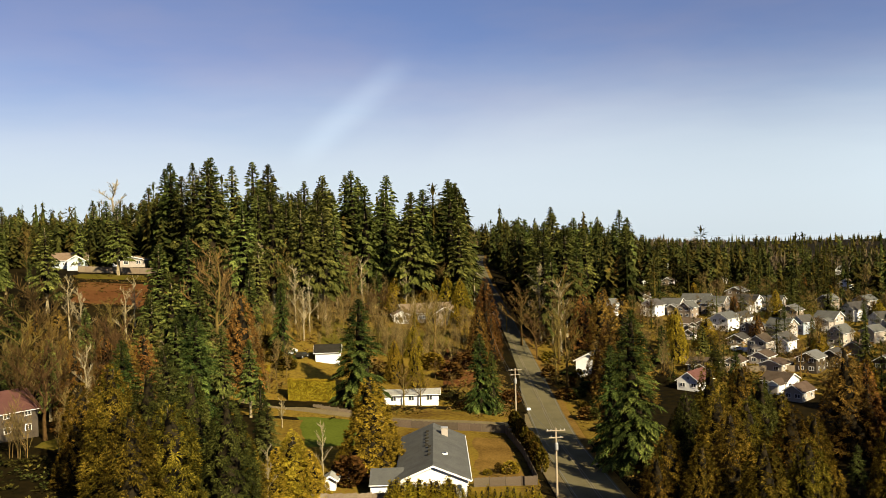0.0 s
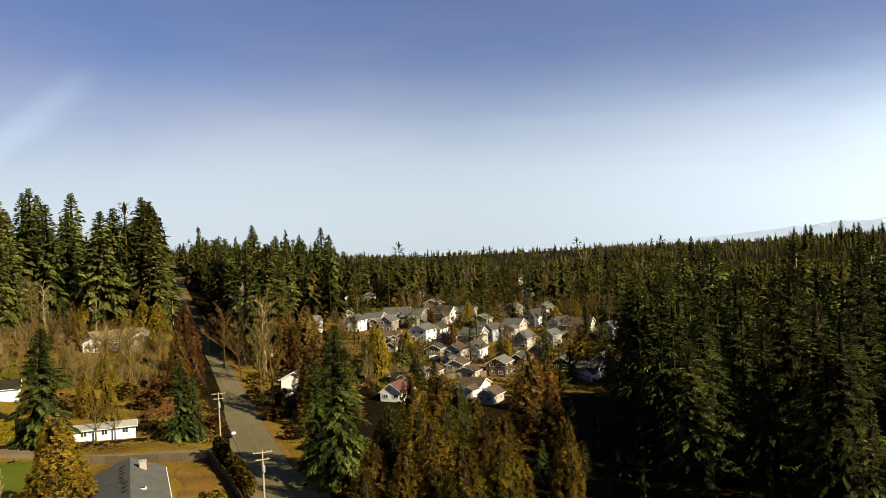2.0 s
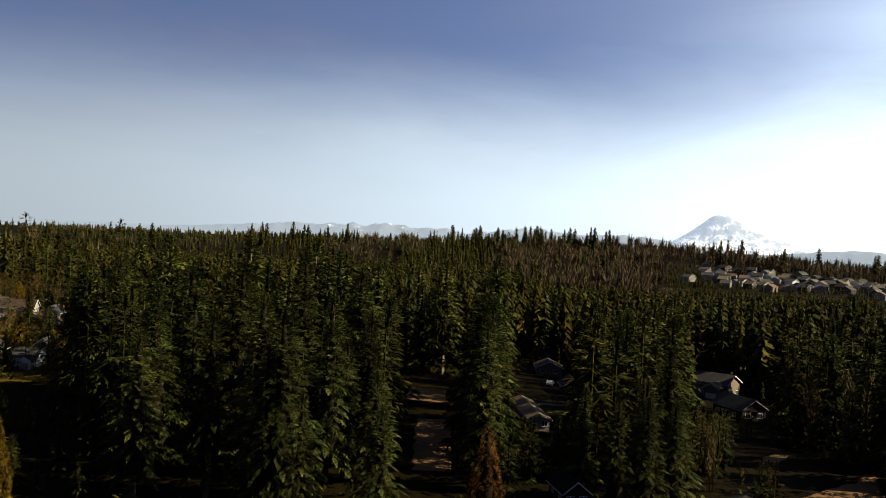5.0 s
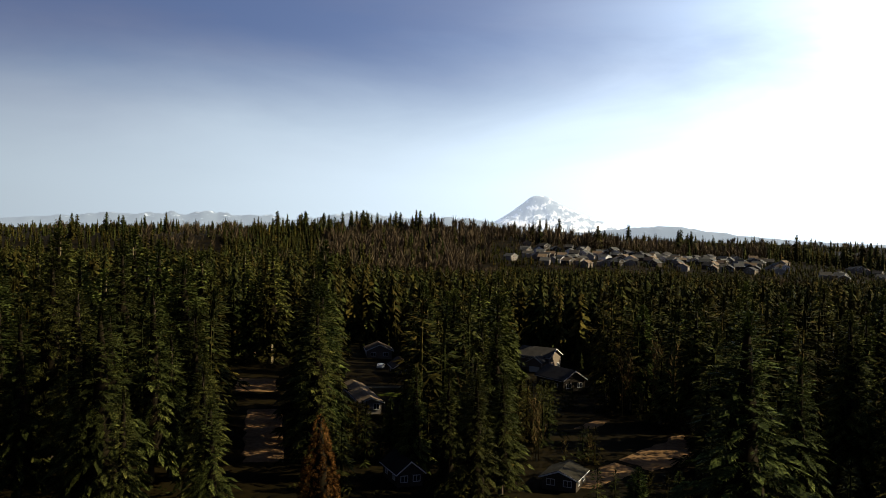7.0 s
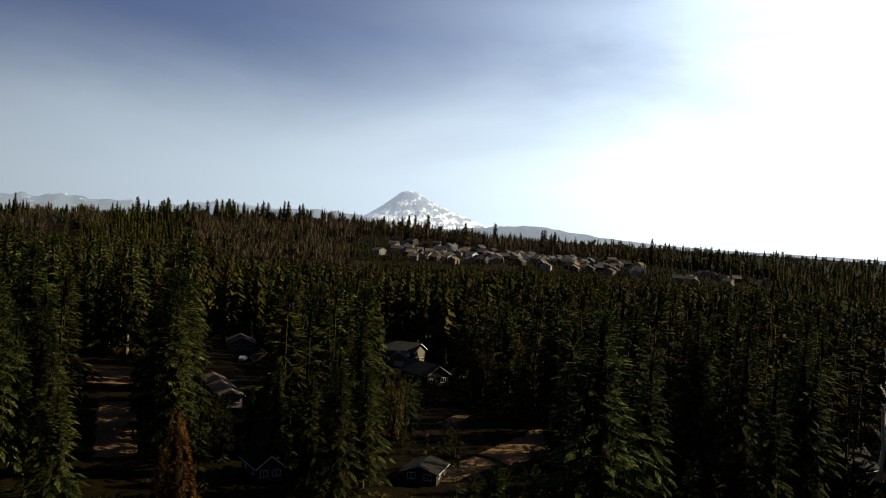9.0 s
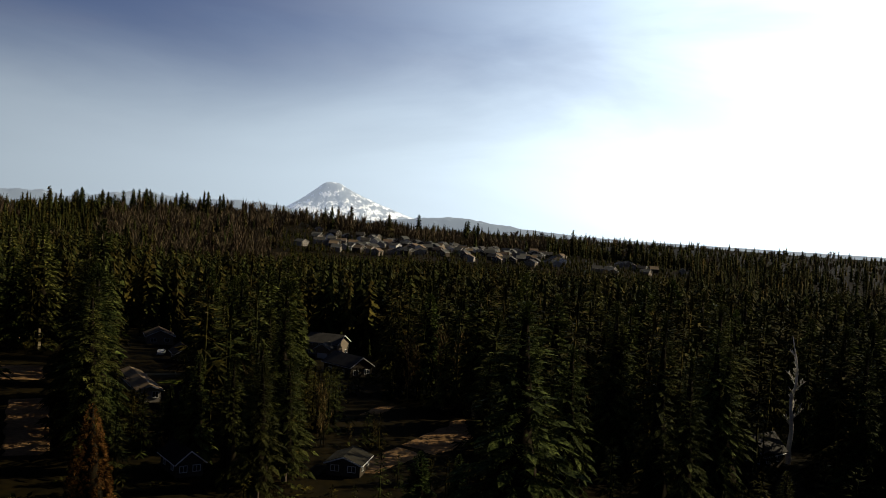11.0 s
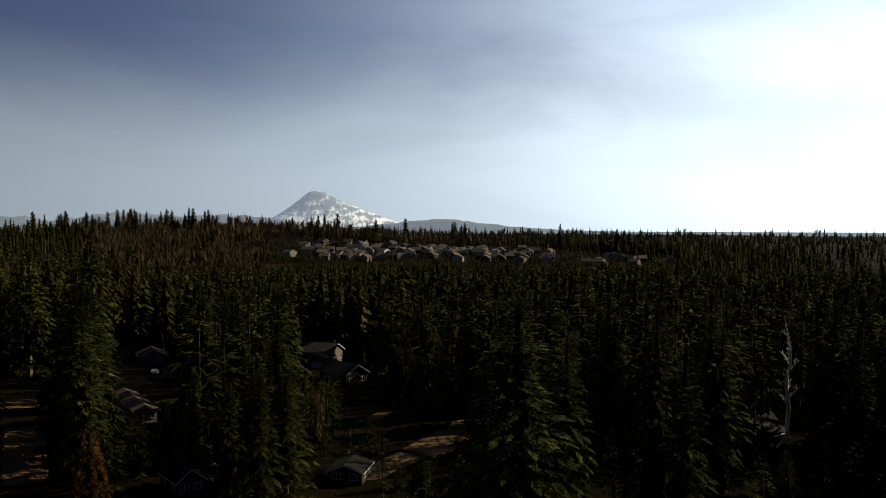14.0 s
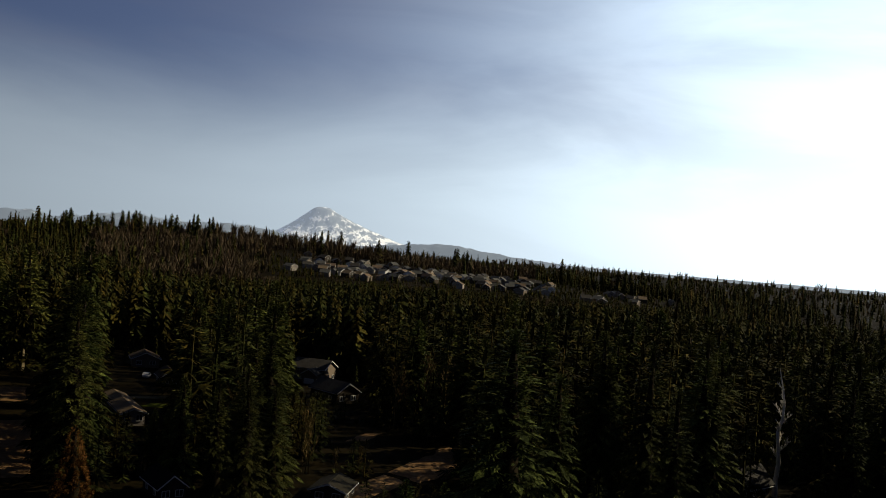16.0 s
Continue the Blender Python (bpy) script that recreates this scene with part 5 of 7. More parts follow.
house(56.3, 304.1, -0, 5.8, 8.0, 2.8, 1.8, "ROOFMID", "CREAM", garage=True, group="houses of the estate", size=0.78)
cross_house(80.5, 399.6, -36, 11.8, 9.0, 5.0, 2.4, "ROOFMID", "CREAM", "with steep white gables", group="houses of the estate", size=0.78)
house(94.9, 409.8, -23, 6.4, 9.0, 5, 2, "ROOFBROWN", "WHITE", storeys=2, group="houses of the estate", size=0.78)
cross_house(91.8, 481.8, -1, 13.0, 8.0, 2.8, 2.0, "ROOFBROWN", "TAN", "in trees", 1, group="houses of the estate", size=0.78)
cross_house(78.2, 362.5, -2, 13.0, 8.0, 2.8, 2.0, "ROOFBROWN", "TAN", "", 1, group="houses of the estate", size=0.78)
house(76.3, 326.2, -43, 8.0, 9.0, 5.2, 2.4, "ROOFDARK", "WHITE", "facing the sun", 2, group="houses of the estate", size=0.78)
cross_house(85.1, 331.3, -34, 9.4, 9.0, 5.0, 2.2, "ROOFGREY", "TAN", group="houses of the estate", size=0.78)
house(88.2, 322.1, -40, 6.3, 9.0, 5.2, 2.4, "ROOFMID", "TAN", storeys=2, group="houses of the estate", size=0.78)
cross_house(96.9, 340.6, -31, 13.0, 9.0, 5.2, 2.6, "ROOFMID", "WHITE", "and long ridge", group="houses of the estate", size=0.78)
cross_house(100.9, 330.5, -37, 10.4, 10.0, 5.4, 2.8, "ROOFMID", "TAN", "and two dormer gables", group="houses of the estate", size=0.78)
house(93.9, 297.6, -48, 8.2, 10.0, 5.4, 2.2, "ROOFMID", "WHITE", "with bright sunlit wall", 2, group="houses of the estate", size=0.78)
house(87.1, 297.6, -36, 6.6, 8.0, 2.9, 1.8, "ROOFGREY", "TAN", garage=True, group="houses of the estate", size=0.78)
cross_house(83.3, 300.8, -25, 7.8, 8.0, 2.8, 1.8, "ROOFBROWN", "TAN", "", 1, group="houses of the estate", size=0.78)
cross_house(113.8, 332.1, -44, 10.1, 9.0, 5.2, 2.8, "ROOFDARK", "WHITE", "and twin white gables", group="houses of the estate", size=0.78)
house(102.8, 308.1, -43, 6.5, 9.0, 2.9, 2.2, "ROOFDARK", "WHITE", garage=True, group="houses of the estate", size=0.78)
cross_house(123.0, 332.1, -35, 9.3, 9.0, 5.2, 2.2, "ROOFMID", "TAN", group="houses of the estate", size=0.78)
house(97.0, 280.1, -44, 7.1, 9.0, 5.2, 2.0, "ROOFGREY", "TAN", storeys=2, dormers=2, group="houses of the estate", size=0.78)
house(91.4, 257.3, -40, 6.8, 9.0, 5.0, 2.2, "ROOFBROWN", "CREAM", "with a brown garage", 2, garage=True, group="houses of the estate", size=0.78)
house(89.9, 272.3, -38, 6.1, 8.0, 2.8, 1.6, "ROOFDARK", "TAN", group="houses of the estate", size=0.78)
cross_house(106.5, 280.9, -46, 9.0, 9.0, 5.2, 2.6, "ROOFMID", "CREAM", group="houses of the estate", size=0.78)
house(98.8, 259.9, -46, 6.6, 9.0, 4.6, 2.6, "ROOFDARK", "WHITE", "with a wide gable", 2, group="houses of the estate", size=0.78)
house(115.8, 287.1, -52, 5.0, 9.0, 5.2, 2.2, "ROOFDARK", "BLUEGREY", storeys=2, group="houses of the estate", size=0.78)
house(145.6, 337.0, -53, 6.9, 9.0, 5, 2.2, "ROOFGREY", "TAN", storeys=2, group="houses of the estate", size=0.78)
cross_house(126.9, 293.4, -48, 8.8, 9.0, 5.2, 2.4, "ROOFMID", "CREAM", group="houses of the estate", size=0.78)
house(119.6, 268.8, -49, 6.3, 9.0, 5.0, 2.6, "ROOFMID", "CREAM", "with a sunlit gable", 2, group="houses of the estate", size=0.78)
house(142.9, 309.4, -60, 6.4, 11.0, 5.4, 2.8, "ROOFDARK", "WHITE", "with a tall bright gable", 2, group="houses of the estate", size=0.78)
house(143.9, 290.9, -66, 6.5, 11.0, 5.4, 2.4, "ROOFDARK", "WHITE", storeys=2, group="houses of the estate", size=0.78)
cross_house(148.1, 284.8, -42, 13.0, 10.0, 5.2, 3.0, "ROOFBROWN", "CREAM", "and broad hipped front", group="houses of the estate", size=0.78)
house(154.0, 274.1, -49, 5.5, 9.0, 5.0, 2.6, "ROOFMID", "TAN", storeys=2, group="houses of the estate", size=0.78)
cross_house(116.0, 217.4, -48, 7.7, 9.0, 3.2, 2.6, "ROOFDARK", "WHITE", "in the shade of firs", 1, group="houses of the estate", size=0.78)
house(95.3, 231.7, -42, 6.6, 9.0, 5.0, 1.8, "ROOFGREY", "SHADE", storeys=2, group="houses of the estate", size=0.78)
cross_house(80.3, 213.5, -46, 8.0, 9.0, 2.9, 2.0, "ROOFBROWN", "WHITE", "beside a board fence", 1, group="houses of the estate", size=0.78)
house(86.3, 233.1, -45, 7.8, 7.0, 2.8, 1.4, "ROOFBROWN", "CREAM", group="houses of the estate", size=0.78)
house(80.2, 202.0, -47, 5.4, 8.0, 2.9, 1.8, "ROOFBROWN", "CREAM", group="houses of the estate", size=0.78)
house(60.8, 217.2, -41, 7.3, 10.0, 3.0, 2.6, "ROOFRED", "WHITE", "near the firs", 1, group="houses of the estate", size=0.78)
house(40.9, 229.2, -20, 5.2, 8.0, 4.6, 1.8, "ROOFDARK", "BLUEGREY", storeys=2, group="houses of the estate", size=0.78)
house(78.3, 283.3, -35, 5.0, 6.0, 2.6, 1.6, "ROOFBROWN", "CREAM", group="houses of the estate", size=0.78)
house(143.5, 552.7, -25, 8.6, 9.0, 5, 2, "ROOFBROWN", "WHITE", storeys=2, group="houses of the estate", size=0.78)
house(145.2, 527.3, -25, 8.3, 9.0, 5, 2, "ROOFBROWN", "TAN", storeys=2, group="houses of the estate", size=0.78)
house(137.8, 443.8, -27, 8.2, 9.0, 3, 2, "ROOFDARK", "WHITE", group="houses of the estate", size=0.78)
house(185.4, 409.5, -34, 6.8, 9.0, 5, 2, "ROOFBROWN", "WHITE", storeys=2, group="houses of the estate", size=0.78)
house(230.2, 512.5, -34, 8.5, 9.0, 5, 2, "ROOFBROWN", "WHITE", storeys=2, group="houses of the estate", size=0.78)
house(128.5, 232.6, -49, 5.0, 7.0, 3, 2, "ROOFGREY", "TAN", group="houses of the estate", size=0.78)
house(44.4, 235.9, -31, 5.0, 6.0, 2.6, 1.4, "ROOFDARK", "BLUEGREY", group="houses of the estate", size=0.78)
# houses among the firs towards the sun
cross_house(263.5, 94.3, -95, 10.9, 9.0, 4.6, 2.2, "ROOFDARK", "TAN", "among tall firs", 2)
house(223.7, 73.9, -32, 7.3, 11.0, 3.2, 2.2, "ROOFDARK", "SHADE", "with white trim under firs")
# roof and walls near-black: the firs' shade is put into their colour
house(131.5, 42.4, -87, 6.8, 8.0, 2.6, 1.3, "ROOFBLACK", "SHADE", "in deep shade", size=0.78)
house(220.6, 120.3, -51, 5.0, 8.0, 2.8, 1.8, "ROOFBROWN", "SHADE", "behind a driveway")
house(254.1, 147.0, -55, 8.1, 8.0, 2.9, 1.8, "ROOFBROWN", "TAN", "half hidden by firs")
house(169.0, 102.0, -47, 4.4, 21.0, 2.6, 0.9, "ROOFTAN", "CREAM", "long and low between firs")
house(293.3, 232.6, -52, 7.1, 8.0, 4, 2, "ROOFDARK", "TAN", "behind the fir stand")
# here too the colour of roof and walls holds the shade
house(121.1, 65.3, -42, 5.0, 9.0, 2.9, 2, "ROOFBLACK", "SHADE", "under the firs", size=0.8)
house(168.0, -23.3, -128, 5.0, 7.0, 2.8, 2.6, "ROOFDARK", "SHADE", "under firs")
# far estate across the valley
FAR_ROOFS = ["ROOFGREY", "ROOFDARK", "ROOFMID", "ROOFTAN"]
house(1228, 396, -89, 11.6, 11.1, 5.4, 3.2, FAR_ROOFS[0], "WHITE", "far off", 2, group="far estate", sides=False, size=1.0)
house(1120, 353, -88, 10.8, 11.1, 5.4, 3.0, FAR_ROOFS[1], "SHADE", "far off", 2, group="far estate", sides=False, size=1.0)
house(1188, 354, -90, 13.5, 11.6, 4.8, 3.7, FAR_ROOFS[2], "CREAM", "far off", 2, group="far estate", sides=False, size=1.0)
house(1238, 359, 5, 14.0, 12.6, 4.8, 3.3, FAR_ROOFS[3], "TAN", "far off", 2, group="far estate", sides=False, size=1.0)
house(1192, 335, -22, 13.7, 13.3, 4.8, 3.1, FAR_ROOFS[0], "WHITE", "far off", 2, group="far estate", sides=False, size=1.0)
house(1282, 345, -55, 12.1, 13.6, 5.4, 3.1, FAR_ROOFS[1], "WHITE", "far off", 2, group="far estate", sides=False, size=1.0)
house(1253, 334, -26, 13.4, 12.1, 4.8, 2.8, FAR_ROOFS[2], "SHADE", "far off", 2, group="far estate", sides=False, size=1.0)
house(1213, 304, -95, 12.7, 11.2, 4.8, 3.5, FAR_ROOFS[3], "WHITE", "far off", 2, group="far estate", sides=False, size=1.0)
house(1237, 300, 17, 13.0, 14.7, 4.8, 3.6, FAR_ROOFS[0], "SHADE", "far off", 2, group="far estate", sides=False, size=1.0)
house(1263, 294, -102, 13.5, 11.8, 5.4, 3.6, FAR_ROOFS[2], "SHADE", "far off", 2, group="far estate", sides=False, size=1.0)
house(1295, 295, -12, 11.8, 11.3, 4.8, 3.3, FAR_ROOFS[3], "CREAM", "far off", 2, group="far estate", sides=False, size=1.0)
house(1288, 279, 6, 10.2, 11.3, 4.8, 3.1, FAR_ROOFS[0], "CREAM", "far off", 2, group="far estate", sides=False, size=1.0)
house(1341, 282, -116, 13.8, 12.8, 4.8, 3.6, FAR_ROOFS[1], "CREAM", "far off", 2, group="far estate", sides=False, size=1.0)
house(1239, 250, -21, 13.0, 14.4, 5.4, 2.9, FAR_ROOFS[2], "TAN", "far off", 2, group="far estate", sides=False, size=1.0)
house(1240, 241, 13, 12.0, 12.7, 5.4, 2.9, FAR_ROOFS[3], "SHADE", "far off", 2, group="far estate", sides=False, size=1.0)
house(1220, 222, -53, 11.7, 14.2, 4.8, 3.2, FAR_ROOFS[0], "SHADE", "far off", 2, group="far estate", sides=False, size=1.0)
house(1313, 222, -99, 11.3, 14.4, 5.4, 3.3, FAR_ROOFS[1], "TAN", "far off", 2, group="far estate", sides=False, size=1.0)
house(1269, 207, -103, 12.6, 11.5, 4.8, 3.3, FAR_ROOFS[2], "SHADE", "far off", 2, group="far estate", sides=False, size=1.0)
house(1219, 184, -12, 10.3, 12.0, 5.4, 3.2, FAR_ROOFS[3], "SHADE", "far off", 2, group="far estate", sides=False, size=1.0)
house(1244, 187, -117, 12.4, 12.3, 5.4, 3.6, FAR_ROOFS[0], "SHADE", "far off", 2, group="far estate", sides=False, size=1.0)
house(1338, 185, -52, 13.1, 13.5, 5.4, 3.2, FAR_ROOFS[1], "CREAM", "far off", 2, group="far estate", sides=False, size=1.0)
house(1225, 158, 13, 13.9, 12.4, 5.4, 2.9, FAR_ROOFS[2], "SHADE", "far off", 2, group="far estate", sides=False, size=1.0)
house(1213, 147, 7, 11.1, 14.8, 4.8, 3.4, FAR_ROOFS[3], "CREAM", "far off", 2, group="far estate", sides=False, size=1.0)
house(1258, 144, 4, 10.3, 13.6, 4.8, 3.1, FAR_ROOFS[0], "CREAM", "far off", 2, group="far estate", sides=False, size=1.0)
house(1174, 120, -63, 11.2, 11.1, 4.8, 3.3, FAR_ROOFS[1], "TAN", "far off", 2, group="far estate", sides=False, size=1.0)
house(1242, 119, -65, 10.6, 13.3, 5.4, 3.5, FAR_ROOFS[2], "TAN", "far off", 2, group="far estate", sides=False, size=1.0)
house(1329, 117, -113, 12.6, 13.7, 4.8, 3.4, FAR_ROOFS[3], "CREAM", "far off", 2, group="far estate", sides=False, size=1.0)
house(1087, 432, -21, 13.6, 13.8, 5.4, 3.2, FAR_ROOFS[0], "CREAM", "far off", 2, group="far estate", sides=False, size=1.0)
house(1133, 425, 18, 14.0, 14.6, 5.4, 3.3, FAR_ROOFS[1], "CREAM", "far off", 2, group="far estate", sides=False, size=1.0)
house(1205, 437, -54, 11.6, 11.1, 4.8, 3.7, FAR_ROOFS[2], "WHITE", "far off", 2, group="far estate", sides=False, size=1.0)
house(1164, 404, 13, 11.6, 12.6, 4.8, 3.0, FAR_ROOFS[3], "TAN", "far off", 2, group="far estate", sides=False, size=1.0)
house(1105, 371, -17, 12.4, 12.2, 4.8, 3.6, FAR_ROOFS[0], "WHITE", "far off", 2, group="far estate", sides=False, size=1.0)
house(1123, 365, -88, 13.6, 14.1, 4.8, 3.7, FAR_ROOFS[1], "TAN", "far off", 2, group="far estate", sides=False, size=1.0)
house(1122, 410, -63, 12.9, 13.6, 4.8, 3.7, FAR_ROOFS[0], "TAN", "far off", 2, group="far estate", sides=False, size=1.0)
house(1140, 404, 13, 12.8, 13.9, 4.8, 3.3, FAR_ROOFS[1], "SHADE", "far off", 2, group="far estate", sides=False, size=1.0)
house(1098, 376, -94, 11.9, 11.3, 4.8, 3.0, FAR_ROOFS[2], "CREAM", "far off", 2, group="far estate", sides=False, size=1.0)
house(1155, 384, 14, 12.1, 12.2, 5.4, 3.1, FAR_ROOFS[3], "WHITE", "far off", 2, group="far estate", sides=False, size=1.0)
house(1155, 366, -105, 13.9, 12.1, 4.8, 3.1, FAR_ROOFS[0], "SHADE", "far off", 2, group="far estate", sides=False, size=1.0)
house(1141, 352, -113, 10.5, 13.4, 4.8, 3.0, FAR_ROOFS[1], "SHADE", "far off", 2, group="far estate", sides=False, size=1.0)
house(1216, 371, -103, 13.6, 13.1, 5.4, 3.8, FAR_ROOFS[2], "WHITE", "far off", 2, group="far estate", sides=False, size=1.0)
house(1195, 351, -63, 13.3, 13.3, 4.8, 3.3, FAR_ROOFS[3], "CREAM", "far off", 2, group="far estate", sides=False, size=1.0)
house(1272, 358, -55, 12.4, 11.1, 4.8, 3.1, FAR_ROOFS[0], "SHADE", "far off", 2, group="far estate", sides=False, size=1.0)
house(1136, 311, -53, 12.5, 12.4, 4.8, 3.7, FAR_ROOFS[1], "CREAM", "far off", 2, group="far estate", sides=False, size=1.0)
house(1336, 362, -117, 12.4, 13.1, 5.4, 3.7, FAR_ROOFS[2], "SHADE", "far off", 2, group="far estate", sides=False, size=1.0)
house(1235, 319, -103, 12.1, 14.3, 4.8, 2.8, FAR_ROOFS[3], "TAN", "far off", 2, group="far estate", sides=False, size=1.0)
house(1292, 324, -64, 12.8, 11.5, 4.8, 2.9, FAR_ROOFS[0], "SHADE", "far off", 2, group="far estate", sides=False, size=1.0)
house(1168, 289, 10, 12.5, 11.1, 4.8, 2.8, FAR_ROOFS[1], "SHADE", "far off", 2, group="far estate", sides=False, size=1.0)
house(1269, 301, -92, 11.0, 14.0, 5.4, 3.6, FAR_ROOFS[2], "CREAM", "far off", 2, group="far estate", sides=False, size=1.0)
house(1202, 276, -16, 10.1, 12.6, 4.8, 3.6, FAR_ROOFS[3], "SHADE", "far off", 2, group="far estate", sides=False, size=1.0)
house(1341, 301, -59, 13.2, 13.8, 5.4, 3.1, FAR_ROOFS[0], "SHADE", "far off", 2, group="far estate", sides=False, size=1.0)
house(1248, 266, -103, 13.5, 14.7, 5.4, 3.1, FAR_ROOFS[1], "WHITE", "far off", 2, group="far estate", sides=False, size=1.0)
house(1236, 253, -18, 13.0, 11.8, 5.4, 3.3, FAR_ROOFS[2], "TAN", "far off", 2, group="far estate", sides=False, size=1.0)
house(1280, 254, -20, 12.4, 13.7, 4.8, 3.4, FAR_ROOFS[3], "CREAM", "far off", 2, group="far estate", sides=False, size=1.0)
house(1272, 238, -113, 12.5, 13.8, 5.4, 3.5, FAR_ROOFS[0], "WHITE", "far off", 2, group="far estate", sides=False, size=1.0)
house(1326, 237, -108, 10.0, 13.3, 4.8, 3.0, FAR_ROOFS[1], "SHADE", "far off", 2, group="far estate", sides=False, size=1.0)
house(1224, 207, 5, 10.5, 14.9, 5.4, 3.7, FAR_ROOFS[2], "SHADE", "far off", 2, group="far estate", sides=False, size=1.0)
house(1187, 190, -101, 12.6, 15.0, 4.8, 3.6, FAR_ROOFS[3], "SHADE", "far off", 2, group="far estate", sides=False, size=1.0)
house(1291, 184, -95, 10.1, 12.3, 5.4, 3.5, FAR_ROOFS[0], "SHADE", "far off", 2, group="far estate", sides=False, size=1.0)
house(1193, 163, -63, 10.7, 11.9, 4.8, 3.8, FAR_ROOFS[1], "TAN", "far off", 2, group="far estate", sides=False, size=1.0)
house(1193, 149, -53, 10.4, 11.8, 4.8, 3.2, FAR_ROOFS[2], "SHADE", "far off", 2, group="far estate", sides=False, size=1.0)
house(1370, 163, 17, 12.2, 12.4, 5.4, 3.6, FAR_ROOFS[3], "TAN", "far off", 2, group="far estate", sides=False, size=1.0)
house(1286, 143, -99, 11.4, 12.2, 5.4, 3.4, FAR_ROOFS[0], "SHADE", "far off", 2, group="far estate", sides=False, size=1.0)
house(1328, 137, 13, 11.5, 13.1, 4.8, 3.7, FAR_ROOFS[1], "SHADE", "far off", 2, group="far estate", sides=False, size=1.0)
house(1167, 110, -63, 13.9, 11.9, 4.8, 2.9, FAR_ROOFS[2], "CREAM", "far off", 2, group="far estate", sides=False, size=1.0)
house(1229, 110, -53, 13.8, 14.8, 5.4, 3.0, FAR_ROOFS[3], "WHITE", "far off", 2, group="far estate", sides=False, size=1.0)
house(1272, 365, 16, 11.4, 11.0, 4.8, 3.2, FAR_ROOFS[0], "WHITE", "far off", 2, group="far estate", sides=False, size=1.0)
house(1350, 366, -100, 11.3, 13.4, 4.8, 3.7, FAR_ROOFS[1], "WHITE", "far off", 2, group="far estate", sides=False, size=1.0)
house(1278, 395, -94, 10.9, 14.0, 5.4, 3.0, FAR_ROOFS[0], "CREAM", "far off", 2, group="far estate", sides=False, size=1.0)
house(1157, 171, 13, 11.0, 12.3, 4.8, 3.3, FAR_ROOFS[1], "CREAM", "far off", 2, group="far estate", sides=False, size=1.0)

lots = random.Random(23)
sites = [(o.location.x, o.location.y) for o in scene.objects if o.get("group") == "far estate"]
while len(sites) < 128:
    b, q = radians(lots.uniform(69.0, 84.5) if lots.random() < 0.86 else lots.uniform(84.5, 93)), lots.uniform(1125, 1375)
    x, y = q * math.sin(b), q * math.cos(b)
    if any((x - hx) ** 2 + (y - hy) ** 2 < 200 for hx, hy in sites):
        continue
    sites.append((x, y))
    house(round(x), round(y), lots.choice((-90, -20, 10, -60, -105)), lots.uniform(10, 14), lots.uniform(11, 14), 5.2, lots.uniform(3.0, 3.8), lots.choice(FAR_ROOFS), lots.choice(("SHADE", "CREAM", "TAN", "TAN", "SHADE")), "far off", 2, group="far estate", sides=False)


# ---- the long grey-roofed house by the road, with its yard ----
home = house(-2.6, 148.8, 0.5, 10.6, 29.5, 2.9, 2.2, "ROOFMID", "WHITE", label="long white house with mid-grey shingle roof and broad white gable")
for k in range(8):
    part("roof_vent", block(0.56, 0.60, 0.36, (-1.05 + 0.45 * (k > 4), 9.6 - 2.55 * k + 0.5 * (k > 4), 4.80 + 0.18 * (k > 4)), 0.05), ROOFBLACK, home, "dark roof vent box")
vent = part("chimney", block(1.15, 1.0, 1.9, (2.0, 8.6, 3.9), 0.05), CREAM, home, "cream boxed chimney")
part("cap", block(1.3, 1.15, 0.12, (2.0, 8.6, 5.8), 0.02), METAL, vent)
light = part("skylight", block(1.3, 1.1, 0.22, (1.7, -5.5, 4.52), 0.03), WHITE, home, "white framed skylight")
part("pane", block(0.95, 0.75, 0.04, (1.7, -5.5, 4.73)), GLASS, light)
part("wing_wall", block(4.4, 8.0, 3.5, (-7.4, -9.9, -1.2)), WHITE, home, "white lower side wing")
annexe = part("wing_roof", prism([(-4.4, 2.15), (0, 3.5), (4.4, 2.15), (4.4, 2.38), (0, 3.75), (-4.4, 2.38)], -2.6, 2.6), ROOFMID, home)
annexe.matrix_basis = pose(-7.2, -9.9, 0, 0, 0, 90)
part("wing_gutter", block(4.9, 0.14, 0.14, (-7.4, -14.35, 2.1), 0.03), WHITE, home)
house(-18.6, 138.6, 0, 1.6, 1.8, 1.9, 0.5, "MOSSROOF", "WHITE", label="tiny white garden shed beside a brown bed", sides=False, name="garden_shed")
patch("bed", [(-20, 146), (-12.5, 144), (-12.0, 162), (-18.5, 164)], REDSOIL, 0.06, "red-brown bare garden bed beside the long house", "bed", 14)
patch("meadow", [(-52, 186), (15.5, 186), (13, 300), (-56, 296)], MEADOW, 0.02, "rough winter meadow of olive grass and rusty bracken", "meadow", 44)
patch("meadow", [(-30, 138), (15.4, 126), (15.4, 186), (-40, 186)], MEADOW, 0.02, "rough winter grass round the long house", "meadow", 30)
patch("meadow", [(27, 150), (34, 160), (36, 300), (26, 300)], MEADOW, 0.02, "rusty bracken verge east of the road", "meadow", 30)
patch("yard", [(3.5, 141), (13.4, 142), (11.6, 176), (4.6, 176)], DRYLAWN, 0.05, "brown winter lawn of a fenced back yard", "lawn")
patch("lawn", [(-33, 190), (-19, 190), (-16, 164), (-27, 160)], GREEN, 0.05, "green lawn between trees and gravel drive", "lawn")
patch("lawn", [(-37, 236), (-22, 240), (-10, 282), (-40, 276)], LAWN, 0.05, "rough olive winter lawn on the slope", "lawn")
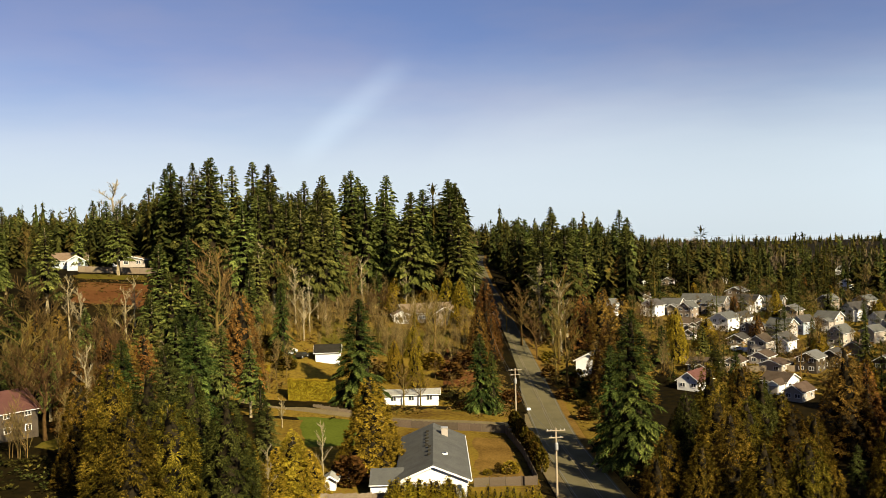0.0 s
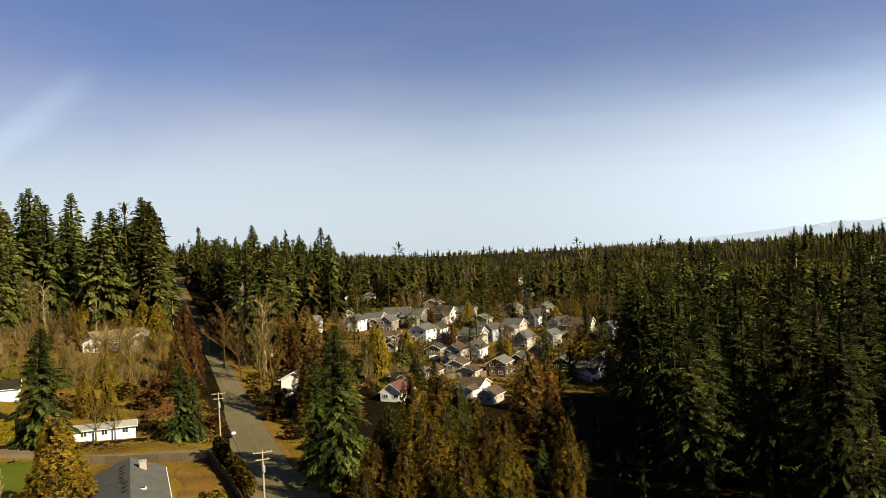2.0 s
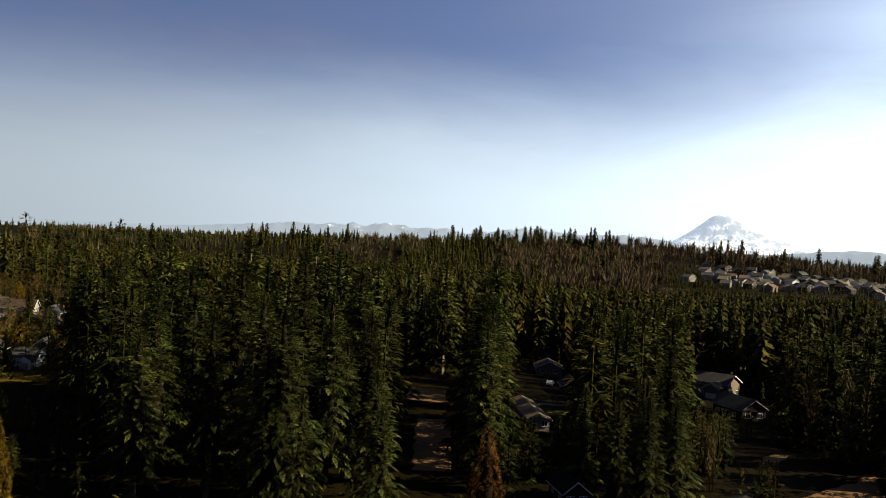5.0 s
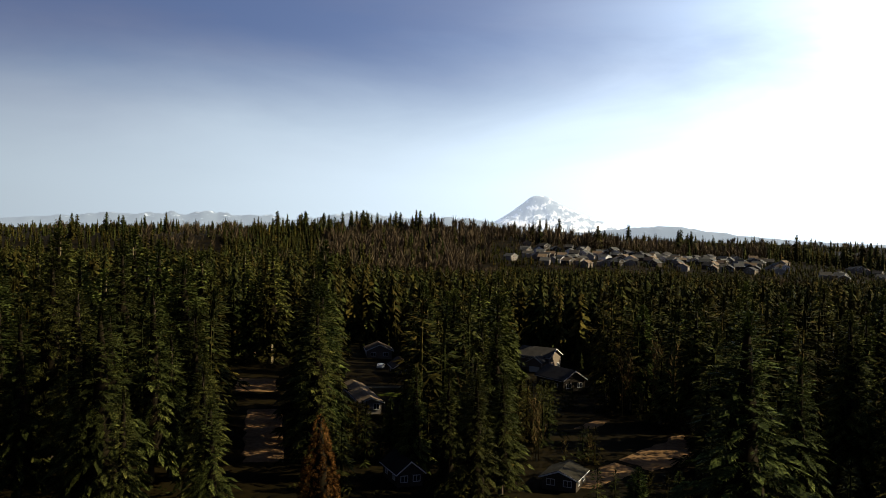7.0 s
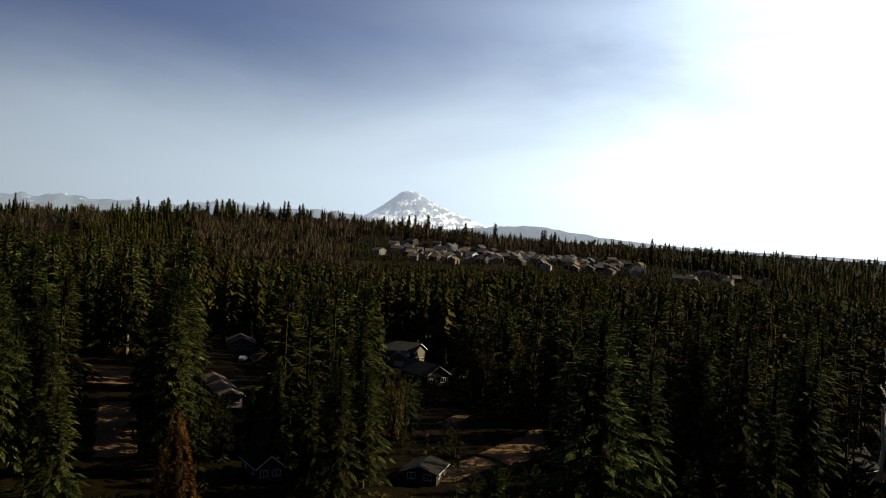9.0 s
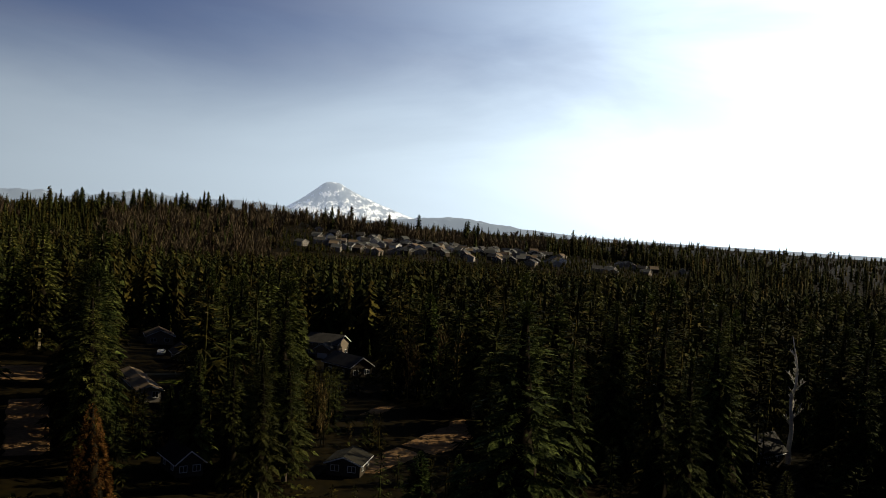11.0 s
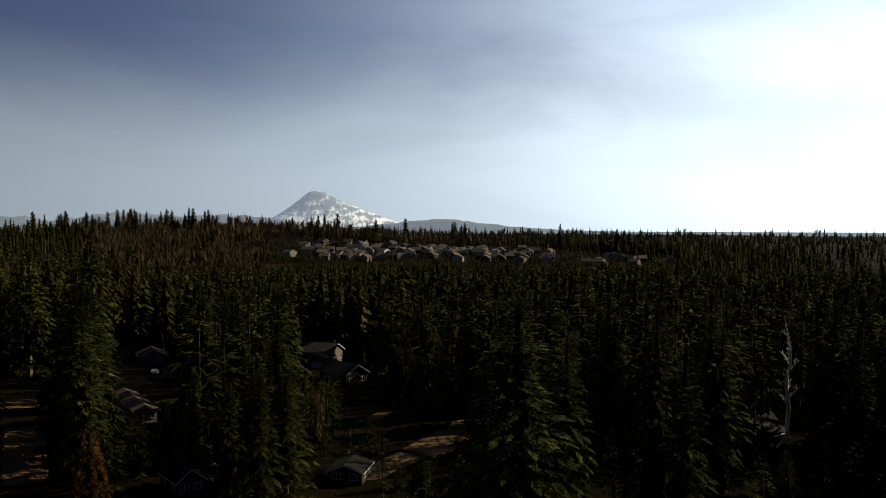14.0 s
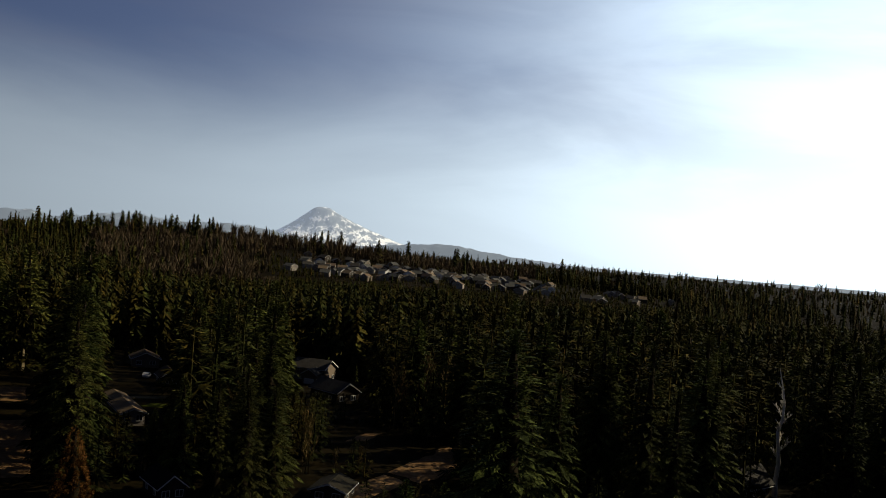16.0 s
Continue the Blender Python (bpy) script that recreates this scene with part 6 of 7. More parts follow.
patch("lawn", [(0, 196), (15, 196), (15, 216), (-2, 216)], LAWN, 0.05, "rough winter grass beside the road", "lawn")
patch("lawn", [(-22, 246), (2, 250), (4, 286), (-20, 284)], LAWN, 0.06, "winter lawn before the tan house", "lawn")
patch("bank", [(-2, 214), (9, 212), (10, 262), (-2, 262)], REDSOIL, 0.04, "red-brown bank of dead bracken", "bank")
patch("bank", [(-112, 262), (-88, 262), (-98, 300), (-124, 300)], REDSOIL, 0.05, "red-brown cleared bank below the hill house", "bank")
patch("lawn", [(-128, 303), (-100, 305), (-104, 314), (-130, 313)], LAWN, 0.05, "strip of lawn below a board fence", "lawn")
patch("lawn", [(-75, 158), (-70, 156), (-66, 178), (-72, 178)], LAWN, 0.05, "patch of lawn beside the red-roofed house", "lawn")
strip("driveway", [(-46, 199), (-36, 196), (-21, 191.5), (-12, 189), (2, 186.5), (15, 184.5)], -2.0, 2.0, GRAVEL, 0.07, "pale gravel driveway leading to the road", "driveway", 3)
strip("lane", [(-13, 186), (2, 182.6), (14, 180.2)], -1.3, 1.3, SHADE, 0.06, "dark track behind the yard fence", "track", 3)


# ---- board fences ----
def board_fence(points, height=1.8, label="weathered wooden board fence", material=FENCE, board=0.30):
    ob = thing("board_fence", *points[0], 0, label, "fence")
    z0 = ground_z(*points[0])
    for (x0, y0), (x1, y1) in zip(points, points[1:]):
        n = max(1, round(math.hypot(x1 - x0, y1 - y0) / 2.4))
        turn = math.degrees(math.atan2(y1 - y0, x1 - x0))
        seg = math.hypot(x1 - x0, y1 - y0) / n
        for k in range(n):
            u = (k + 0.5) / n
            x, y = x0 + (x1 - x0) * u, y0 + (y1 - y0) * u
            m, outline = int(seg / board), []
            for i in range(m):
                top = height + 0.04 * math.sin(i * 2.1 + k)
                outline += [(-seg / 2 + seg * i / m, top), (-seg / 2 + seg * (i + 0.86) / m, top), (-seg / 2 + seg * (i + 0.9) / m, top - 0.08)]
            bm = prism([(-seg / 2, 0)] + outline + [(seg / 2, height - 0.08), (seg / 2, 0)], -0.02, 0.02)
            p = part("fence_panel", bm, material, ob)
            p.matrix_basis = pose(x - points[0][0], y - points[0][1], ground_z(x, y) - z0, 0, 0, turn)
            q = part("post", block(0.12, 0.12, height + 0.35, (0, 0, -0.2), 0.02), material, ob)
            q.matrix_basis = pose(x - points[0][0] - math.cos(radians(turn)) * seg / 2, y - points[0][1] - math.sin(radians(turn)) * seg / 2, ground_z(x, y) - z0, 0, 0, turn)
    return ob


board_fence([(-12.5, 183.2), (2, 179.2), (11.4, 177.2)], 1.7, "dark board fence behind a brown yard", DARKFENCE)
board_fence([(11.4, 177.2), (13.4, 160), (14.0, 141)], 1.7, "dark board fence along a hedge", DARKFENCE)
board_fence([(14.0, 141), (3.8, 140)], 1.6, "dark board fence closing the yard", DARKFENCE)
board_fence([(-20, 192.8), (-30, 197.5)], 0.9, "low pale board fence beside a gravel drive")
board_fence([(-130, 316), (-104, 317), (-99, 312)], 2.2, "long pale board fence on the hilltop")
board_fence([(62, 247), (78, 246), (94, 240)], 1.8, "tan board fence behind the estate gardens")
board_fence([(72, 233), (92, 231)], 1.8, "tan board fence between estate gardens")
board_fence([(-20.5, 131.0), (-9.5, 132.6)], 1.6, "pinkish tan board fence beside the white wing")
patch("lawn", [(70, 250), (92, 246), (94, 262), (72, 268)], LAWN, 0.05, "brownish lawn between estate gardens", "lawn")
patch("estate_street", [(58, 214), (122, 192), (165, 296), (66, 356)], MEADOW, 0.04, "dry brown yards and paving of the estate", "yard", 40)
patch("estate_street", [(70, 361), (130, 300), (190, 420), (120, 470)], LAWN, 0.04, "dry grass yards of the upper estate", "yard", 24)


# ---- hedges ----
def hedge_bush(x, y, h, w, key, label, category="hedge"):
    ob = thing("hedge_bush", x, y, (x * 77 + y * 31) % 360, label, category, "hedge bushes")
    c = new("crown", BUSH[key])
    c.parent = ob
    c.scale = (w, w, h)
    st = new("stem", STEM)
    st.parent = ob
    st.scale = (1, 1, h * 0.5)
    return ob


def bush_mesh(name, seed, material, sprays=240):
    """A rounded upright bush one metre high and one wide, of many small sprays."""
    rng = random.Random(seed)
    v, f = [], []
    for k in range(sprays):
        u = rng.random() ** 0.8
        a = rng.uniform(0, 6.28)
        rad = 0.5 * (math.sin(math.pi * min(1, 0.18 + 0.82 * u)) ** 0.55) * rng.uniform(0.7, 1.06)
        p = Vector((math.cos(a) * rad, math.sin(a) * rad, u))
        out = Vector((math.cos(a), math.sin(a), rng.uniform(-0.2, 1.1))).normalized()
        cross = out.cross(Vector((0, 0, 1))).normalized()
        kite(v, f, p - out * 0.06, out, (cross + Vector((0, 0, rng.uniform(-0.6, 0.6)))).normalized(), 0.26, 0.08, 0.02)
        kite(v, f, p - out * 0.05, (out + cross * rng.uniform(-1, 1)).normalized(), Vector((0, 0, 1)), 0.21, 0.065, 0.02)
    return raw_mesh(name, v, f, material)


BUSH = {"cedar": bush_mesh("hedge_crown", 1, CEDAR), "gold": bush_mesh("gold_bush_crown", 2, GOLD), "rust": bush_mesh("rust_bush_crown", 3, RUST), "fir": bush_mesh("green_bush_crown", 4, FIR)}
STEM = trunk_mesh("hedge_stem", 5, 1.0, 0.08, BARK)
for k in range(13):
    u = k / 12
    hedge_bush(13.6 + 2.2 * u + 0.3 * math.sin(k * 3), 182 - 33 * u, 3.5 + 0.4 * math.sin(k * 2.2), 2.1, "cedar", "tall narrow olive cedar of a hedge row along the road")


def clipped_hedge(x0, y0, x1, y1, h, d, seed, label):
    """A squared hedge: a dense heart under a coat of small upright sprays."""
    rng = random.Random(seed)
    length, z0 = math.hypot(x1 - x0, y1 - y0), ground_z(x0, y0)
    ob = thing("clipped_hedge", x0, y0, math.degrees(math.atan2(y1 - y0, x1 - x0)), label, "hedge")
    tilt = (ground_z(x1, y1) - z0) / length
    part("heart", prism([(0, -0.6), (length, tilt * length - 0.6), (length, tilt * length + h - 0.15), (0, h - 0.15)], -d / 2 + 0.15, d / 2 - 0.15), OLIVE, ob)
    v, f = [], []
    for k in range(int(length * (h + d) * 34)):
        u, q = rng.uniform(0, length), rng.random() * (2 * h + d)
        if q < 2 * h:
            p, out = Vector((u, -d / 2 if q < h else d / 2, q % h)), Vector((0, -0.6 if q < h else 0.6, 0.8))
        else:
            p, out = Vector((u, q - 2 * h - d / 2, h - 0.1 + 0.12 * math.sin(u * 2.3))), Vector((rng.uniform(-0.4, 0.4), rng.uniform(-0.5, 0.5), 1))
        p.z += tilt * u
        out = (out + Vector((rng.uniform(-0.5, 0.5), rng.uniform(-0.3, 0.3), rng.uniform(-0.3, 0.3)))).normalized()
        kite(v, f, p - out * 0.16, out, out.orthogonal().normalized(), 0.42, 0.12, 0.0)
    c = new("foliage", raw_mesh("hedge_foliage", v, f, OLIVE))
    c.parent = ob
    return ob


clipped_hedge(-36.2, 201.5, -25.6, 203.4, 4.6, 2.4, 31, "tall squared olive gold hedge above a gravel drive")
clipped_hedge(-45.5, 210.5, -42.0, 211.0, 3.8, 2.2, 32, "short squared olive gold hedge in the shade of a cedar")
for k in range(12):
    tree("spire", -8.6 + k * 0.84, 130.2 + 0.25 * math.sin(k * 2.1), 4.2 + 0.45 * math.sin(k * 2.7), 1.5, "", "conifer hedge before the gable")
for k in range(13):
    tree("spire", 1.9 + k * 0.92, 129.4 - 0.12 * k, 3.3 + 0.5 * math.sin(k * 1.9), 1.05, "small dark olive conifer of a hedge row", "conifer hedge before the yard")
for x, y, h, w, key in ((10.2, 148, 2.0, 2.8, "gold"), (8.2, 148.4, 1.7, 1.3, "rust"), (6.3, 147, 1.0, 1.5, "gold"), (-12, 152, 4, 4, "rust"), (-16, 141, 4.5, 5, "rust"), (8, 206, 2.5, 4, "gold"), (11, 200, 2.2, 3.5, "rust"),
                        (4, 200, 2, 3.4, "rust"), (15, 206, 3, 4, "rust"), (28, 210, 2.5, 4, "rust"), (27, 232, 3, 4, "rust"), (30, 190, 2.6, 4, "rust"), (29, 250, 3, 4, "gold"), (-44, 226, 3, 5, "cedar"), (-40, 221, 3, 5, "cedar"), (-48, 234, 3.5, 5, "cedar"), (1, 226, 4, 6, "rust"), (5, 236, 4, 6, "rust"), (-4, 236, 4, 6, "gold")):
    hedge_bush(x, y, h, w, key, "rounded winter shrub on rough grass", "shrub")

for k in range(26):
    hedge_bush(33.5 + 3.0 * math.sin(k * 4.1) + 0.02 * k, 146 + 3.6 * k, 1.2 + 1.4 * abs(math.sin(k * 1.7)), 3.0 + 1.2 * math.sin(k * 2.9), ("fir", "rust", "fir", "cedar")[k % 4], "dense shrub on the verge east of the road", "shrub")

# ---- the other houses west of the road ----
shed = house(-31.0, 233.5, 94, 6.4, 6.2, 2.5, 1.5, "ROOFBLACK", "WHITE", label="small white garage with dark roof on a lawn", sides=False)
part("garage_door", block(0.10, 4.4, 2.1, (-3.23, 0, 0), 0.02), WHITE, shed, "pale panelled garage door")
house(-8.3, 205.2, 92, 4.4, 12.4, 2.4, 0.7, "MOSSROOF", "WHITE", label="low white mobile home with mossy pale roof")
house(38.5, 232.5, -25, 7.0, 8.0, 4.6, 1.8, "ROOFDARK", "WHITE", storeys=2, label="white two-storey house half hidden by bare trees")
cross_house(-6.5, 298, 14, 17.0, 10.0, 3.0, 2.6, "ROOFTAN", "TAN", storeys=1, garage=False, label="broad tan house with weathered tan roof behind bare trees")
porch = house(-14.5, 291, 10, 5.0, 5.0, 2.7, 1.2, "ROOFTAN", "WHITE", label="small white open porch building beside the tan house", sides=False)
# dark walls and dimmed red roof stand in for the shadow over this house
house(-84, 164, -35, 9.0, 12.0, 5.0, 3.0, "ROOFRED", "SHADE", storeys=2, label="tall dark house with red roof and white trim")
hilltop = cross_house(-138, 326, 20, 14.0, 9.0, 3.0, 2.4, "ROOFTAN", "BLUEGREY", storeys=1, label="pale blue hilltop house with weathered tan roof")
house(-116, 334, 5, 9.0, 7.0, 2.6, 1.2, "ROOFTAN", "CREAM", label="cream open carport on the hilltop beside a fence", sides=False)


# ---- utility poles and cables ----
def utility_pole(x, y, h, turn, transformer=False):
    ob = thing("utility_pole", x, y, turn, "weathered wooden utility pole with crossarm beside the road" + (" and transformer" if transformer else ""), "utility pole", "poles along the road")
    part("pole", tube([(0, 0, -1), (0, 0, h * 0.5), (0.03, 0, h)], [0.19, 0.16, 0.12], 10), POLEWOOD, ob)
    for k, z in enumerate((h - 0.45, h - 1.5)[: 2 if transformer else 1]):
        arm = part("crossarm", block(2.9 - 0.7 * k, 0.12, 0.14, (0, -0.17, z), 0.015), POLEWOOD, ob)
        for s in (-1.3, -0.75, 0.75, 1.3):
            if abs(s) < 1.4 - 0.35 * k:
                part("insulator", tube([(s, -0.17, z + 0.13), (s, -0.17, z + 0.20), (s, -0.17, z + 0.30)], [0.05, 0.075, 0.04], 8), METAL, arm)
    if transformer:
        tank = part("transformer", tube([(0.0, -0.45, h - 3.3), (0.0, -0.45, h - 3.2), (0.0, -0.45, h - 2.3), (0.0, -0.45, h - 2.2)], [0.20, 0.27, 0.27, 0.18], 12), METAL, ob)
        part("bushing", tube([(0.1, -0.45, h - 2.22), (0.1, -0.45, h - 1.95)], [0.05, 0.03], 6), METAL, tank)
    return ob


POLES = [(16.3, 134.5, 10.6), (14.9, 193.0, 10.8), (13.2, 262.0, 10.5), (11.5, 338.0, 10.5), (10.8, 420.0, 10.5)]
for k, (x, y, h) in enumerate(POLES):
    utility_pole(x, y, h, 4, k in (0, 1))
for k, ((x0, y0, h0), (x1, y1, h1)) in enumerate(zip(POLES, POLES[1:])):
    span = thing("power_cable", x0, y0, 0, "thin dark power cables sagging between poles", "cable", "cables along the road")
    z0 = ground_z(x0, y0)
    for s, dz in ((-1.3, -0.15), (1.3, -0.15), (0.1, -4.2)):
        pts = []
        for i in range(13):
            u = i / 12
            pts.append((s + (x1 - x0) * u, (y1 - y0) * u - 0.17, h0 + dz + (ground_z(x1, y1) + h1 - z0 - h0) * u - 5.6 * u * (1 - u)))
        part("wire", tube(pts, [0.018] * 13, 3), WIRE, span)
mail = thing("mailbox", 18.0, 196.5, 0, "pale metal mailbox on a wooden post", "mailbox")
part("post", block(0.1, 0.1, 1.1, (0, 0, -0.1), 0.01), POLEWOOD, mail)
part("box", prism([(-0.45, 1.0), (0.45, 1.0), (0.45, 1.35), (0.3, 1.5), (-0.3, 1.5), (-0.45, 1.35)], -0.25, 0.25), WHITE, mail)


# ---- parked cars ----
def parked_car(x, y, turn, label, paint=None):
    ob = thing("car", x, y, turn, label, "car", "", 0.2)
    body = part("body", prism([(-2.2, 0.35), (2.2, 0.35), (2.25, 0.75), (2.1, 0.92), (1.1, 1.0), (0.5, 1.45), (-1.3, 1.48), (-1.9, 1.0), (-2.2, 0.9)], -0.85, 0.85), paint or CARPAINT, ob)
    for s in (-1, 1):
        part("side_window", prism([(-1.45, 1.0), (0.75, 1.0), (0.4, 1.38), (-1.2, 1.40)], s * 0.855 - 0.01, s * 0.855 + 0.01), GLASS, body)
        for wx in (-1.35, 1.4):
            wheel = part("wheel", tube([(wx, s * 0.62, 0.33), (wx, s * 0.86, 0.33)], [0.33, 0.33], 14), TYRE, ob)
            part("rim", tube([(wx, s * 0.865, 0.33), (wx, s * 0.885, 0.33)], [0.2, 0.18], 10), METAL, wheel)
    return ob


parked_car(-37.5, 231.5, 70, "dark car parked beside a small white garage", ROOFBLACK)
parked_car(-40.5, 233.0, 80, "silver car parked beside a small white garage")
parked_car(86, 262, 20, "white car parked in an estate driveway", WHITE)
parked_car(89, 259, 25, "silver car parked in an estate driveway")
parked_car(228, 131, 20, "pale car parked beneath tall firs", WHITE)
parked_car(233, 128.5, 22, "silver car parked beneath tall firs")
parked_car(238, 126, 25, "pale car parked beneath tall firs", WHITE)
parked_car(-122, 327, 15, "white car parked on the hilltop by a fence", WHITE)

# ---- firs that shade the gravel drive ----
for k in range(11):
    if k % 4 != 2:
        q, b = 140 + 9.5 * k, radians(56.0 + 0.3 * math.sin(k * 1.9))
        tree("fir", q * math.sin(b), q * math.cos(b), 28 + 3 * math.sin(k * 2.3))

# ---- clearings among the firs ----
patch("clearing", [(115, 92), (119, 86), (155, 113), (150, 119)], DRIVE, 0.05, "tan gravel drive striped by tree shadows", "driveway", 20)
patch("clearing", [(163, 133), (170, 125), (188, 139), (181, 147)], DRIVE, 0.05, "dry tan clearing under tall firs", "clearing", 12)
patch("clearing", [(151.3, 39.4), (146.9, 32), (160, 27.5), (181, 33.5)], DRIVE, 0.05, "dry tan clearing striped by tree shadows", "clearing", 18)
patch("clearing", [(129, 44), (131.5, 38.5), (147, 33), (151, 39.5)], DRIVE, 0.05, "dry tan track flecked by sun between firs", "clearing", 14)
patch("clearing", [(171, 54), (174, 50), (184, 49), (183, 52.5)], DRIVE, 0.05, "small dry clearing among firs", "clearing")
strip("driveway", [(180, 123), (189, 115.7), (198, 108), (204, 102)], -1.6, 1.6, GRAVEL, 0.06, "pale paved drive between firs", "driveway", 3)
patch("lawn", [(181, 106), (184, 100), (190, 100), (188, 106)], GREEN, 0.05, "bright green strip of lawn between firs", "lawn")


# ---- woods ----
# open ground: bearings from and to, and the stretch of distance on which no tree grows of itself
OPEN = [(-14, 9.6, 0, 262), (-6, 5, 0, 306), (9.6, 31.0, 0, 345), (-26, -16, 275, 330)]
BUILT = [(o.matrix_world.translation.x, o.matrix_world.translation.y) for o in scene.objects if o.parent is None and o.get("category") == "house"]


def free_ground(x, y):
    a, r = math.degrees(math.atan2(x, y)), math.hypot(x, y)
    if r < 95 or any(a0 < a < a1 and near < r < reach for a0, a1, near, reach in OPEN):
        return False
    if r < 600 and abs(x - 19.5) < 8.5 and y > 0:
        return False
    return all((x - hx) ** 2 + (y - hy) ** 2 > 64 for hx, hy in BUILT)


wood = random.Random(11)
# firs that stand near enough to be told apart
count, taken = 0, []
for _ in range(9000):
    if count >= 205:
        break
    a = radians(wood.uniform(-30, 12) if count % 2 == 0 else wood.uniform(30, 112))
    r = math.sqrt(wood.uniform(115 ** 2, 330 ** 2)) if a > 0.4 else math.sqrt(wood.uniform(268 ** 2, 400 ** 2))
    x, y = r * math.sin(a), r * math.cos(a)
    bearing = math.degrees(a)
    h = wood.uniform(24, 34) if bearing > 30 else wood.uniform(28, 42)
    if -6.5 < bearing < 3.5:
        h = wood.uniform(33, 46)
    if bearing < -20:
        h = wood.uniform(17, 26)
    if bearing > 52:
        h = max(10, min(h, 38 - 0.05 * r + wood.uniform(-5, 3) - ground_z(x, y)))
    h = min(h, room(x, y, 3.5))
    if h < 5 or not free_ground(x, y) or (shades(x, y, h) and wood.random() < 0.85) or any((x - tx) ** 2 + (y - ty) ** 2 < 25 for tx, ty in taken):
        continue
    taken.append((x, y))
    pick = wood.random() * (1 if bearing < 40 else 0.91)
    tree(("fir" if r < 200 else "woodfir") if pick < 0.88 else "rust" if pick < 0.92 else "bare", x, y, h if pick < 0.88 else h * 0.6)
    count += 1


def bough_fir(rng, boughs, slim=0.8, bare=0.04, full=0.30):
    """A small-scale fir, one metre high and one wide: a dark ragged heart and single boughs that stand out from it."""
    v, f = [], []
    for z, q in ((bare, 0.20), (0.45, 0.15)):
        for s in range(4):
            a = s * 1.571 + z
            v.append(Vector((math.cos(a) * q, math.sin(a) * q, z)))
    v.append(Vector((0, 0, 0.97)))
    for s in range(4):
        t = (s + 1) % 4
        f += [(s, t, 4 + t), (s, 4 + t, 4 + s), (4 + s, 4 + t, 8)]
    for k in range(boughs):
        u = bare + (0.95 - bare) * ((k + rng.random()) / boughs) ** 0.85
        a = k * 2.39996 + rng.uniform(-0.5, 0.5)
        reach = 0.5 * (1 - u) ** slim * rng.uniform(0.72, 1.2) + 0.035
        out, side = Vector((math.cos(a), math.sin(a), 0)), Vector((-math.sin(a), math.cos(a), rng.uniform(-0.25, 0.25)))
        fall = 0.055 * (1 - u) + 0.02 - 0.09 * max(0, u - 0.7)
        wide = (full * reach + 0.1 * full) * rng.uniform(0.75, 1.25)
        mid = out * reach * 0.58 + Vector((0, 0, u + rng.uniform(-0.01, 0.02)))
        n = len(v)
        v += [out * 0.02 + Vector((0, 0, u + 0.045)), mid + side * wide, out * reach + Vector((0, 0, u - fall)), mid - side * wide]
        f += [(n, n + 1, n + 2), (n, n + 2, n + 3)]
    v += [Vector((0.02, 0, 0.86)), Vector((-0.02, 0.01, 0.86)), Vector((0, 0, 1.02))]
    f.append((len(v) - 3, len(v) - 2, len(v) - 1))
    return np.array([tuple(p) for p in v]), np.array(f)


def soft_bare(rng, sticks):
    """A small-scale leafless crown: many thin upward twigs."""
    v, f = [], []
    for _ in range(sticks):
        a, u = rng.uniform(0, 6.28), rng.uniform(0.05, 0.6)
        p = Vector((math.cos(a) * 0.22 * u, math.sin(a) * 0.22 * u, u))
        q = p + Vector((math.cos(a) * rng.uniform(0.05, 0.4), math.sin(a) * rng.uniform(0.05, 0.4), rng.uniform(0.2, 0.42)))
        side = Vector((-math.sin(a), math.cos(a), 0)) * 0.03
        k = len(v)
        v += [p - side, p + side, q]
        f.append((k, k + 1, k + 2))
    return np.array([tuple(p) for p in v]), np.array(f)


def fine_bare(rng, limbs, twigs):
    """A leafless tree seen nearer by: a thin trunk, rising limbs and many fine twigs, one metre high and one wide."""
    v, f = [], []

    def sliver(p, q, wide):
        side = (q - p).cross(Vector((rng.uniform(-1, 1), rng.uniform(-1, 1), 0.3))).normalized() * wide
        k = len(v)
        v.extend([p - side, p + side, q])
        f.append((k, k + 1, k + 2))

    for s in range(rng.choice((1, 1, 2, 3))):
        foot, head = Vector((rng.uniform(-0.1, 0.1), rng.uniform(-0.1, 0.1), 0)), Vector((rng.uniform(-0.12, 0.12), rng.uniform(-0.12, 0.12), rng.uniform(0.8, 1.0)))
        sliver(foot, head, 0.013)
        sliver(foot, head, 0.013)
        for i in range(limbs):
            u, a = rng.uniform(0.25, 0.9), rng.uniform(0, 6.28)
            p = foot.lerp(head, u)
            q = p + Vector((math.cos(a), math.sin(a), rng.uniform(0.7, 1.8))) * rng.uniform(0.14, 0.30) * (1.25 - u)
            sliver(p, q, 0.008)
            for t in range(twigs):
                b = rng.uniform(0, 6.28)
                c = p.lerp(q, rng.uniform(0.3, 1.0))
                sliver(c, c + Vector((math.cos(b), math.sin(b), rng.uniform(0.3, 1.6))) * rng.uniform(0.05, 0.13), 0.006)
    return np.array([tuple(p) for p in v]), np.array(f)


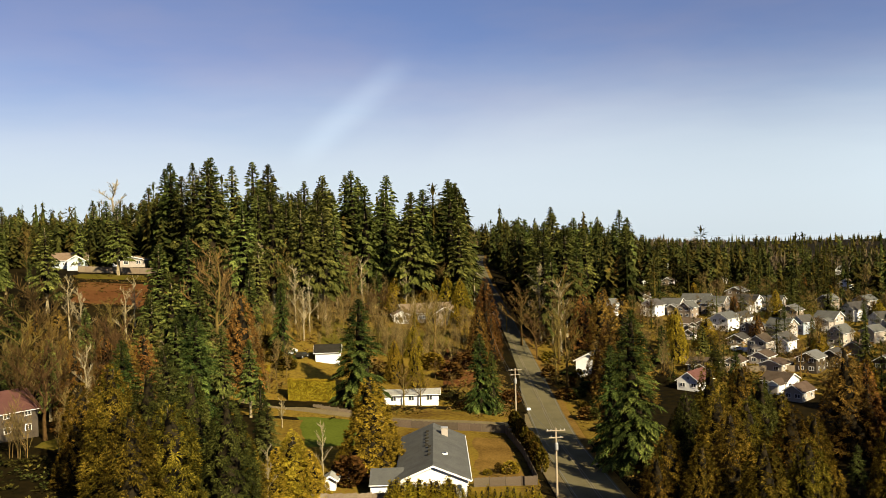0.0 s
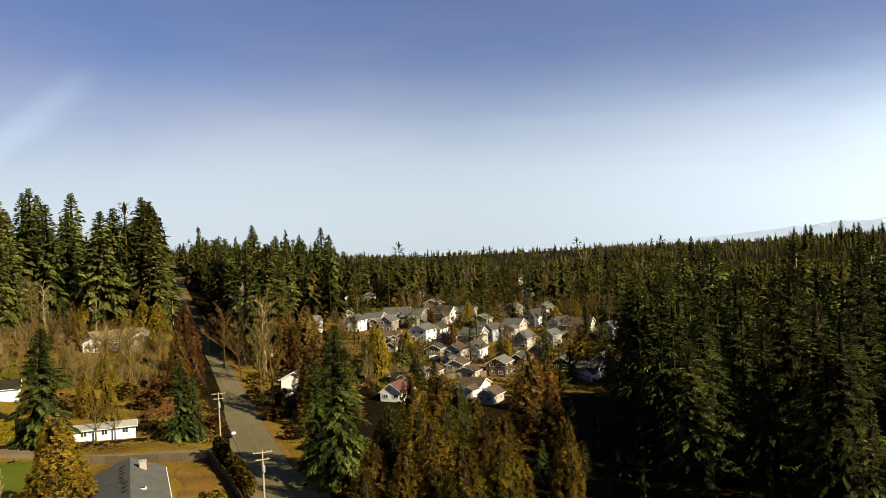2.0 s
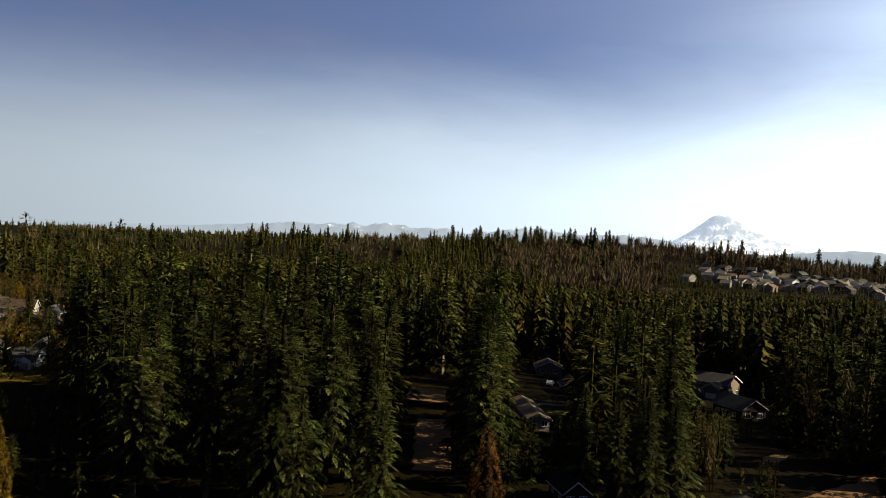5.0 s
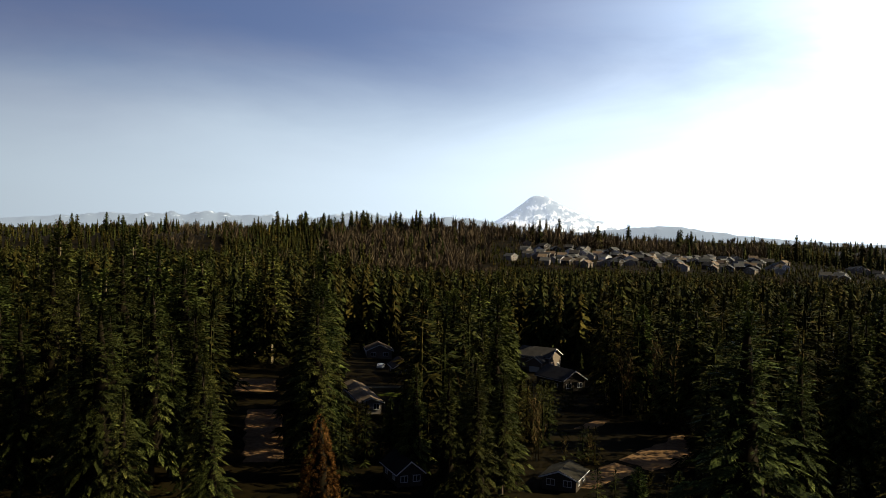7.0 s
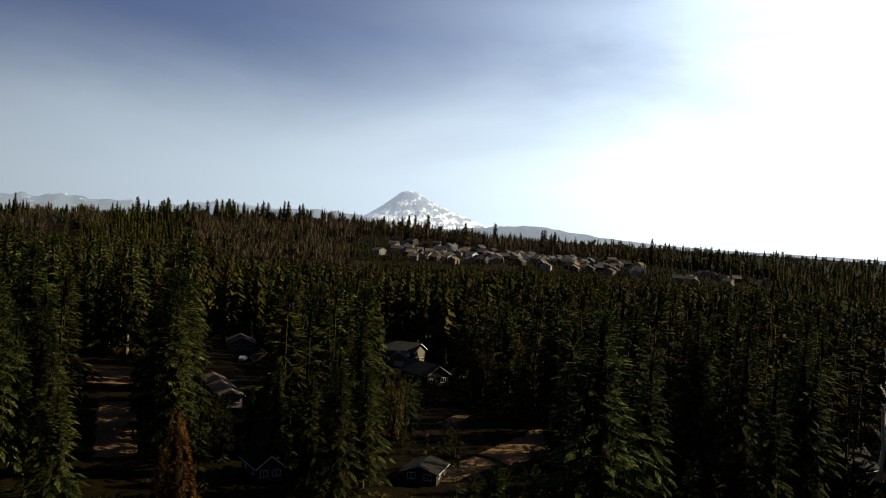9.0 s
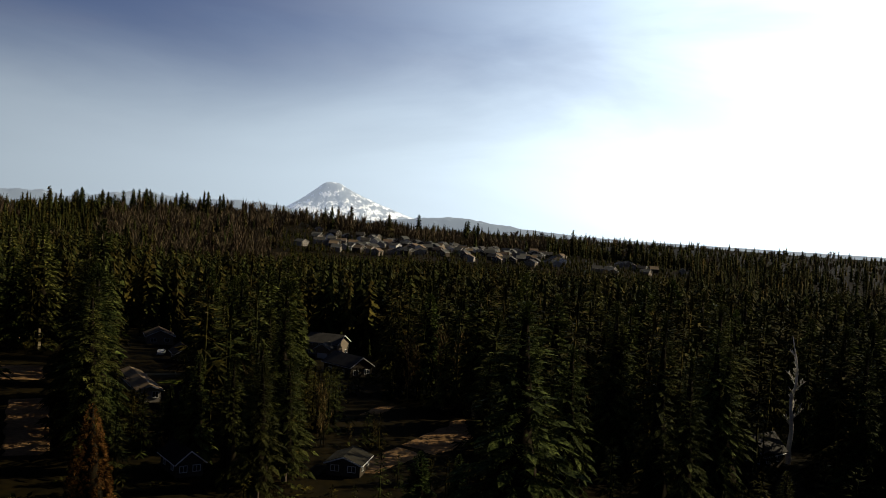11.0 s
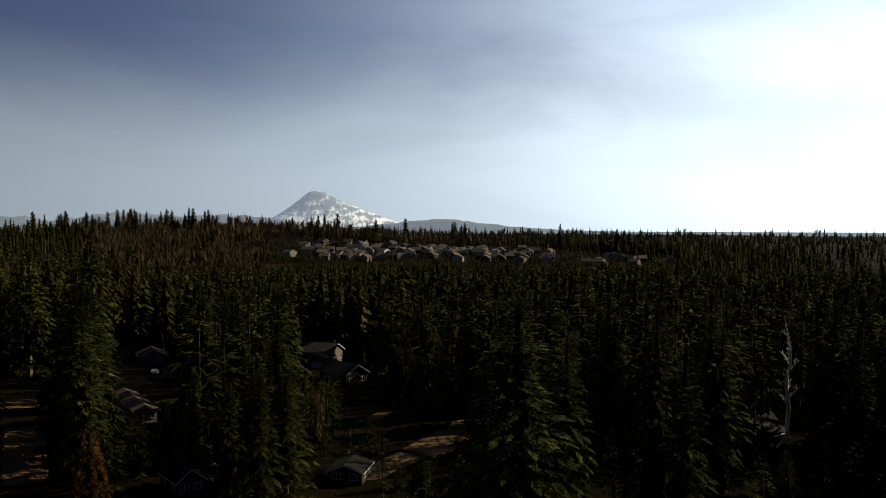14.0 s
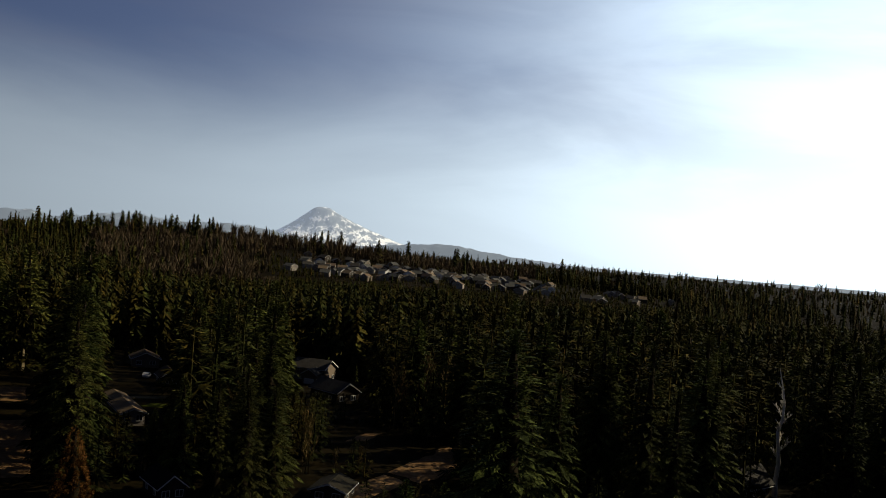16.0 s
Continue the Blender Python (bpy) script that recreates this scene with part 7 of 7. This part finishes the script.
def woodland(name, label, spots, shapes, material):
    """One mesh of many trees: spots are (x, y, height, width, turn)."""
    vs, fs, k = [], [], 0
    for i, (x, y, h, w, turn) in enumerate(spots):
        v, f = shapes[i % len(shapes)]
        c, s = math.cos(turn), math.sin(turn)
        p = np.empty_like(v)
        p[:, 0], p[:, 1], p[:, 2] = x + (v[:, 0] * c - v[:, 1] * s) * w, y + (v[:, 0] * s + v[:, 1] * c) * w, ground_z(x, y) - 0.5 + v[:, 2] * h
        vs.append(p)
        fs.append(f + k)
        k += len(v)
    return tagged(new(name, raw_mesh(name, np.concatenate(vs), np.concatenate(fs), material)), label, "woods", kind="stuff")


shape_rng = random.Random(5)
MID = []
for k in range(6):
    me = conifer_mesh("wood_fir", 200 + k, FARFIR, 26.0, 4.9, 26, 0.40, 0.06, 0.76 + 0.05 * (k % 3), 2, 1.75, 0.10, 4, 3)
    v = np.array([tuple(p.co) for p in me.vertices])
    MID.append((v / np.array([9.0, 9.0, 26.0]), np.array([tuple(p.vertices) for p in me.polygons])))
    bpy.data.meshes.remove(me)
DENSE = [bough_fir(shape_rng, 66 + 4 * (k % 3), 0.5 + 0.1 * (k % 4), 0.04, 0.21) for k in range(10)]
SLOPE = [bough_fir(shape_rng, 26 + 2 * (k % 3), 0.52 + 0.1 * (k % 4)) for k in range(10)]
FAR = [bough_fir(shape_rng, 13 + k % 3, 0.62 + 0.08 * (k % 4)) for k in range(10)]
FINEBARE = [fine_bare(shape_rng, 13, 6) for k in range(8)]
BAREFAR = [soft_bare(shape_rng, 52) for k in range(6)]


def spread(rng, n, a0, a1, r0, r1):
    """Places over a sector, the sparser the farther off, clear of open ground."""
    got = []
    for _ in range(n):
        a = radians(rng.uniform(a0, a1))
        r = r0 * (r1 / r0) ** rng.random()
        x, y = r * math.sin(a), r * math.cos(a)
        if free_ground(x, y):
            got.append((x, y, r, math.degrees(a)))
    return got


def far_town(x, y):
    a, r = math.degrees(math.atan2(x, y)), math.hypot(x, y)
    return 67 < a < 93 and 1090 < r < 1400


def canopy(a, r):
    """How high the tree tops of the valley reach, by bearing and distance."""
    if a > 58:
        return 40 - (0.0535 - 0.0065 * min(1, max(0, (r - 600) / 450))) * r + 0.8 * max(0, 62 - a)
    return 37 - 0.03 * r


mid_spots, dense_spots, slope_spots, bare_spots, far_spots, thicket_spots = [], [], [], [], [], []
for x, y, r, a in spread(wood, 560, -38, 34, 250, 600):
    h = wood.uniform(24, 40)
    if -6.5 < a < 3.5:
        h = wood.uniform(30, 44)
    if a < -20:
        h = wood.uniform(15, 24)
    elif a > 12:
        h = wood.uniform(19, 30)
    elif a > 3:
        h = wood.uniform(20, 33)
    if a < 14 and r < 345:
        continue
    if (r > 260 and noise.noise((x * 0.012, y * 0.012, 2)) > 0.36) or (a < 6 and wood.random() < 0.10):
        (thicket_spots if r < 450 else bare_spots).append((x, y, h * 0.62, h * 0.5, wood.uniform(0, 6.28)))
    else:
        h *= wood.uniform(0.6, 1.08)
        mid_spots.append((x, y, h, h * 0.52 * wood.uniform(0.85, 1.3), wood.uniform(0, 6.28)))
# the wooded ridge behind the road
for x, y, r, a in spread(wood, 1000, -38, 31, 335, 640):
    h = wood.uniform(24, 38) if -6.5 < a < 3.5 else wood.uniform(15, 24) if a < -20 else wood.uniform(20, 34) if a < 12 else wood.uniform(15, 25)
    if a > 12 and r < 400:
        continue
    h *= wood.uniform(0.6, 1.0)
    dense_spots.append((x, y, h, h * 0.50 * wood.uniform(0.8, 1.3), wood.uniform(0, 6.28)))
# the closed fir wood of the valley, from the nearest stands to the foot of the far estate
cells = {}
for _ in range(26000):
    a, q = wood.uniform(31, 116), wood.random()
    r = math.sqrt(150 ** 2 + q * (1040 ** 2 - 150 ** 2)) if wood.random() < 0.6 else math.sqrt(150 ** 2 + q * (420 ** 2 - 150 ** 2))
    x, y = r * math.sin(radians(a)), r * math.cos(radians(a))
    gap = 5.5 + r * 0.0045
    cell = (int(x // gap), int(y // gap), gap > 8)
    if cell in cells or not free_ground(x, y):
        continue
    g = ground_z(x, y)
    clump = noise.noise((x * 0.02, y * 0.02, 4))
    h = min(wood.uniform(19, 33) + 5 * clump, canopy(a, r) - g + wood.choice((wood.uniform(-9, -2), wood.uniform(-5, 2.2))) + 5 * clump, room(x, y, 3.5))
    if h < 6 or (shades(x, y, h) and wood.random() < 0.85):
        continue
    cells[cell] = True
    if noise.noise((x * 0.011, y * 0.011, 2)) + 0.3 * noise.noise((x * 0.06, y * 0.06, 9)) > 0.50:
        thicket_spots.append((x, y, h * 0.8, h * 0.5, wood.uniform(0, 6.28))) if r < 450 else bare_spots.append((x, y, h * 0.85, h * 0.5, wood.uniform(0, 6.28)))
    else:
        (mid_spots if r < 275 else dense_spots if r < 440 else slope_spots).append((x, y, h, min(h * 0.44, 10.5) * wood.uniform(0.75, 1.35), wood.uniform(0, 6.28)))
# young firs under the tall ones
for _ in range(300):
    b, q = radians(wood.uniform(53, 112)), wood.uniform(112, 205)
    x, y = q * math.sin(b), q * math.cos(b)
    h = min(wood.uniform(5, 13), room(x, y, 2))
    if h > 3 and free_ground(x, y):
        mid_spots.append((x, y, h, h * 0.55, wood.uniform(0, 6.28)))
# unseen firs added below the view and past its sunny side for shade
for _ in range(150):
    b, q = radians(wood.uniform(52, 112)), wood.uniform(45, 108)
    h = wood.uniform(0.55, 0.9) * (40 - q * 0.335)
    if h > 5 and not shades(q * math.sin(b), q * math.cos(b), h):
        mid_spots.append((q * math.sin(b), q * math.cos(b), h, h * 0.4, wood.uniform(0, 6.28)))
for _ in range(330):
    b, q = radians(wood.uniform(108, 165)), wood.uniform(45, 270)
    h = wood.uniform(22, 33)
    if shades(q * math.sin(b), q * math.cos(b), h):
        continue
    dense_spots.append((q * math.sin(b), q * math.cos(b), h, h * 0.42, wood.uniform(0, 6.28)))
# leafless thicket on the western bank
for x, y, r, a in [(q * math.sin(radians(b)), q * math.cos(radians(b)), q, b) for b, q in ((wood.uniform(-28, -3), wood.uniform(165, 345)) for _ in range(700))]:
    if (a < -17 or r > 250 or (a < -10 and r > 205)) and all((x - hx) ** 2 + (y - hy) ** 2 > 110 for hx, hy in BUILT) and not (-27 < a < -15.5 and r > 225):
        h = wood.uniform(6, 13)
        thicket_spots.append((x, y, h, h * 0.7, wood.uniform(0, 6.28)))
# young leafless trees round the garage and the tan house
for _ in range(210):
    x, y = wood.uniform(-52, 9), wood.uniform(236, 304)
    if all((x - hx) ** 2 + (y - hy) ** 2 > 90 for hx, hy in BUILT) and not (-26 < x < 2 and 270 < y < 294):
        h = wood.uniform(4, 10)
        thicket_spots.append((x, y, h, h * 0.8, wood.uniform(0, 6.28)))
# garden trees between the houses of the estate
for _ in range(620):
    b, q = radians(wood.uniform(9.5, 31)), wood.uniform(225, 480)
    x, y = q * math.sin(b), q * math.cos(b)
    if all((x - hx) ** 2 + (y - hy) ** 2 > 36 for hx, hy in BUILT):
        h = wood.uniform(3, 9.5) if wood.random() < 0.8 else wood.uniform(9, 14)
        if wood.random() < 0.4:
            thicket_spots.append((x, y, h, h * 0.9, wood.uniform(0, 6.28)))
        else:
            mid_spots.append((x, y, h, h * 0.62, wood.uniform(0, 6.28)))
planted = random.Random(71)
placed = 0
while placed < 64:
    b, q = radians(planted.uniform(11.5, 30)), planted.uniform(228, 420)
    x, y = q * math.sin(b), q * math.cos(b)
    if all((x - hx) ** 2 + (y - hy) ** 2 > 30 for hx, hy in BUILT):
        tree(planted.choice(("fir", "fir", "rust", "gold", "redbare", "bare", "greencedar")), round(x, 1), round(y, 1), planted.uniform(6, 11.5), planted.uniform(1.1, 1.6), group="garden trees of the estate")
        placed += 1
# woods on the far slopes, up to the horizon
for x, y, r, a in spread(wood, 2600, -45, 32, 600, 3900) + spread(wood, 5200, 28, 125, 1000, 3700) + spread(wood, 5200, 50, 100, 1000, 1600):
    grow = 1 + min(0.4, max(0, r - 1300) / 2200)
    h = wood.uniform(15, 27) if wood.random() < 0.8 else wood.uniform(27, 38)
    if a > 40:
        h = wood.uniform(13, 22) if wood.random() < 0.86 else wood.uniform(24, 36)
    elif a > 12:
        h = wood.uniform(13, 21) if wood.random() < 0.92 else wood.uniform(22, 30)
    town = far_town(x, y)
    if town:
        if any((x - hx) ** 2 + (y - hy) ** 2 < 190 for hx, hy in BUILT):
            continue
        h *= 0.36
    elif 66.5 < a < 94 and r < 1110:
        h = min(h, canopy(a, r) + 2 - ground_z(x, y))
        if h < 5:
            continue
    patchy = noise.noise((x * 0.0034, y * 0.0034, 8)) + 0.35 * noise.noise((x * 0.017, y * 0.017, 1))
    brown = patchy > 0.16 or (56 < a < 84 and 1090 < r < 1640 and not town and wood.random() < 0.86)
    if brown:
        bare_spots.append((x, y, h * 0.95, h * 0.62 * grow, wood.uniform(0, 6.28)))
        if wood.random() < (0.5 if a < 50 else 0.2):
            far_spots.append((x + 8, y + 6, h * 0.6, h * 0.34 * grow, wood.uniform(0, 6.28)))
    else:
        (slope_spots if r < 1600 and wood.random() < 0.5 else far_spots).append((x, y, h, (h * 0.34 + 2.0) * grow * wood.uniform(0.75, 1.3), wood.uniform(0, 6.28)))
# tall firs that stand out on the crest, in loose groups
for _ in range(64):
    a = wood.choice((wood.uniform(52, 66), wood.uniform(52, 66), wood.uniform(66, 104), wood.uniform(30, 52)))
    q = wood.uniform(1380, 1620)
    for k in range(wood.choice((1, 1, 2, 3, 5))):
        b, e = radians(a + wood.uniform(-0.5, 0.5)), q + wood.uniform(-40, 40)
        h = wood.uniform(22, 44)
        dense_spots.append((e * math.sin(b), e * math.cos(b), h, h * wood.uniform(0.38, 0.5), wood.uniform(0, 6.28)))
woodland("valley_woods", "closed dark green fir wood filling the valley", dense_spots, DENSE, FARFIR)
woodland("slope_woods", "dark conifer wood on the slope below the far estate", slope_spots, SLOPE, FARFIR)
woodland("mid_woods", "dense dark green fir woods on the slopes", mid_spots, MID, FARFIR)
woodland("far_woods", "far dark conifer woods reaching to the horizon", far_spots, FAR, FARFIR)
woodland("thicket", "leafless tan thicket of young trees on a bank", thicket_spots, FINEBARE, THICKET)
woodland("bare_woods", "leafless brown woods between the conifers", bare_spots, BAREFAR, FARBARE)


def shrub_shape(rng):
    """A low ragged shrub, one metre high and two wide."""
    v, f = [], []
    for k in range(16):
        a, u = rng.uniform(0, 6.28), rng.random()
        p = Vector((math.cos(a) * u * 0.8, math.sin(a) * u * 0.8, 0.15 + 0.5 * (1 - u)))
        out = Vector((math.cos(a), math.sin(a), rng.uniform(0.2, 1.2))).normalized()
        kite(v, f, p, out, Vector((-math.sin(a), math.cos(a), rng.uniform(-0.5, 0.5))), 0.42, 0.12, 0.05)
    return np.array([tuple(p) for p in v]), np.array(f)


SHRUBS = [shrub_shape(shape_rng) for k in range(6)]
under = []
for _ in range(3000):
    a, r = radians(wood.uniform(-32, 112)), math.sqrt(wood.uniform(105 ** 2, 330 ** 2))
    x, y = r * math.sin(a), r * math.cos(a)
    if free_ground(x, y) and (a > 0.5 or r > 200) and room(x, y) > 6:
        h = wood.uniform(0.8, 2.4)
        under.append((x, y, h, h * 1.3, wood.uniform(0, 6.28)))
# shrubs added to darken ground in shadow round the red-roofed house
for _ in range(260):
    a, r = radians(wood.uniform(-33, -20)), wood.uniform(135, 182)
    x, y = r * math.sin(a), r * math.cos(a)
    if (x + 84) ** 2 + (y - 164) ** 2 > 70 and not (-76 < x < -65 and y > 154):
        under.append((x, y, wood.uniform(0.8, 2.2), wood.uniform(1.2, 2.4), wood.uniform(0, 6.28)))
woodland("undergrowth", "low dark undergrowth on the forest floor", under, SHRUBS, FARFIR)
# rough grass, bracken and brush on the open slopes west of the road and along it
rough = []
for _ in range(3000):
    x, y = wood.uniform(-62, 15), wood.uniform(187, 305)
    if abs(y - (188.0 - 0.235 * x)) < 4 or any((x - hx) ** 2 + (y - hy) ** 2 < 50 for hx, hy in BUILT) or (-38 < x < -24 and 212 < y < 230):
        continue
    thick = noise.noise((x * 0.05, y * 0.05, 3)) + 0.3 * noise.noise((x * 0.2, y * 0.2, 6))
    if thick > -0.12:
        h = wood.uniform(0.4, 1.1) + max(0, thick) * wood.uniform(0.5, 4.0)
        rough.append((x, y, h + 0.4, h * 1.0 + 0.6, wood.uniform(0, 6.28)))
for _ in range(420):
    x, y = wood.uniform(-128, -84), wood.uniform(255, 312)
    h = wood.uniform(0.4, 1.5)
    if noise.noise((x * 0.09, y * 0.09, 5)) > -0.1:
        rough.append((x, y, h + 0.3, h + 0.5, wood.uniform(0, 6.28)))
for _ in range(500):
    y = wood.uniform(100, 330)
    x = wood.choice((27.5 + wood.uniform(0, 5), 14.2 + wood.uniform(-2.5, 0.6)))
    rough.append((x, y, wood.uniform(0.7, 1.4), wood.uniform(0.8, 1.6), wood.uniform(0, 6.28)))
# brush under the firs of the ridge
for _ in range(420):
    x, y = wood.uniform(-70, 11), wood.uniform(296, 352)
    h = wood.uniform(1.5, 4.5)
    if all((x - hx) ** 2 + (y - hy) ** 2 > 90 for hx, hy in BUILT):
        rough.append((x, y, h, h * 1.1, wood.uniform(0, 6.28)))
for _ in range(160):
    x, y = wood.uniform(28, 46), wood.uniform(215, 345)
    h = wood.uniform(1.2, 4.0)
    rough.append((x, y, h, h * 1.1, wood.uniform(0, 6.28)))
# gardens of the estate
for _ in range(1100):
    b, q = radians(wood.uniform(11.5, 31)), wood.uniform(225, 470)
    x, y = q * math.sin(b), q * math.cos(b)
    if all((x - hx) ** 2 + (y - hy) ** 2 > 30 for hx, hy in BUILT):
        h = wood.uniform(0.8, 3.2)
        rough.append((x, y, h + 0.4, h * 1.1, wood.uniform(0, 6.28)))
woodland("rough_growth", "dead bracken, rough grass and brush in olive and rust", rough, SHRUBS, BRACKEN)
